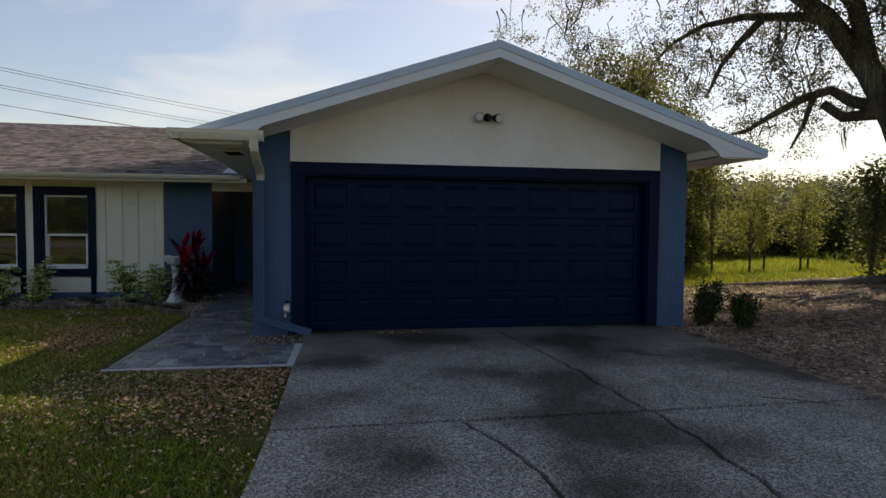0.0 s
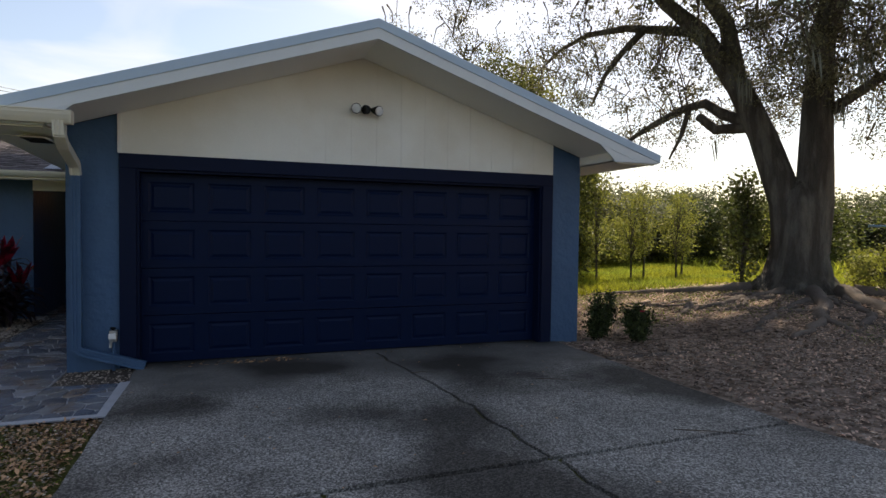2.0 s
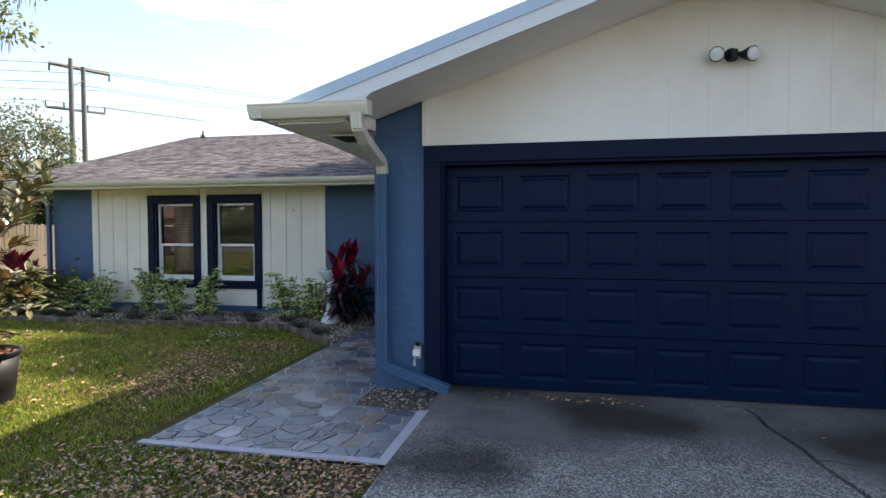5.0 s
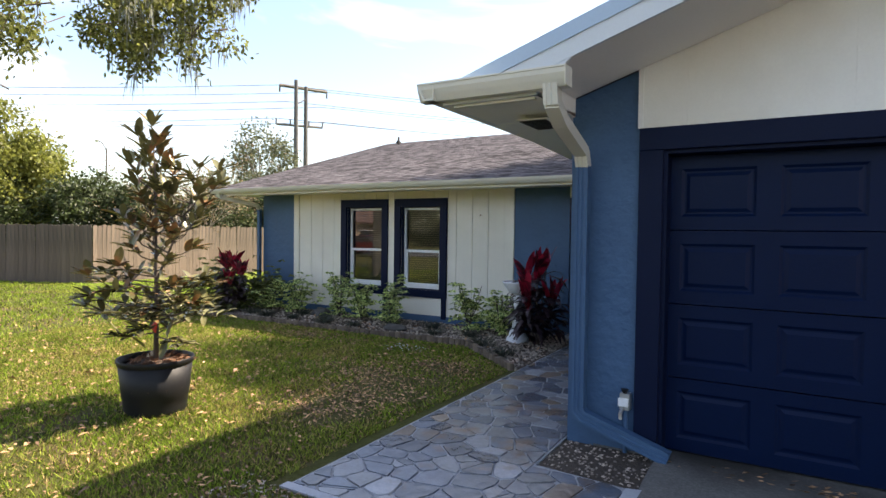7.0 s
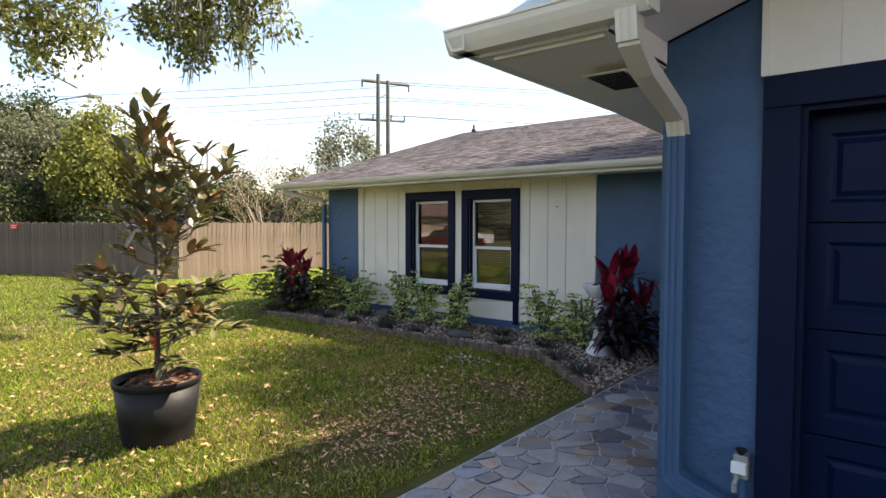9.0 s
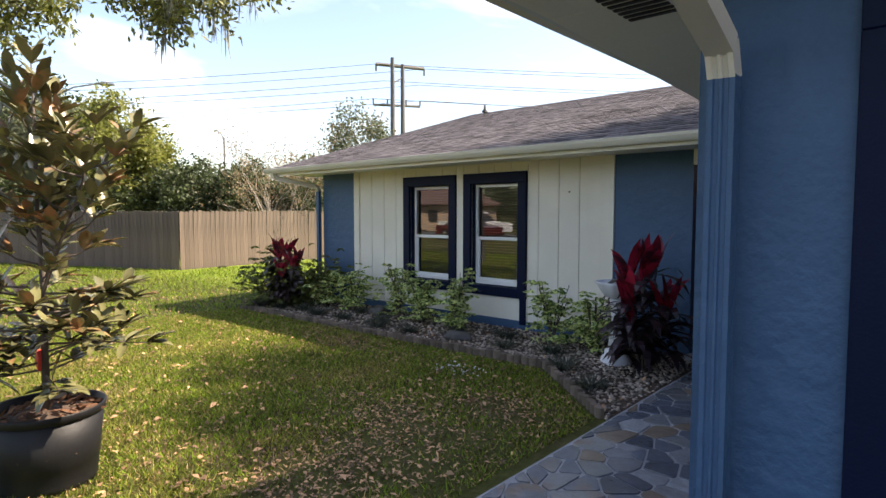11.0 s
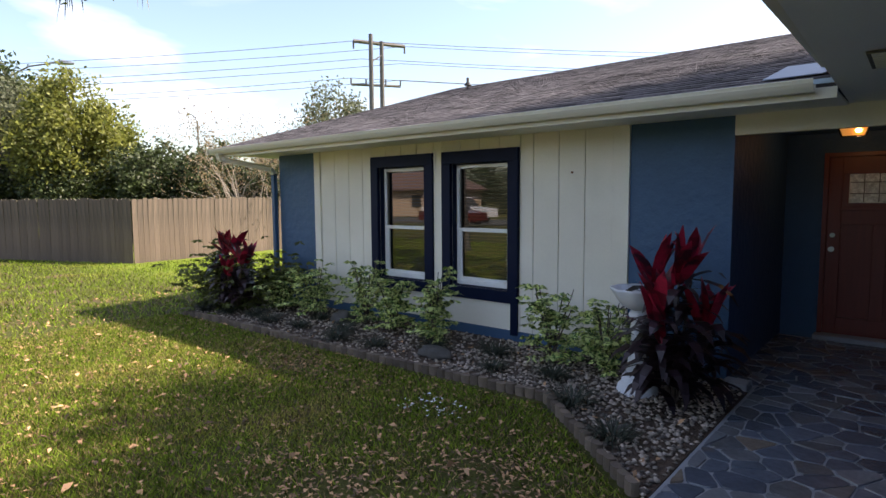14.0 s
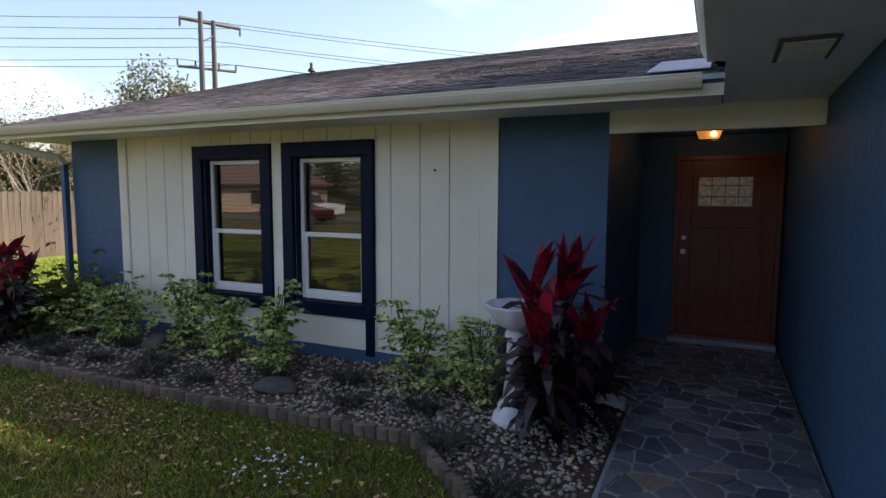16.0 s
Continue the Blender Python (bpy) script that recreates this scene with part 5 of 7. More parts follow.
# ---- fence ----
fence = thing("fence", "tall weathered brown picket privacy fence", kind="structure")
pk = []
for k in range(4):
    h = 1.76 + 0.01 * k
    pk.append(M().prism([(-0.0705, 0.0), (0.0705, 0.0), (0.0705, h - 0.03), (0.045, h), (-0.045, h), (-0.0705, h - 0.03)], "y", -0.009, 0.009).mesh("picket", m_fence))
runs = [((-17.85, 13.50), (-18.25, 17.9), 0.0), ((-18.25, 17.9), (-17.6, 24.0), 0.0), ((-17.86, 13.48), (-32.5, 7.2), 0.0)]
rng = np.random.default_rng(11)
for (xa, ya), (xb, yb), _ in runs:
    L = math.hypot(xb - xa, yb - ya)
    n = int(L / 0.145)
    a = math.atan2(yb - ya, xb - xa)
    for i in range(n):
        t = (i + 0.5) / n
        x, y = xa + (xb - xa) * t, ya + (yb - ya) * t
        o = part("picket", pk[rng.integers(4)], None, fence)
        o.location = (x, y, gz(x, y) + rng.uniform(-0.01, 0.01))
        o.rotation_euler = (rng.normal() * 0.004, rng.normal() * 0.005, a)
    nx, ny_ = math.sin(a) * (1 if ya > 13.49 else -1) * 0.03, -math.cos(a) * (1 if ya > 13.49 else -1) * 0.03
    for z in (0.35, 1.0, 1.5):
        za, zb = gz(xa, ya) + z, gz(xb, yb) + z
        part("rail", M().tube([(xa - nx, ya - ny_, za), (xb - nx, yb - ny_, zb)], 0.03, 4), m_fence, fence)
sgn = thing("fence_sign", "small red sign with a pale line on the fence", "sign", at=(-24.0, 10.86 - 0.04, 1.55))
sgn.rotation_euler = (0, 0, math.atan2(13.48 - 7.2, -17.86 + 32.5))
part("plate", M().box(-0.16, 0.16, -0.03, -0.02, 0, 0.18), m_red, sgn)
part("lettering", M().box(-0.12, 0.12, -0.034, -0.031, 0.11, 0.135).box(-0.1, 0.1, -0.034, -0.031, 0.05, 0.07), m_white, sgn, "pale bars of unreadable writing")


# ---- trees ----
def grow(m, rng, p, d, L, r, depth, ends, bend=0.25, kids=3, droop=0.0):
    """A branch with its side branches; its ends are kept for the leaves."""
    pts, rad = [p.copy()], [r]
    q, dd = p.copy(), d / np.linalg.norm(d)
    steps = 3
    for i in range(steps):
        dd = unit((dd + rng.normal(size=3) * bend * 0.5 + np.array([0, 0, -droop]))[None])[0]
        q = q + dd * L / steps
        pts.append(q.copy())
        rad.append(r * (1 - 0.22 * (i + 1)))
        if depth <= 1:
            ends.append((q.copy(), dd.copy()))
    m.tube(pts, rad, 7 if r > 0.08 else 4, cap=False)
    if depth > 0:
        for k in range(kids):
            j = rng.integers(1, steps + 1)
            nd = dd + rng.normal(size=3) * 0.65
            grow(m, rng, pts[j], nd, L * rng.uniform(0.55, 0.8), rad[j] * 0.6, depth - 1, ends, bend, kids, droop)


def leaves_round(rng, centers, per, spread, L, W, material, parent, droop=0.3, nm="foliage"):
    c = np.repeat(centers, per, axis=0) + rng.normal(size=(len(centers) * per, 3)) * spread
    return soup(nm, leaf_quads(rng, c, L, W, droop=droop), 4, material, parent)


def tree(nm, label, at, h, rx, rz_, material, seed, clumps=120, per=60, L=0.16, W=0.09, group="", tr=0.14, low=0.35, spread=0.32, bark=None, cat_="tree"):
    rng = np.random.default_rng(seed)
    e = thing(nm, label, cat_, group, at=at)
    m = M()
    ends = []
    top = np.array([rng.uniform(-0.1, 0.1) * h, rng.uniform(-0.1, 0.1) * h, h * 0.85])
    mid = np.array([rng.uniform(-0.04, 0.04) * h, rng.uniform(-0.04, 0.04) * h, h * 0.45])
    m.tube([(0, 0, -0.1), mid * 0.5, mid, top], [tr * 1.3, tr, tr * 0.7, tr * 0.15], 8, cap=False)
    cen = []
    cz = h * (1 + low) / 2
    while len(cen) < clumps:
        u = rng.normal(size=3)
        u /= np.linalg.norm(u)
        u *= rng.uniform(0.35, 1.0) ** 0.5
        c = np.array([u[0] * rx, u[1] * rx, cz + u[2] * h * (1 - low) / 2])
        k = noise.noise(Vector(c * (1.6 / max(rx, 0.6))) + Vector((seed, 0, 0)))
        if k > -0.12:
            c *= np.array([1 + 0.25 * k, 1 + 0.25 * k, 1])
            cen.append(c)
    m2 = M()
    for c in cen[::max(1, clumps // 26)]:
        z0 = max(0.25 * h, c[2] * 0.55)
        b0 = mid * (z0 / (h * 0.45)) if z0 < h * 0.45 else mid + (top - mid) * ((z0 - h * 0.45) / (h * 0.4))
        b0[2] = z0
        m2.tube([b0, (b0 + c) / 2 + np.array([0, 0, 0.05 * h]), c], [tr * 0.35, tr * 0.22, tr * 0.06], 4, cap=False)
    part("trunk", m, bark or m_bark, e)
    part("branch", m2, bark or m_bark, e)["kind"] = "stuff"
    leaves_round(rng, np.array(cen), per, spread, L, W, material, e, nm="crown")
    return e


# the large live oak
oak = thing("live_oak", "large spreading live oak with two stems and shaggy bark", "tree", at=(12.4, 10.55, gz(12.4, 10.55) - 0.1))
oz = gz(12.4, 10.55) - 0.1
O = np.array([12.4, 10.55, oz])
tk = M()


def rel(pts):
    return [tuple(np.array(p) - O) for p in pts]


rings_prof = [(0.0, 1.2), (0.18, 0.90), (0.45, 0.70), (0.9, 0.60), (1.5, 0.56), (1.9, 0.52), (2.3, 0.42), (2.55, 0.22)]
v, f = [], []
K = 40
for zz, rr_ in rings_prof:
    for k in range(K):
        a = 2 * math.pi * k / K
        lobes = 1 + (0.16 * math.exp(-zz * 1.2)) * math.cos(5 * a + 0.6) + 0.05 * math.cos(3 * a + 1) + 0.03 * math.cos(11 * a + zz) + 0.02 * math.sin(17 * a)
        wide = 1.0 + 0.12 * abs(math.cos(a + 0.9)) * (zz > 1.5)
        v.append((rr_ * lobes * wide * math.cos(a) * 0.95, rr_ * lobes * math.sin(a) * 0.95, zz))
for i in range(len(rings_prof) - 1):
    for k in range(K):
        f.append((i * K + k, i * K + (k + 1) % K, (i + 1) * K + (k + 1) % K, (i + 1) * K + k))
tk.add(v, f + [tuple(range(7 * K, 8 * K))])
part("trunk", tk, m_bark, oak, smooth=True)
limbs = [
    ([(12.32, 10.64, 1.3), (12.2, 10.74, 2.4), (11.88, 11.15, 3.95), (11.55, 11.54, 5.1), (11.0, 12.2, 6.5), (10.5, 12.9, 7.4), (9.6, 13.7, 9.0)], [0.42, 0.36, 0.30, 0.26, 0.20, 0.16, 0.06]),
    ([(11.6, 11.5, 4.9), (11.35, 11.75, 6.6), (11.1, 12.1, 7.3), (10.9, 11.9, 9.5), (10.6, 11.5, 11.5)], [0.2, 0.18, 0.16, 0.12, 0.05]),
    ([(12.5, 10.45, 1.3), (12.55, 10.35, 2.4), (12.5, 10.31, 4.3), (12.53, 10.27, 6.0), (12.9, 9.9, 8.0), (13.2, 9.6, 10.5), (13.2, 9.4, 12.0)], [0.44, 0.38, 0.31, 0.27, 0.2, 0.12, 0.05]),
    ([(11.05, 12.15, 6.45), (10.7, 12.64, 6.62), (9.95, 13.6, 6.9), (9.33, 14.4, 6.9), (8.86, 15.0, 6.62), (8.47, 15.5, 6.1)], [0.14, 0.12, 0.09, 0.07, 0.05, 0.02]),
    ([(10.2, 13.3, 6.75), (9.9, 13.7, 6.3), (9.6, 14.0, 5.76), (9.4, 14.3, 5.0)], [0.1, 0.08, 0.06, 0.03]),
    ([(11.8, 11.25, 4.2), (11.34, 11.8, 4.5), (11.1, 12.1, 4.8), (10.8, 12.5, 4.7), (10.4, 13.0, 4.4), (10.04, 13.5, 4.05), (9.5, 14.1, 3.9)], [0.14, 0.13, 0.11, 0.10, 0.08, 0.05, 0.02]),
    ([(11.7, 11.4, 4.15), (11.25, 11.9, 4.15), (11.0, 12.2, 4.5)], [0.13, 0.12, 0.1]),
    ([(10.9, 12.4, 4.65), (10.75, 12.5, 4.0), (10.6, 12.7, 3.5)], [0.07, 0.05, 0.02]),
    ([(12.5, 10.3, 4.2), (13.0, 9.4, 4.9), (13.7, 8.4, 5.6), (14.5, 7.3, 5.8), (15.2, 6.0, 5.6)], [0.12, 0.10, 0.08, 0.05, 0.02]),
    ([(12.5, 10.3, 5.2), (11.9, 9.5, 6.6), (11.0, 8.6, 7.6), (10.0, 7.6, 8.2)], [0.2, 0.15, 0.1, 0.03]),
    # unseen limb, added to carry the clumps that shade the lawn
    ([(10.9, 11.9, 9.5), (8.5, 13.2, 11.4), (5.9, 15.2, 12.2), (3.5, 16.7, 12.1)], [0.14, 0.11, 0.08, 0.03]),
    ([(12.6, 10.2, 6.5), (14.0, 11.0, 7.8), (15.5, 12.0, 8.3)], [0.2, 0.13, 0.04]),
]
limb_pts = []
for pts_, rad_ in limbs:
    part("limb", M().tube(rel(pts_), rad_, 12, cap=False), m_bark, oak, smooth=True)
    for a, b in zip(pts_[:-1], pts_[1:]):
        for t in (0.0, 0.25, 0.5, 0.75):
            limb_pts.append(np.array(a) * (1 - t) + np.array(b) * t)
limb_pts = np.array(limb_pts)
rng = np.random.default_rng(21)
C0, AU, AW = np.array([12.2, 10.7]), np.array([-0.61, 0.79]), np.array([0.79, 0.61])
zb_u = [-8, -5, -3.5, -2, -0.5, 1, 2.5, 4, 6, 8, 10.8]
zb_z = [3.4, 2.8, 2.5, 3.2, 4.3, 4.5, 3.2, 3.5, 4.4, 5.6, 7.6]
cen, shade_clumps = [], []
while len(cen) < 1900:
    u, w, z = rng.uniform(-7, 10.6), rng.uniform(-4.2, 4.2), rng.uniform(2.4, 8.6)
    if z < np.interp(u, zb_u, zb_z) + 0.10 * abs(w):
        continue
    k = noise.noise(Vector((u * 0.55, w * 0.55, z * 0.75)))
    if k < (0.06 if u > 1.5 else -0.16):
        continue
    if u > 7 and rng.uniform() < 0.5:
        continue
    p = np.array([*(C0 + AU * u + AW * w), z])
    cen.append(p)
# high clumps kept out of view, added so that the drive lies in shade
while len(shade_clumps) < 1500:
    x, y, z = rng.uniform(2.0, 19), rng.uniform(3.0, 20), rng.uniform(8.4, 14)
    if ((x - 10.5) / 9) ** 2 + ((y - 11.5) / 8.5) ** 2 + (z - 8) ** 2 / 38 > 1 or z - 1.7 < 0.52 * math.hypot(x - 0.4, y - 1.2):
        if not (8.4 < z < 10.5 and 9 < x < 15 and 7 < y < 14):
            continue
    # leave out clumps whose shadow would fall on the lawn
    if x - 0.55 * z < -0.3 and y - 0.63 * z > 5.0:
        continue
    shade_clumps.append(np.array([x, y, z]))
# added ellipsoid of clumps, unseen, set where its shadow dapples the lawn
while len(shade_clumps) < 1500 + 250:
    u = rng.uniform(-1, 1, 3)
    if (u ** 2).sum() > 1 or noise.noise(Vector((u[0] * 3.2, u[1] * 2.6, 5))) < -0.18:
        continue
    shade_clumps.append(np.array([3.9, 17.1, 12.2]) + u * np.array([3.1, 1.6, 0.8]))
for _ in range(1100):
    u, w, z = rng.uniform(-7, 0.8), rng.uniform(-4.2, 3.5), rng.uniform(4.4, 8.8)
    cen.append(np.array([*(C0 + AU * u + AW * w), z]))
cen = np.array(cen)
tw = M()
for c in cen[::3]:
    d2 = ((limb_pts - c) ** 2).sum(1)
    j = int(d2.argmin())
    a = limb_pts[j]
    if d2[j] > 1.7:
        a = c + np.array([rng.uniform(-0.4, 0.4), rng.uniform(-0.4, 0.4), 0.7])
    mid = (a + c) / 2 + rng.normal(size=3) * 0.12 + np.array([0, 0, 0.12])
    tw.tube([a - O, mid - O, c - O], [0.026, 0.015, 0.006], 4, cap=False)
part("twig", tw, m_twig, oak)["kind"] = "stuff"
c = np.repeat(cen, 52, axis=0) + rng.normal(size=(len(cen) * 52, 3)) * np.array([0.13, 0.13, 0.09])
soup("crown", leaf_quads(rng, c - O, 0.075, 0.038, droop=0.3), 4, m_leaf_oak, oak)
# coarse leaves of the unseen clumps that shade drive and lawn
c = np.repeat(np.array(shade_clumps), 70, axis=0) + rng.normal(size=(len(shade_clumps) * 70, 3)) * 0.42
soup("upper_crown", leaf_quads(rng, c - O, 0.2, 0.12, droop=0.3), 4, m_leaf_oak, oak)
# hanging moss
mp = []
for c in cen[rng.choice(len(cen), 130)]:
    if (c[:2] - C0) @ AU < 2.0:
        mp.append(c)
mp = np.repeat(np.array(mp), 14, axis=0) + rng.normal(size=(len(mp) * 14, 3)) * 0.08
soup("hanging_moss", leaf_strips(rng, mp - O, np.tile([0.0, 0.0, -1.0], (len(mp), 1)) + rng.normal(size=(len(mp), 3)) * 0.15, 0.5, 0.02, 0.6), 4, m_moss, oak, "grey strands of hanging moss")

roots = [
    ([(11.4, 10.9), (10.3, 11.5), (9.5, 12.2), (8.9, 12.6), (8.2, 12.9)], 0.13),
    ([(11.5, 10.2), (10.7, 10.1), (10.0, 9.8), (9.4, 9.2)], 0.10),
    ([(10.9, 10.1), (10.3, 10.6), (9.8, 10.7)], 0.06),
    ([(11.9, 9.8), (10.8, 8.8), (9.6, 7.9), (8.5, 7.3), (7.7, 7.0)], 0.15),
    ([(12.4, 9.6), (11.5, 8.2), (10.4, 7.0), (9.4, 6.2)], 0.16),
    ([(10.4, 8.4), (9.7, 8.5), (8.9, 8.8)], 0.06),
    ([(9.6, 7.9), (9.2, 7.2), (9.0, 6.4)], 0.07),
    ([(12.9, 9.7), (13.4, 8.4), (13.6, 7.0)], 0.14),
]
for i in range(34):
    a0, d0 = rng.uniform(3.0, 4.6), rng.uniform(1.0, 4.2)
    p_ = np.array([12.2 + d0 * math.cos(a0), 10.2 + d0 * math.sin(a0)])
    way, line = a0 + rng.uniform(-0.5, 0.5), [tuple(p_)]
    for _ in range(rng.integers(3, 6)):
        way += rng.uniform(-0.45, 0.45)
        p_ = p_ + rng.uniform(0.3, 0.6) * np.array([math.cos(way), math.sin(way)])
        line.append(tuple(p_))
    if min(q_[0] for q_ in line) > 6.2:
        roots.append((line, rng.uniform(0.03, 0.075)))
for pts_, r0 in roots:
    q = []
    for a, b in zip(pts_[:-1], pts_[1:]):
        for t in np.linspace(0, 1, 5)[:-1]:
            x = a[0] + (b[0] - a[0]) * t + rng.uniform(-0.05, 0.05)
            y = a[1] + (b[1] - a[1]) * t + rng.uniform(-0.05, 0.05)
            q.append((x, y))
    n = len(q)
    part("root", M().tube([tuple(np.array([x, y, gz(x, y) + 0.1 * r0 - 0.01 + 0.5 * r0 * math.exp(-i * 0.4)]) - O) for i, (x, y) in enumerate(q)], [r0 * (1 - 0.75 * i / n) * (1 + 0.15 * math.sin(i * 1.9)) for i in range(n)], 8), m_root, oak, smooth=True)

# the oak that reaches over the lawn
lo = np.array([-12.6, 3.6, gz(-12.6, 3.6)])
oak2 = thing("oak_tree", "tall oak reaching sunlit leafy limbs over the lawn", "tree", at=tuple(lo))
tk = [[(-12.6, 3.6, 0.0), (-12.6, 3.7, 1.5), (-12.4, 4.0, 3.4), (-12.0, 5.0, 5.4)], [(-12.0, 5.0, 5.4), (-11.0, 6.6, 6.6), (-9.6, 8.2, 6.9), (-8.5, 9.1, 6.0), (-8.2, 9.3, 5.75)], [(-11.4, 6.0, 6.2), (-11.4, 7.4, 6.4), (-10.9, 8.1, 5.6)], [(-12.0, 5.0, 5.4), (-12.5, 4.5, 7.5), (-12.8, 4.0, 9.5)]]
for pts_, rad_ in zip(tk, ([0.4, 0.32, 0.28, 0.2], [0.2, 0.15, 0.11, 0.07, 0.02], [0.1, 0.06, 0.02], [0.2, 0.14, 0.05])):
    part("limb", M().tube([tuple(np.array(p) - lo) for p in pts_], rad_, 10, cap=False), m_bark, oak2, smooth=True)
cen = []
while len(cen) < 230:
    a = rng.uniform() < 0.66
    c0, rr_ = (np.array([-8.25, 9.4, 5.2]), np.array([1.6, 1.1, 1.15])) if a else (np.array([-10.9, 8.0, 5.15]), np.array([1.1, 0.9, 1.15]))
    u = rng.uniform(-1, 1, 3)
    if (u ** 2).sum() > 1 or noise.noise(Vector(u * 2.6)) < 0.0:
        continue
    cen.append(c0 + u * rr_)
mp = np.repeat(np.array([p for p in cen if p[0] > -9.8][::4]), 12, axis=0)
mp = mp + rng.normal(size=mp.shape) * 0.07
soup("hanging_moss", leaf_strips(rng, mp - lo, np.tile([0.0, 0.0, -1.0], (len(mp), 1)) + rng.normal(size=mp.shape) * 0.2, 0.42, 0.016, 0.6), 4, m_moss, oak2, "grey strands of hanging moss")
hi = [np.array([-12.3, 4.2, 8.8]) + rng.normal(size=3) * np.array([1.3, 1.3, 1.0]) for _ in range(90)]
tw = M()
for c in cen[::2]:
    a = c + rng.normal(size=3) * 0.35 + np.array([0, 0, 0.45])
    tw.tube([a - lo, (a + c) / 2 + rng.normal(size=3) * 0.06 - lo, c - lo], [0.014, 0.009, 0.004], 4, cap=False)
part("twig", tw, m_twig, oak2)["kind"] = "stuff"
c = np.repeat(np.array(cen), 42, axis=0) + rng.normal(size=(len(cen) * 42, 3)) * np.array([0.13, 0.13, 0.10])
soup("crown", leaf_quads(rng, c - lo, 0.12, 0.052, droop=0.5), 4, m_leaf_left, oak2)
c = np.repeat(np.array(hi), 50, axis=0) + rng.normal(size=(len(hi) * 50, 3)) * 0.4
soup("upper_crown", leaf_quads(rng, c - lo, 0.14, 0.07), 4, m_leaf_left, oak2)

# shrubs by the drive
for i, (x, y, h, w) in enumerate(((5.32, 8.02, 0.62, 0.42), (5.72, 7.68, 0.46, 0.32))):
    r_ = np.random.default_rng(60 + i)
    e = thing("boxwood_shrub", ("larger" if i == 0 else "smaller") + " dark green shrub planted beside the garage corner", "shrub", group="garage shrubs", at=(x, y, gz(x, y)))
    st = M()
    cc = []
    for k in range(16):
        a = r_.uniform(0, 6.28)
        tip = np.array([math.cos(a) * w * 0.5 * r_.uniform(0.1, 1), math.sin(a) * w * 0.5 * r_.uniform(0.1, 1), h * r_.uniform(0.35, 1)])
        st.tube([(0, 0, 0), tip * np.array([0.5, 0.5, 0.5]), tip], [0.009, 0.006, 0.003], 4)
        for t in np.linspace(0.35, 1.02, 7):
            cc.append(tip * t)
    part("stem", st, m_twig, e)
    leaves_round(r_, np.array(cc), 40, 0.04, 0.05, 0.028, m_leaf_dark, e, droop=-0.6)
    if i == 1:
        fl_ = np.array([(0.02, -0.05, 0.42), (0.05, -0.02, 0.36)])
        soup("red_leaves", leaf_quads(r_, np.repeat(fl_, 8, axis=0), 0.05, 0.03, droop=-0.5), 4, m_cordred, e, "few red new leaves")
tm = thing("landscape_timber", "half buried weathered timber in the leaf litter", "timber", at=(5.3, 6.95, 0.13))
part("timber", M().prism([(-0.045, -0.05), (0.045, -0.05), (0.05, 0.0), (0.03, 0.035), (-0.03, 0.035), (-0.05, 0.0)], "x", -0.6, 0.6), m_root, tm)

# plants behind and beside the trunk
tree("vine_shrub", "tall leafy green shrub growing against the oak trunk", (11.75, 11.5, gz(11.75, 11.5)), 2.7, 0.33, 1.2, m_leaf_mid, 31, clumps=70, per=34, L=0.11, W=0.07, tr=0.04, low=0.05, spread=0.16, cat_="shrub")
tree("garden_shrub", "low bushy green shrub growing beside the oak", (13.6, 9.5, gz(13.6, 9.5)), 0.9, 0.7, 0.5, m_leaf_light, 32, clumps=60, per=36, L=0.09, W=0.05, tr=0.03, low=0.05, spread=0.14, cat_="shrub")
r_ = np.random.default_rng(33)
ba = thing("banana_plant", "broad leaved dark green plant beside the oak", "plant", at=(14.4, 9.2, gz(14.4, 9.2)))
n = 16
a = r_.uniform(0, 6.28, n)
soup("foliage", leaf_strips(r_, np.zeros((n, 3)), np.stack([np.cos(a) * 0.8, np.sin(a) * 0.8, r_.uniform(0.8, 1.8, n)], -1), 1.1, 0.28, 0.8), 4, m_leaf_dark, ba)
part("stem", M().tube([(0, 0, 0), (0, 0, 0.3)], [0.05, 0.03], 6), m_leaf_mid, ba)
hs = thing("garden_arch", "pale blue arched pipe standing by the oak", "pipe", at=(14.6, 9.9, gz(14.6, 9.9)))
part("pipe", M().tube([(-0.5, 0.3, 1.5), (-0.2, 0.1, 1.5), (0.05, 0.0, 1.25), (0.15, 0, 0.8), (0.18, 0, 0.0)], 0.03, 8), m_hose, hs)

# saplings, thicket and woods on the meadow side
r_ = np.random.default_rng(50)
lab_s = "slender young tree with light green leaves at the meadow edge"
for i, (x, y, h, w) in enumerate(((11.1, 16.3, 3.3, 0.55), (12.3, 16.2, 3.0, 0.6), (13.1, 16.6, 3.2, 0.5), (13.9, 16.0, 2.8, 0.45), (15.2, 17.2, 3.1, 0.6), (18.5, 15.6, 3.4, 0.8))):
    tree("sapling", lab_s, (x, y, gz(x, y)), h, w, 1, m_leaf_light, 200 + i, clumps=60, per=26, L=0.085, W=0.045, group="saplings", tr=0.03, low=0.2, spread=0.13)
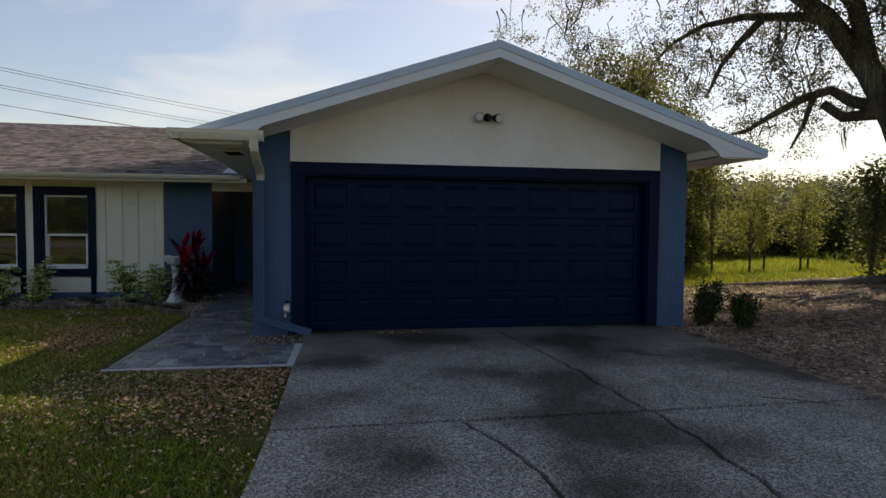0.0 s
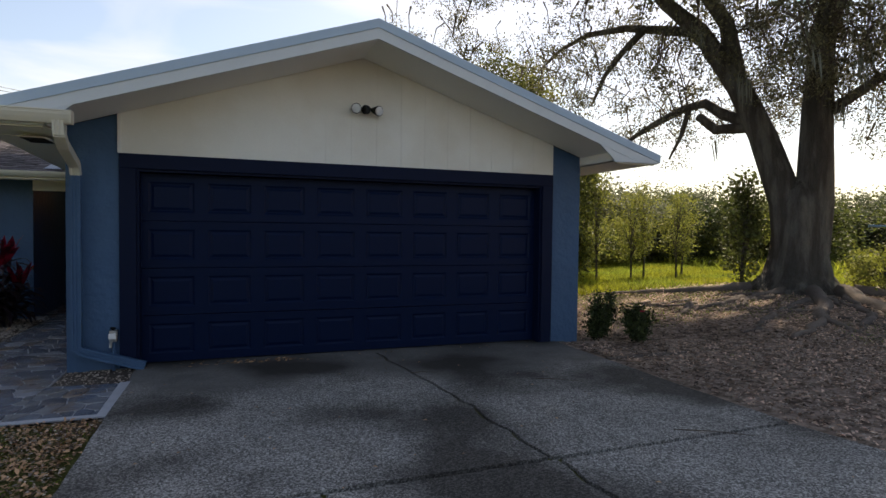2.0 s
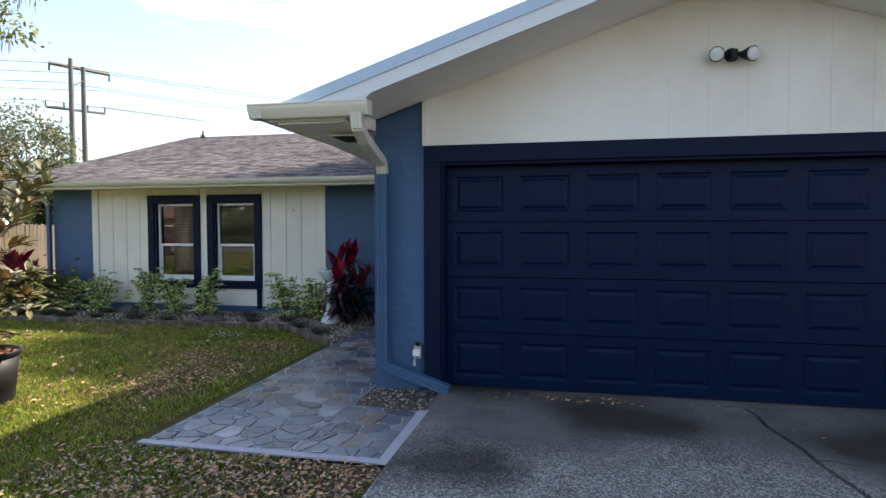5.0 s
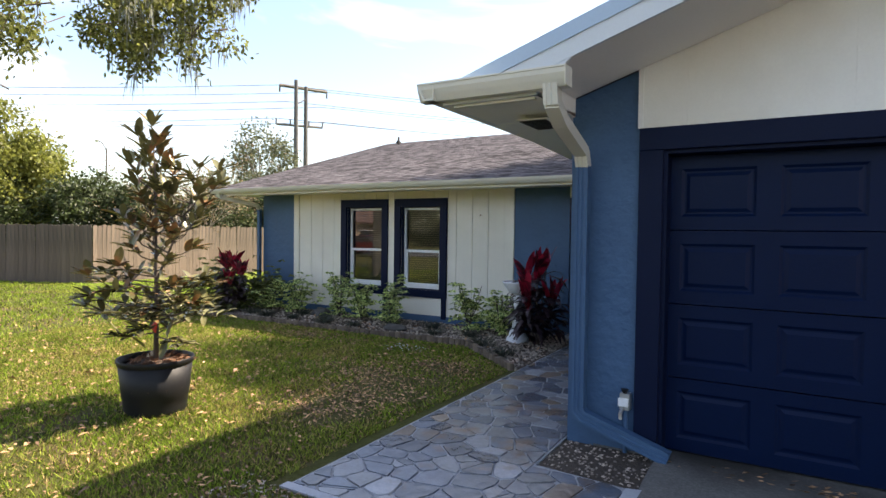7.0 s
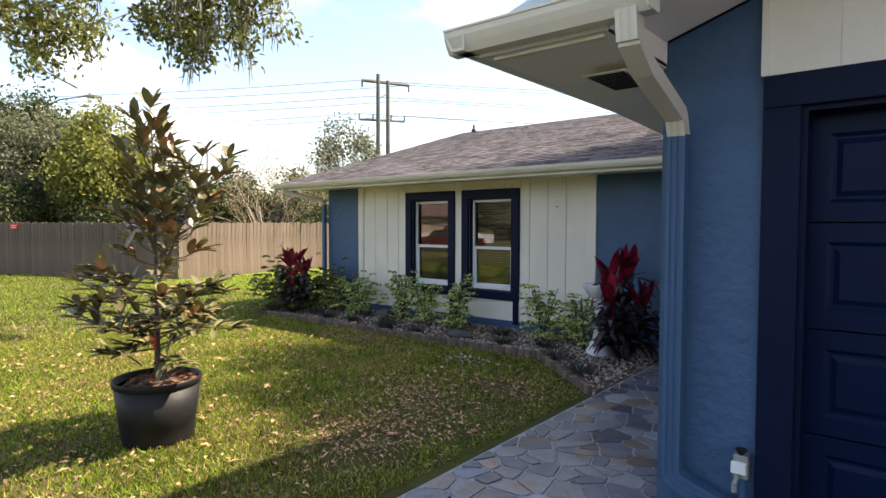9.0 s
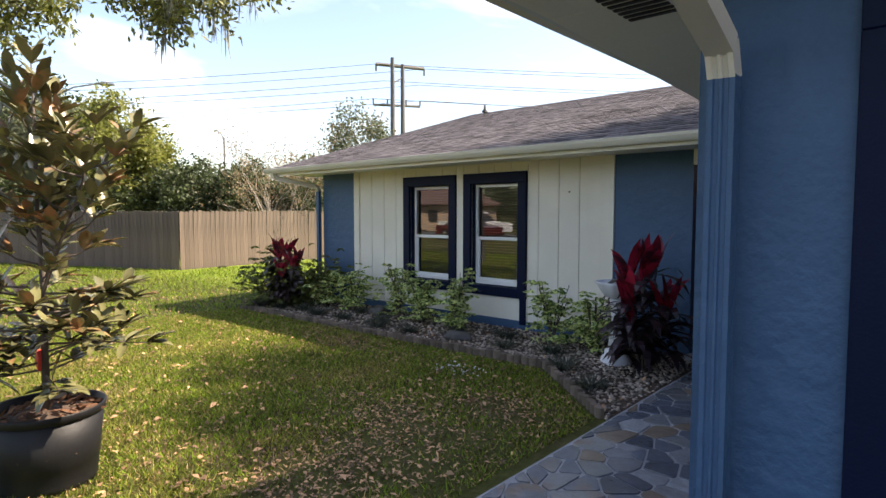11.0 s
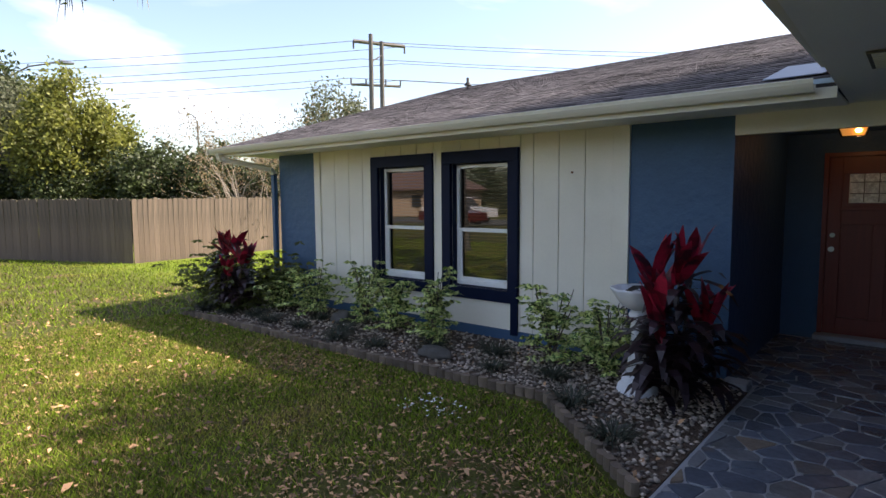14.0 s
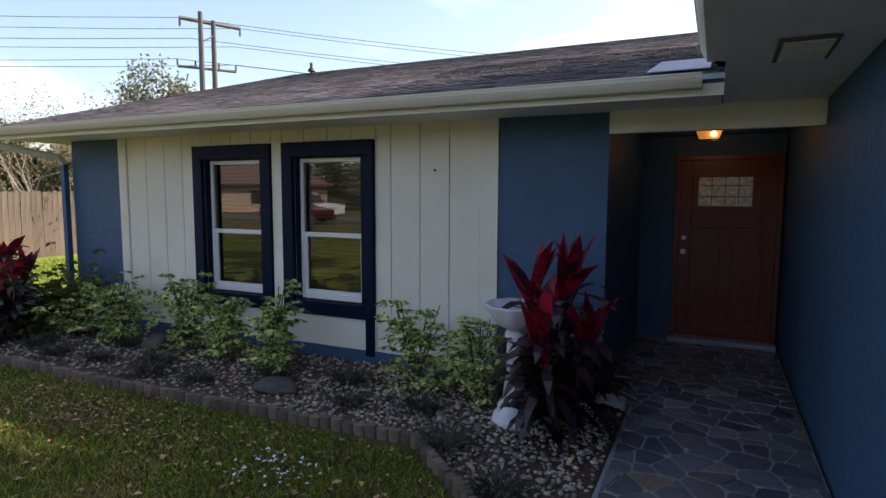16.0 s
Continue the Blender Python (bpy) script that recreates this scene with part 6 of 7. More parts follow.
for i, (x, y, h, w) in enumerate(((8.2, 17.4, 6.4, 1.4), (9.4, 17.8, 6.2, 1.3), (10.3, 17.2, 4.6, 1.0), (10.9, 18.8, 4.8, 1.2), (9.8, 20.5, 6.6, 1.9), (12.0, 22.5, 5.0, 1.5), (7.4, 20.5, 6.4, 1.7), (9.0, 16.6, 1.7, 0.9), (10.4, 18.0, 1.6, 1.1), (11.6, 19.5, 1.8, 1.2), (8.0, 16.4, 1.8, 0.9), (12.9, 21.5, 1.6, 1.3), (14.5, 23.0, 1.7, 1.5), (17.0, 24.0, 1.9, 1.6))):
    tree("young_tree", "leafy sunlit young tree in the thicket", (x, y, gz(x, y)), h * 1.12, w * 1.1, 1, m_leaf_light if i % 2 else m_leaf_mid, 220 + i, clumps=200, per=44, L=0.13, W=0.07, group="thicket", tr=0.05, low=0.08, spread=0.22)
base_trees = []
for k, (mt, L_) in enumerate(((m_leaf_mid, 0.34), (m_leaf_grey, 0.36), (m_leaf_dark, 0.34))):
    base_trees.append(tree("woodland_tree", "broad green tree in the far woods", (0, 0, -50), 8.0, 3.6, 3, mt, 300 + k, clumps=170, per=42, L=L_, W=0.2, group="far woods", tr=0.2, low=0.05, spread=0.6))
k = 0
first = [True, True, True]


def woods(x, y, s, which):
    m = Matrix.LocRotScale((x, y, gz(x, y) - 0.2), Euler((0, 0, k * 1.7)), (s * 1.15, s * 1.15, s))
    if first[which]:
        first[which] = False
        base_trees[which].matrix_basis = m
        return
    copy_thing(base_trees[which], m)


for i in range(34):
    a = radians(4 + 74 * i / 33)
    R = 52 + 9 * r_.uniform(-1, 1)
    woods(2 + math.sin(a) * R, 2 + math.cos(a) * R, r_.uniform(0.62, 0.9), int(r_.integers(0, 2)))
    k += 1
for i in range(12):
    a = radians(22 + 30 * i / 11)
    woods(math.sin(a) * 33, math.cos(a) * 33, r_.uniform(0.45, 0.6) + 0.25 * (i < 4), int(r_.integers(0, 3)))
    k += 1
for i in range(16):
    woods(-60 + i * 5.5, -36 + r_.uniform(-4, 4), r_.uniform(0.8, 1.2), int(r_.integers(0, 3)))
    k += 1

# trees beyond the fence
tree("broad_tree", "large dense dark green tree beyond the fence", (-37.0, 14.0, 0), 8.4, 3.9, 3, m_leaf_dark, 401, clumps=330, per=80, L=0.26, W=0.15, tr=0.3, low=0.12, spread=0.4)
tree("broad_tree", "greyish green tree beyond the fence", (-33.5, 14.6, 0), 7.0, 2.6, 3, m_leaf_grey, 402, clumps=230, per=70, L=0.2, W=0.12, tr=0.2, low=0.15, spread=0.34)
tree("broad_tree", "sunlit yellow green tree beyond the fence", (-29.3, 15.9, 0), 6.9, 2.1, 3, m_leaf_light, 403, clumps=260, per=80, L=0.2, W=0.12, tr=0.2, low=0.12, spread=0.3)
tree("slim_tree", "open grey green tree behind the house end", (-24.4, 26.0, 0), 7.4, 1.7, 3, m_leaf_grey, 404, clumps=170, per=34, L=0.2, W=0.10, tr=0.09, low=0.45, spread=0.26)
tree("broad_tree", "sparse brown leaved tree beyond the fence", (-45.0, 13.0, 0), 11.5, 4.0, 3, m_leaf_grey, 405, clumps=180, per=40, L=0.18, W=0.09, tr=0.25, low=0.3, spread=0.4)
hb = tree("hedge_bush", "dense dark green bush behind the fence", (-24.0, 19.2, 0), 3.9, 1.5, 1.5, m_leaf_dark, 410, clumps=170, per=80, L=0.17, W=0.10, group="fence bushes", tr=0.06, low=0.02, spread=0.26, cat_="shrub")
for i, (x, y, s) in enumerate(((-26.2, 17.8, 1.0), (-22.0, 21.5, 1.02), (-28.6, 15.6, 0.95), (-31.2, 12.6, 0.9), (-34.0, 11.6, 0.95), (-19.8, 23.6, 1.05), (-37.0, 10.0, 1.0), (-40.0, 9.0, 1.1), (-30.0, 17.8, 1.1), (-20.4, 20.2, 0.8))):
    copy_thing(hb, Matrix.LocRotScale((x, y, gz(x, y)), Euler((0, 0, i * 2.1)), (s * 1.1, s * 1.1, s)))

cm = thing("bare_tree", "many stemmed pale tree with dry sparse leaves", "tree", at=(-20.4, 18.6, 0))
m = M()
ends = []
r_ = np.random.default_rng(70)
for i in range(16):
    a = i * 0.55
    grow(m, r_, np.array([0.1 * math.cos(a), 0.1 * math.sin(a), 0.0]), np.array([math.cos(a) * 0.42, math.sin(a) * 0.42, 1.0]), 2.5, 0.055, 3, ends, 0.25, 3, -0.03)
part("branchwork", m, m_palebark, cm)
ec = np.array([e_[0] for e_ in ends])
soup("dry_leaves", leaf_quads(r_, np.repeat(ec, 4, axis=0) + r_.normal(size=(len(ec) * 4, 3)) * 0.12, 0.08, 0.045), 4, m_leaf_dry, cm, "sparse dry tan leaves")

# ---- poles, wires, street lamps ----
pole = thing("utility_pole", "weathered twin wooden utility pole with crossarms", "utility pole", at=(-25.05, 29.5, -0.2))
PO = np.array([-25.05, 29.5, -0.2])
for x, y, z in ((-25.06, 29.1, 10.6), (-25.0, 29.85, 10.35)):
    part("post", M().tube([tuple(np.array([x, y, 0]) - PO), tuple(np.array([x, y, z]) - PO)], [0.17, 0.11], 10), m_pole, pole)
arm_a, arm_b = np.array([-25.9, 28.6, 10.3]), np.array([-24.65, 31.3, 10.3])
low_a, low_b = np.array([-26.5, 28.9, 8.1]), np.array([-24.9, 31.2, 8.1])
part("crossarm", M().tube([tuple(arm_a - PO), tuple(arm_b - PO)], 0.10, 4), m_pole, pole)
part("crossarm", M().tube([tuple(low_a - PO), tuple(low_b - PO)], 0.07, 4), m_pole, pole)
ins = []
for p in (arm_a, (arm_a + arm_b) / 2, arm_b):
    ins.append(p + np.array([0, 0, -0.28]))
for p in (low_a, low_a * 0.7 + low_b * 0.3, low_a * 0.3 + low_b * 0.7, low_b):
    part("insulator", M().tube([tuple(p - PO + np.array([0, 0, 0.05])), tuple(p - PO + np.array([0, 0, 0.35]))], 0.045, 6), m_pole, pole)
for p in (arm_a, arm_b):
    part("insulator", M().tube([tuple(p - PO), tuple(p - PO + np.array([0, 0, -0.4]))], 0.05, 6), m_pole, pole)
part("brace", M().tube([tuple(np.array([-25.05, 29.2, 9.2]) - PO), tuple(np.array([-24.95, 29.8, 9.6]) - PO)], 0.04, 4), m_pole, pole)
wd = np.array([0.78, 0.62, 0])
for p in (arm_a, arm_b, arm_a + np.array([0.3, 0.3, -0.95]), arm_b + np.array([-0.2, -0.2, -0.95]), low_a + np.array([0, 0, 0.35]), low_b + np.array([0, 0, 0.35])):
    q = []
    for i in range(-12, 13):
        d = i * 6.0
        sag = 1.1 * ((d / 60.0 % 1.0) * (1 - d / 60.0 % 1.0)) * 4
        q.append(tuple(p + wd * d - np.array([0, 0, sag])))
    e = thing("power_line", "thin dark overhead power line hung from the utility pole", "power line", group="power lines", at=tuple(p))
    part("cable", M().tube([tuple(np.array(v_) - p) for v_ in q], 0.014, 4), m_wire, e)
for (x, y, z, hx, hy) in ((-41.2, 16.5, 9.5, 2.0, 2.2), (-53.0, 33.5, 9.6, -0.8, -0.4)):
    sl = thing("street_lamp", "tall grey street lamp with curved arm beyond the trees", "street lamp", group="street lamps", at=(x, y, 0))
    part("pole", M().tube([(0, 0, 0), (0, 0, z - 0.7)], [0.11, 0.07], 8), m_pole, sl)
    part("arm", M().tube([(0, 0, z - 0.9), (hx * 0.4, hy * 0.4, z - 0.25), (hx * 0.9, hy * 0.9, z)], 0.045, 6), m_pole, sl)
    part("head", M().tube([(hx * 0.85, hy * 0.85, z), (hx * 1.0, hy * 1.0, z), (hx * 1.2, hy * 1.2, z - 0.05)], [0.06, 0.16, 0.07], 8), m_metal, sl)

# neighbour's roof beyond the fence, and what stands across the street
def house(nm, label, x0, x1, y0, y1, wall_h, roof_h_, wmat, rmat):
    e = thing(nm, label, "house", at=((x0 + x1) / 2, (y0 + y1) / 2, -0.05))
    cx, cy = (x0 + x1) / 2, (y0 + y1) / 2
    hx, hy = (x1 - x0) / 2, (y1 - y0) / 2
    part("wall", M().box(-hx, hx, -hy, hy, 0, wall_h), wmat, e)
    part("roof", M().add([(-hx - 0.5, -hy - 0.5, wall_h), (hx + 0.5, -hy - 0.5, wall_h), (hx + 0.5, hy + 0.5, wall_h), (-hx - 0.5, hy + 0.5, wall_h), (-hx + 1.5, 0, wall_h + roof_h_), (hx - 1.5, 0, wall_h + roof_h_), (-hx - 0.5, -hy - 0.5, wall_h - 0.15), (hx + 0.5, -hy - 0.5, wall_h - 0.15), (hx + 0.5, hy + 0.5, wall_h - 0.15), (-hx - 0.5, hy + 0.5, wall_h - 0.15)],
                         [(0, 1, 5, 4), (2, 3, 4, 5), (1, 2, 5), (3, 0, 4), (6, 7, 1, 0), (7, 8, 2, 1), (8, 9, 3, 2), (9, 6, 0, 3), (9, 8, 7, 6)]), rmat, e)
    for i in range(3):
        xx = -hx + 2 + i * (x1 - x0 - 4) / 2
        part("window", M().box(xx - 0.6, xx + 0.6, hy + 0.003, hy + 0.05, 0.9, 2.1), m_dark, e)
    return e


house("neighbour_shed", "low building with a red brown roof beyond the fence", -41.5, -35.0, 9.5, 12.8, 1.85, 0.75, m_tan, m_redroof)
house("neighbour_house", "tan house with red brown roof across the street", -57, -38, -32, -24, 2.7, 1.9, m_tan, m_redroof)
structure("road", M().prism([(-120, -20.5), (120, -20.5), (120, -13.5), (-120, -13.5)], "z", -0.2, -0.015), m_asphalt, "asphalt street in front of the lot")


def car(nm, label, x, y, mt, body, cabin, L, W, h):
    e = thing(nm, label, "car", at=(x, y, -0.015))
    for sx in (-L * 0.31, L * 0.31):
        for sy in (-W / 2 + 0.1, W / 2 - 0.1):
            wh = part("wheel", M().tube([(sx, sy - 0.1, 0.34), (sx, sy + 0.1, 0.34)], 0.34, 16), m_tyre, e)
            part("rim", M().tube([(sx, sy - 0.11, 0.34), (sx, sy + 0.11, 0.34)], 0.2, 12), m_metal, wh)
    part("body", M().prism(body, "y", -W / 2, W / 2), mt, e)
    part("cabin_glass", M().prism(cabin, "y", -W / 2 + 0.1, W / 2 - 0.1), m_dark, e)
    xs = [p[0] for p in cabin]
    zt = max(p[1] for p in cabin)
    part("roof", M().prism([(cabin[1][0] - 0.05, zt), (cabin[2][0] + 0.05, zt), (cabin[2][0] - 0.05, zt + 0.06), (cabin[1][0] + 0.05, zt + 0.06)], "y", -W / 2 + 0.08, W / 2 - 0.08), mt, e)
    return e


car("pickup_truck", "white pickup truck parked across the street", -27.5, -15.0, m_carwhite, [(-2.8, 0.4), (2.8, 0.4), (2.8, 1.0), (0.95, 1.15), (-2.8, 1.12)], [(-0.75, 1.12), (-0.45, 1.75), (0.6, 1.75), (1.25, 1.12)], 5.6, 1.9, 1.8)
car("red_car", "dark red car parked in front of the truck", -25.2, -11.5, m_carred, [(-2.2, 0.3), (2.2, 0.3), (2.2, 0.8), (1.2, 0.95), (-2.2, 0.9)], [(-1.5, 0.93), (-0.9, 1.35), (0.4, 1.35), (1.1, 0.93)], 4.5, 1.75, 1.4)

# ---- grass, leaves and litter ----
rng = np.random.default_rng(81)


def gza(x, y):
    return np.array([gz(a, b) for a, b in zip(x, y)])


def on_lawn(x, y):
    ok = (x > -32.0) & (x < -0.52) & ((x > -17.5) | (y < 13.3 + (x + 17.86) * 0.429))
    walk_ = (x > -2.42) & (y > 6.27)
    bed = (y > 10.7) & (x > -9.5)
    bed |= (x > -3.5) & (y > 10.75 - (x + 3.52) * 0.885)
    house_ = (y > 12.0) & (x > -9.2)
    return ok & ~walk_ & ~bed & ~house_


def blades(name, n, x0, x1, y0, y1, h, w, material, label, mask, dens=None):
    x, y = rng.uniform(x0, x1, n), rng.uniform(y0, y1, n)
    k = mask(x, y)
    if dens is not None:
        k &= rng.uniform(size=n) < dens(x, y)
    x, y = x[k], y[k]
    gzz = np.interp(0, [0], [0]) + gza(x, y)
    m = len(x)
    a = rng.uniform(0, 6.28, m)
    lean = rng.uniform(0.1, 1.5, m)
    b = rng.uniform(0, 6.28, m)
    hh = h * rng.uniform(0.45, 1.25, m)
    p = np.stack([x, y, gzz], -1)
    s = np.stack([np.cos(a), np.sin(a), np.zeros(m)], -1) * (w / 2)
    tip = p + np.stack([np.cos(b) * lean * hh, np.sin(b) * lean * hh, hh], -1)
    return tagged(soup(name, np.stack([p - s, p + s, tip], 1), 3, material), label, "grass", kind="stuff")


def worn(x, y):
    """Spots of the lawn that are worn down to soil and dead leaves."""
    w = np.zeros(len(x))
    for cx, cy, rx, ry in ((-5.9, 10.25, 0.9, 0.28), (-3.1, 8.2, 0.45, 0.5), (-3.6, 8.75, 0.5, 0.35), (-3.15, 9.6, 0.55, 0.35), (-3.2, 7.55, 0.4, 0.35)):
        w += 0.9 * np.exp(-((x - cx) / rx) ** 2 - ((y - cy) / ry) ** 2)
    return w


def patchy(x, y):
    v = np.array([noise.noise(Vector((a * 0.8, b * 0.8, 3.0))) + 0.5 * noise.noise(Vector((a * 2.6, b * 2.6, 7.0))) for a, b in zip(x, y)])
    near_drive = np.clip((x + 1.9) / 1.2, 0, 1) * (y < 6.4) * np.clip((y - 4.0) / 1.4, 0.08, 1)
    fence_ = np.clip((-3.0 - x) / 2.0, 0, 0.35)
    v = v - worn(x, y)
    return np.clip(0.98 + v * 1.2 - near_drive * 1.1 + fence_ - 0.35 * np.exp(-((x + 3.2) / 1.2) ** 2 - ((y - 8.7) / 1.5) ** 2), 0.06, 1)


blades("straw_grass", 110000, -9.5, -0.5, 3.0, 12.3, 0.034, 0.008, m_straw, "dry tan blades scattered through the lawn", on_lawn, lambda x, y: np.clip(patchy(x, y) + 0.15, 0, 1))
blades("lawn_grass", 290000, -9.5, -0.5, 3.0, 12.3, 0.038, 0.010, m_grass, "patchy short green lawn grass with thin spots", on_lawn, patchy)
blades("lawn_grass", 90000, -30.0, -9.5, 0.0, 18.0, 0.07, 0.02, m_grass, "short sunlit green lawn grass toward the fence", on_lawn, lambda x, y: np.full(len(x), 0.95))
blades("lawn_grass", 55000, -7, -0.5, -1.0, 4.4, 0.05, 0.009, m_grass, "short green lawn grass beside the drive", on_lawn, patchy)


def east(x, y):
    return (x > 4.7) & ((x - 12.4) ** 2 + (y - 10.5) ** 2 > 1.4) & ~((x < 5.1) & (y > 7.9))


def eastd(x, y):
    v = np.array([noise.noise(Vector((a * 0.6, b * 0.6, 13.0))) for a, b in zip(x, y)])
    return np.clip((y - 8.5) / 5.0, 0, 1) * 0.9 + np.clip(v, 0, 1) * 0.9


blades("thin_grass", 60000, 5, 16, 6.5, 15, 0.05, 0.009, m_grass, "thin grass showing through leaf litter under the oak", east, eastd)
blades("meadow_grass", 110000, 5, 26, 12.7, 34, 0.16, 0.03, m_meadow, "bright green grass at the meadow edge", east)
blades("meadow_grass", 50000, 20, 60, 16, 60, 0.5, 0.11, m_meadow, "tall bright yellow green meadow grass", lambda x, y: x > 0)


def litter(name, n, x0, x1, y0, y1, L, W, label, mask, dens=None, material=None):
    x, y = rng.uniform(x0, x1, n), rng.uniform(y0, y1, n)
    k = mask(x, y)
    if dens is not None:
        k &= rng.uniform(size=n) < dens(x, y)
    x, y = x[k], y[k]
    p = np.stack([x, y, gza(x, y) + rng.uniform(0.008, 0.03, len(x))], -1)
    d = rng.normal(size=(len(x), 3)) * np.array([1, 1, 0.22])
    d = unit(d)
    s = unit(np.cross(d, np.array([0, 0, 1.0]) + rng.normal(size=(len(x), 3)) * 0.35))
    l_ = L * rng.uniform(0.5, 1.3, (len(x), 1))
    w_ = W * rng.uniform(0.6, 1.2, (len(x), 1))
    up = np.array([0, 0, 1.0]) * w_ * 0.25
    mid = p + d * l_ / 2
    q = np.stack([p, mid + s * w_ / 2 + up, p + d * l_, mid - s * w_ / 2 + up], 1)
    return tagged(soup(name, q, 4, material or m_dead), label, "leaves", kind="stuff")


litter("fallen_leaves", 34000, -12, -0.5, 2.5, 12.2, 0.042, 0.02, "brown fallen leaves scattered on the lawn", on_lawn, lambda x, y: np.clip(0.34 + 0.8 * np.clip((x + 2.4) / 1.5, 0, 1) * (y < 6.5) * np.clip((y - 4.0) / 1.4, 0.05, 1), 0, 1))
litter("fallen_leaves", 17000, -7.2, -2.4, 7.0, 10.7, 0.04, 0.018, "brown crushed leaves on the worn spots of the lawn", on_lawn, lambda x, y: np.clip(worn(x, y), 0, 1))
litter("pale_chips", 60, -4.35, -3.75, 9.95, 10.35, 0.035, 0.025, "small patch of white chips on the lawn", on_lawn, None, m_birdbath)
litter("fallen_leaves", 900, -9, -2.5, 3.5, 10.7, 0.07, 0.036, "large tan fallen leaves on the lawn", on_lawn)
litter("leaf_litter", 52000, 4.66, 16, 1.5, 15, 0.055, 0.028, "thick brown leaf litter under the oak", east, lambda x, y: np.clip(1.15 - np.clip((y - 10.5) / 5, 0, 0.85), 0, 1), m_deadred)
litter("fallen_leaves", 12000, -3.2, -0.5, 0.5, 6.3, 0.048, 0.026, "thick brown fallen leaves between lawn and drive", on_lawn, lambda x, y: np.clip((x + 2.9) / 1.6, 0, 1) * np.clip((y - 4.0) / 1.4, 0.12, 1))
litter("pale_chips", 2600, -2.6, -0.5, 4.4, 6.3, 0.03, 0.018, "pale stone chips in the soil before the walk", on_lawn, lambda x, y: np.clip((y - 4.2) / 1.5, 0, 1), m_pebble)
litter("pale_litter", 7000, 4.66, 9, 1.5, 7.5, 0.04, 0.02, "pale chips and dry leaves beside the drive", east, None, m_pebble)
litter("bed_leaves", 700, -9.4, -2.4, 9.9, 12.2, 0.06, 0.03, "dry brown leaves in the pebble bed", lambda x, y: np.array([in_bed(a, b) for a, b in zip(x, y)]))
# twigs and leaves lying on the concrete
n = 120
x, y = rng.uniform(-0.4, 4.5, n), 8.0 - rng.uniform(0, 1, n) ** 2.2 * 6.5
p = np.stack([x, y, np.full(n, DRIVE_Z + 0.004)], -1)
a = rng.uniform(0, 6.28, n)
d = np.stack([np.cos(a), np.sin(a), np.zeros(n)], -1)
s = np.stack([-np.sin(a), np.cos(a), np.zeros(n)], -1)
L = rng.uniform(0.015, 0.045, (n, 1))
q = np.stack([p, p + d * L / 2 + s * L * 0.25 + np.array([0, 0, 0.006]), p + d * L, p + d * L / 2 - s * L * 0.25 + np.array([0, 0, 0.006])], 1)
tagged(soup("drive_leaves", q, 4, m_dead), "few small dry leaves scattered on the drive", "leaves", kind="stuff")
n = 90
x, y = rng.normal(0.55, 0.3, n), rng.uniform(7.86, 8.04, n) + 0.0
p = np.stack([x, y, np.full(n, DRIVE_Z + 0.004)], -1)
q = leaf_quads(rng, p, 0.05, 0.02, along=np.tile([1.0, 0.2, 0.0], (n, 1)), spread=0.5)
q[..., 2] = np.clip(q[..., 2], DRIVE_Z + 0.002, DRIVE_Z + 0.02)
tagged(soup("door_leaves", q, 4, m_dead), "small drift of brown leaves against the garage door", "leaves", kind="stuff")
for i, (xa, ya, xb, yb) in enumerate(((3.35, 6.3, 3.75, 6.05), (3.6, 4.62, 4.1, 4.3), (2.2, 6.9, 2.45, 6.85))):
    e = thing("twig", "thin fallen brown twig lying on the drive", "twig", group="drive twigs", at=(xa, ya, DRIVE_Z + 0.004))
    part("stick", M().tube([(0, 0, 0), ((xb - xa) / 2, (yb - ya) / 2 + 0.02, 0.004), (xb - xa, yb - ya, 0)], [0.005, 0.004, 0.002], 5), m_twig, e)

# ---- pieces: flagstones and roof shingles ----
def clip(poly, nx_, ny2, c):
    out = []
    for i in range(len(poly)):
        p, q_ = poly[i - 1], poly[i]
        dp, dq = p[0] * nx_ + p[1] * ny2 - c, q_[0] * nx_ + q_[1] * ny2 - c
        if (dp <= 0) != (dq <= 0):
            t = dp / (dp - dq)
            out.append((p[0] + (q_[0] - p[0]) * t, p[1] + (q_[1] - p[1]) * t))
        if dq <= 0:
            out.append(q_)
    return out


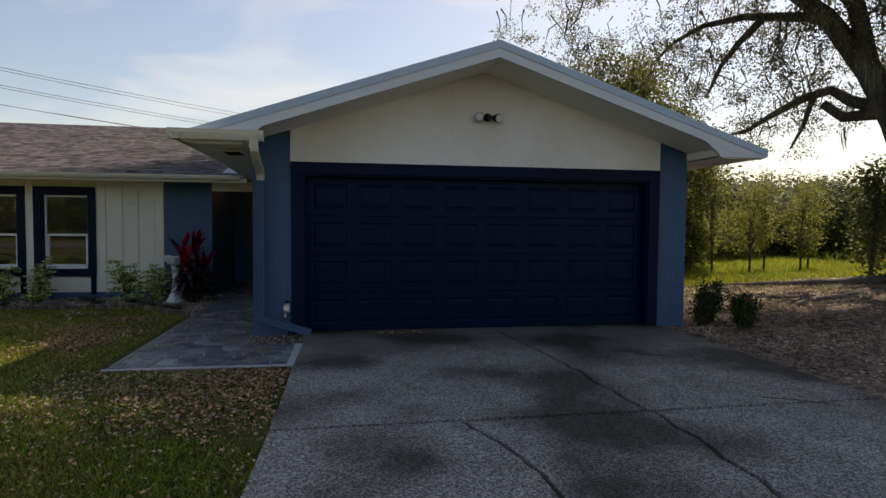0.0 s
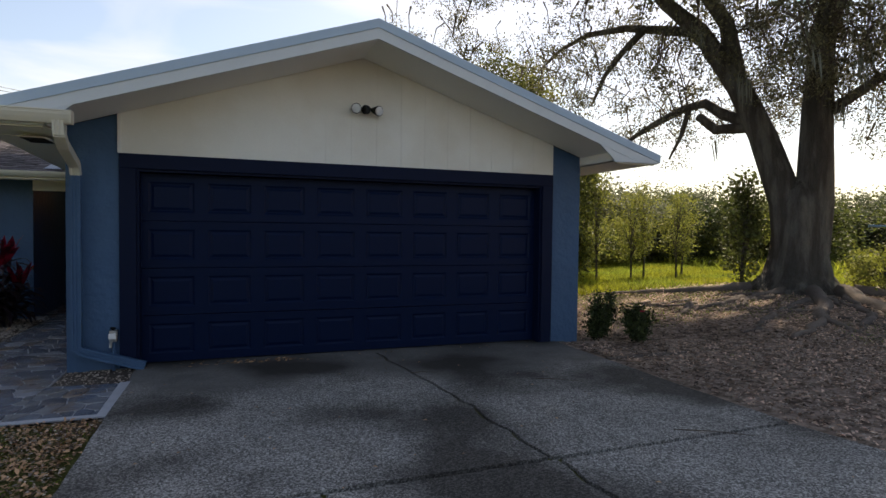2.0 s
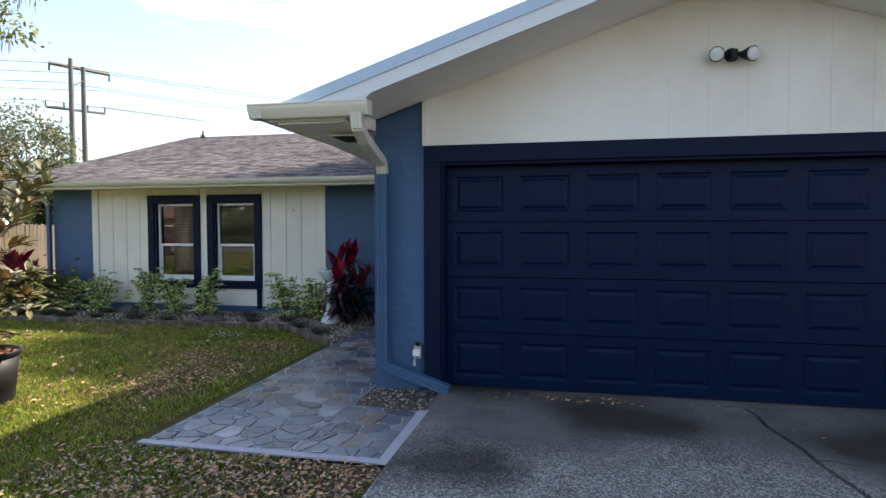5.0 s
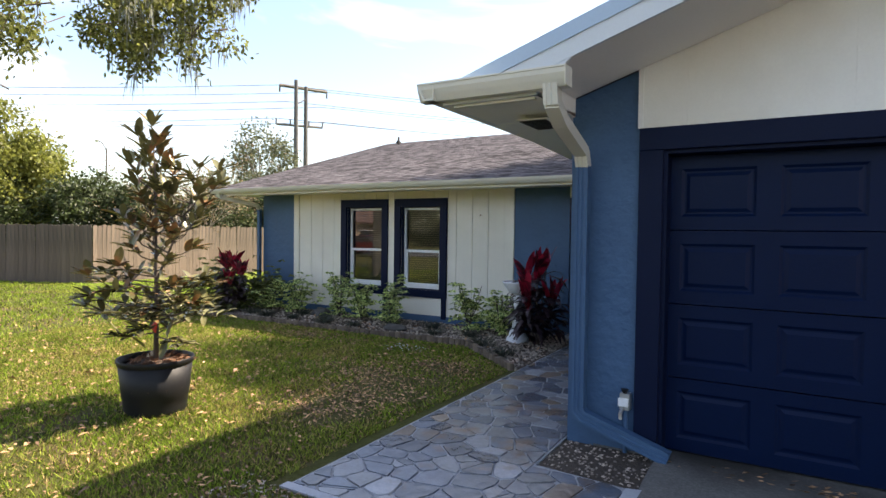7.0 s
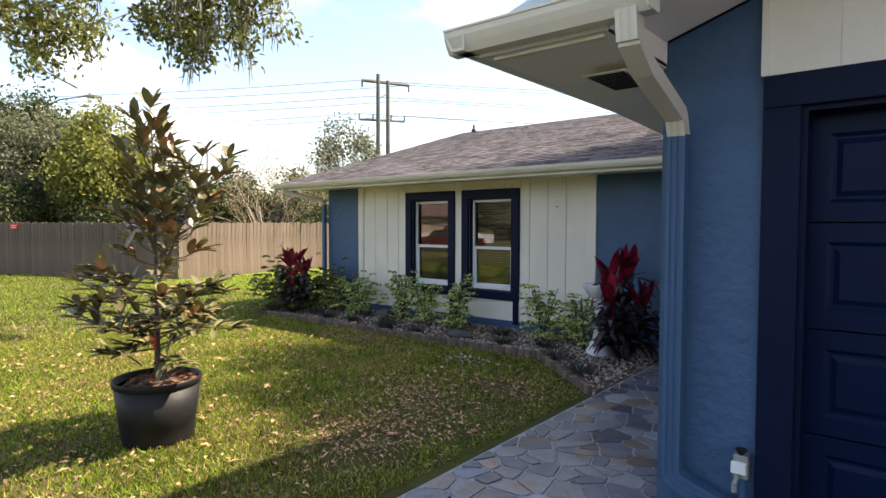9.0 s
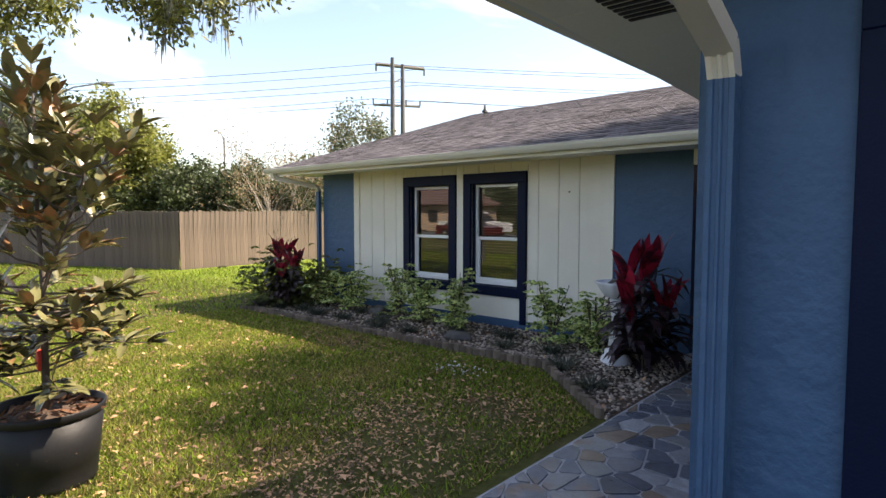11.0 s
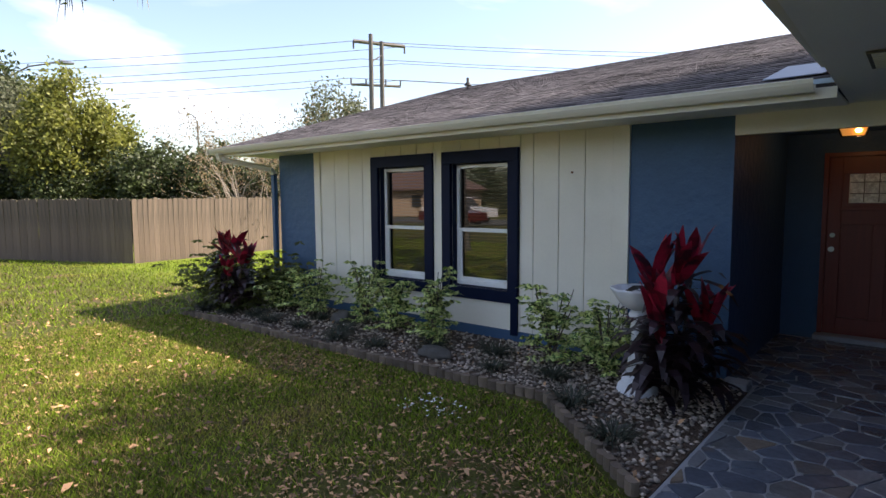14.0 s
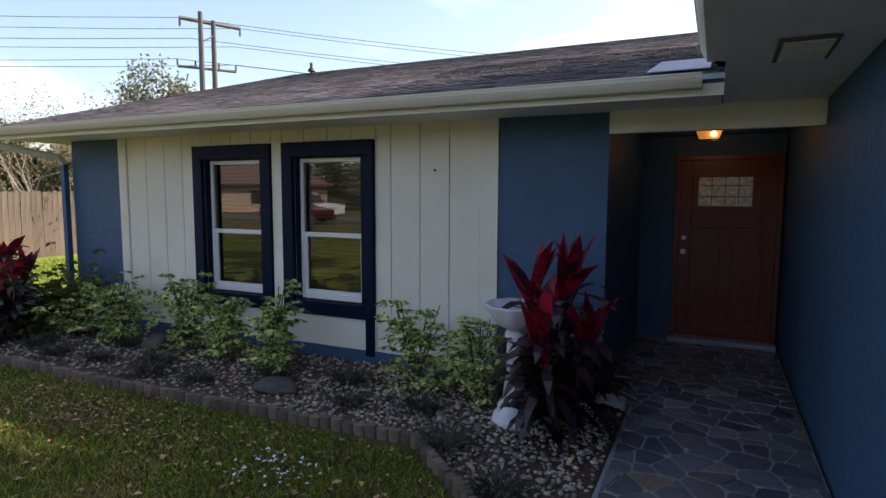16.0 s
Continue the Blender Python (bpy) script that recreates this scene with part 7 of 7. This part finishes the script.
rng = np.random.default_rng(91)
rects = [(-2.305, -1.175, 6.375, 14.33), (-1.175, -0.565, 6.375, 7.40), (-2.555, -2.305, 12.2, 14.33)]
seeds = []
step = 0.19
yy = 6.2
row = 0
while yy < 14.5:
    xx = -2.7 + (row % 2) * step / 2
    while xx < -0.4:
        seeds.append((xx + rng.uniform(-0.12, 0.12), yy + rng.uniform(-0.11, 0.11)))
        xx += step
    yy += step * 0.86
    row += 1
names = list(m_slate.values())
probs = [0.36, 0.28, 0.16, 0.07, 0.13]
for i, (sx, sy) in enumerate(seeds):
    for x0, x1, y0, y1 in rects:
        if not (x0 - 0.25 < sx < x1 + 0.25 and y0 - 0.25 < sy < y1 + 0.25):
            continue
        poly = [(x0, y0), (x1, y0), (x1, y1), (x0, y1)]
        for tx, ty in seeds:
            dx, dy = tx - sx, ty - sy
            d2 = dx * dx + dy * dy
            if 0 < d2 < 0.36:
                c = (tx * tx + ty * ty - sx * sx - sy * sy) / 2 - 0.0055 * math.sqrt(d2)
                poly = clip(poly, dx, dy, c)
                if len(poly) < 3:
                    break
        if len(poly) < 3:
            continue
        area = abs(sum(poly[k - 1][0] * poly[k][1] - poly[k][0] * poly[k - 1][1] for k in range(len(poly)))) / 2
        if area < 0.002:
            continue
        # cut each corner a little
        rp = []
        for k in range(len(poly)):
            a_, b_, c_ = poly[k - 1], poly[k], poly[(k + 1) % len(poly)]
            t = 0.13
            rp.append((b_[0] + (a_[0] - b_[0]) * t, b_[1] + (a_[1] - b_[1]) * t))
            rp.append((b_[0] + (c_[0] - b_[0]) * t, b_[1] + (c_[1] - b_[1]) * t))
        zt = WALK_Z + rng.uniform(-0.002, 0.004)
        cxm, cym = sum(p_[0] for p_ in rp) / len(rp), sum(p_[1] for p_ in rp) / len(rp)
        kk = len(rp)
        m = M()
        vv = [(px_, py_, WALK_Z - 0.012) for px_, py_ in rp] + [(px_ + (cxm - px_) * 0.04, py_ + (cym - py_) * 0.04, zt) for px_, py_ in rp]
        m.add(vv, [tuple(range(kk, 2 * kk))] + [(j, (j + 1) % kk, kk + (j + 1) % kk, kk + j) for j in range(kk)])
        part("flagstone", m, names[rng.choice(5, p=probs)], walk_base)

# shingles: the lowest courses by the porch as pieces, the rest joined
sl_ang = math.atan(HSL)
cosr = math.cos(sl_ang)
course = 0.145
tabm = []
for wv in (0.18, 0.12, 0.24):
    tabm.append(M().add([(0, 0, 0.012), (wv - 0.006, 0, 0.012), (wv - 0.006, 0.17, 0.003), (0, 0.17, 0.003), (0, 0, -0.004), (wv - 0.006, 0, -0.004)], [(0, 1, 2, 3), (4, 5, 1, 0), (0, 3, 4), (1, 5, 2)]).mesh("shingle", m_shingle1))
rest = []
n_piece = 0
s_ = 0.0
slope_len = (RHY - E0) / cosr
ci = 0
while s_ < slope_len - 0.05:
    x = -9.62 + rng.uniform(-0.2, 0)
    y = E0 - 0.02 + s_ * cosr
    z = EZ + (y - E0) * HSL + 0.006
    while x < 0.4:
        kx = rng.integers(3)
        wv = (0.18, 0.12, 0.24)[kx]
        if n_piece < 300 and -4.6 < x < -1.9 and s_ < 2.9:
            o = part("shingle", tabm[kx], None, roof_h)
            o.location, o.rotation_euler = (x, y, z + rng.uniform(0, 0.002)), (sl_ang, 0, 0)
            n_piece += 1
        else:
            x1 = x + wv - 0.006
            dz = rng.uniform(0, 0.003)
            x0c = max(x, -9.64)
            rest.append([(x0c, y, z + 0.008 + dz), (x1, y, z + 0.008 + dz), (x1, y + 0.17 * cosr, z + 0.17 * math.sin(sl_ang) + 0.003), (x0c, y + 0.17 * cosr, z + 0.17 * math.sin(sl_ang) + 0.003)])
            rest.append([(x0c, y, z - 0.004), (x1, y, z - 0.004), (x1, y, z + 0.008 + dz), (x0c, y, z + 0.008 + dz)])
        x += wv
    s_ += course
    ci += 1
o = soup("shingle_rows", np.array(rest), 4, m_shingle, roof_h)
o["kind"] = "stuff"
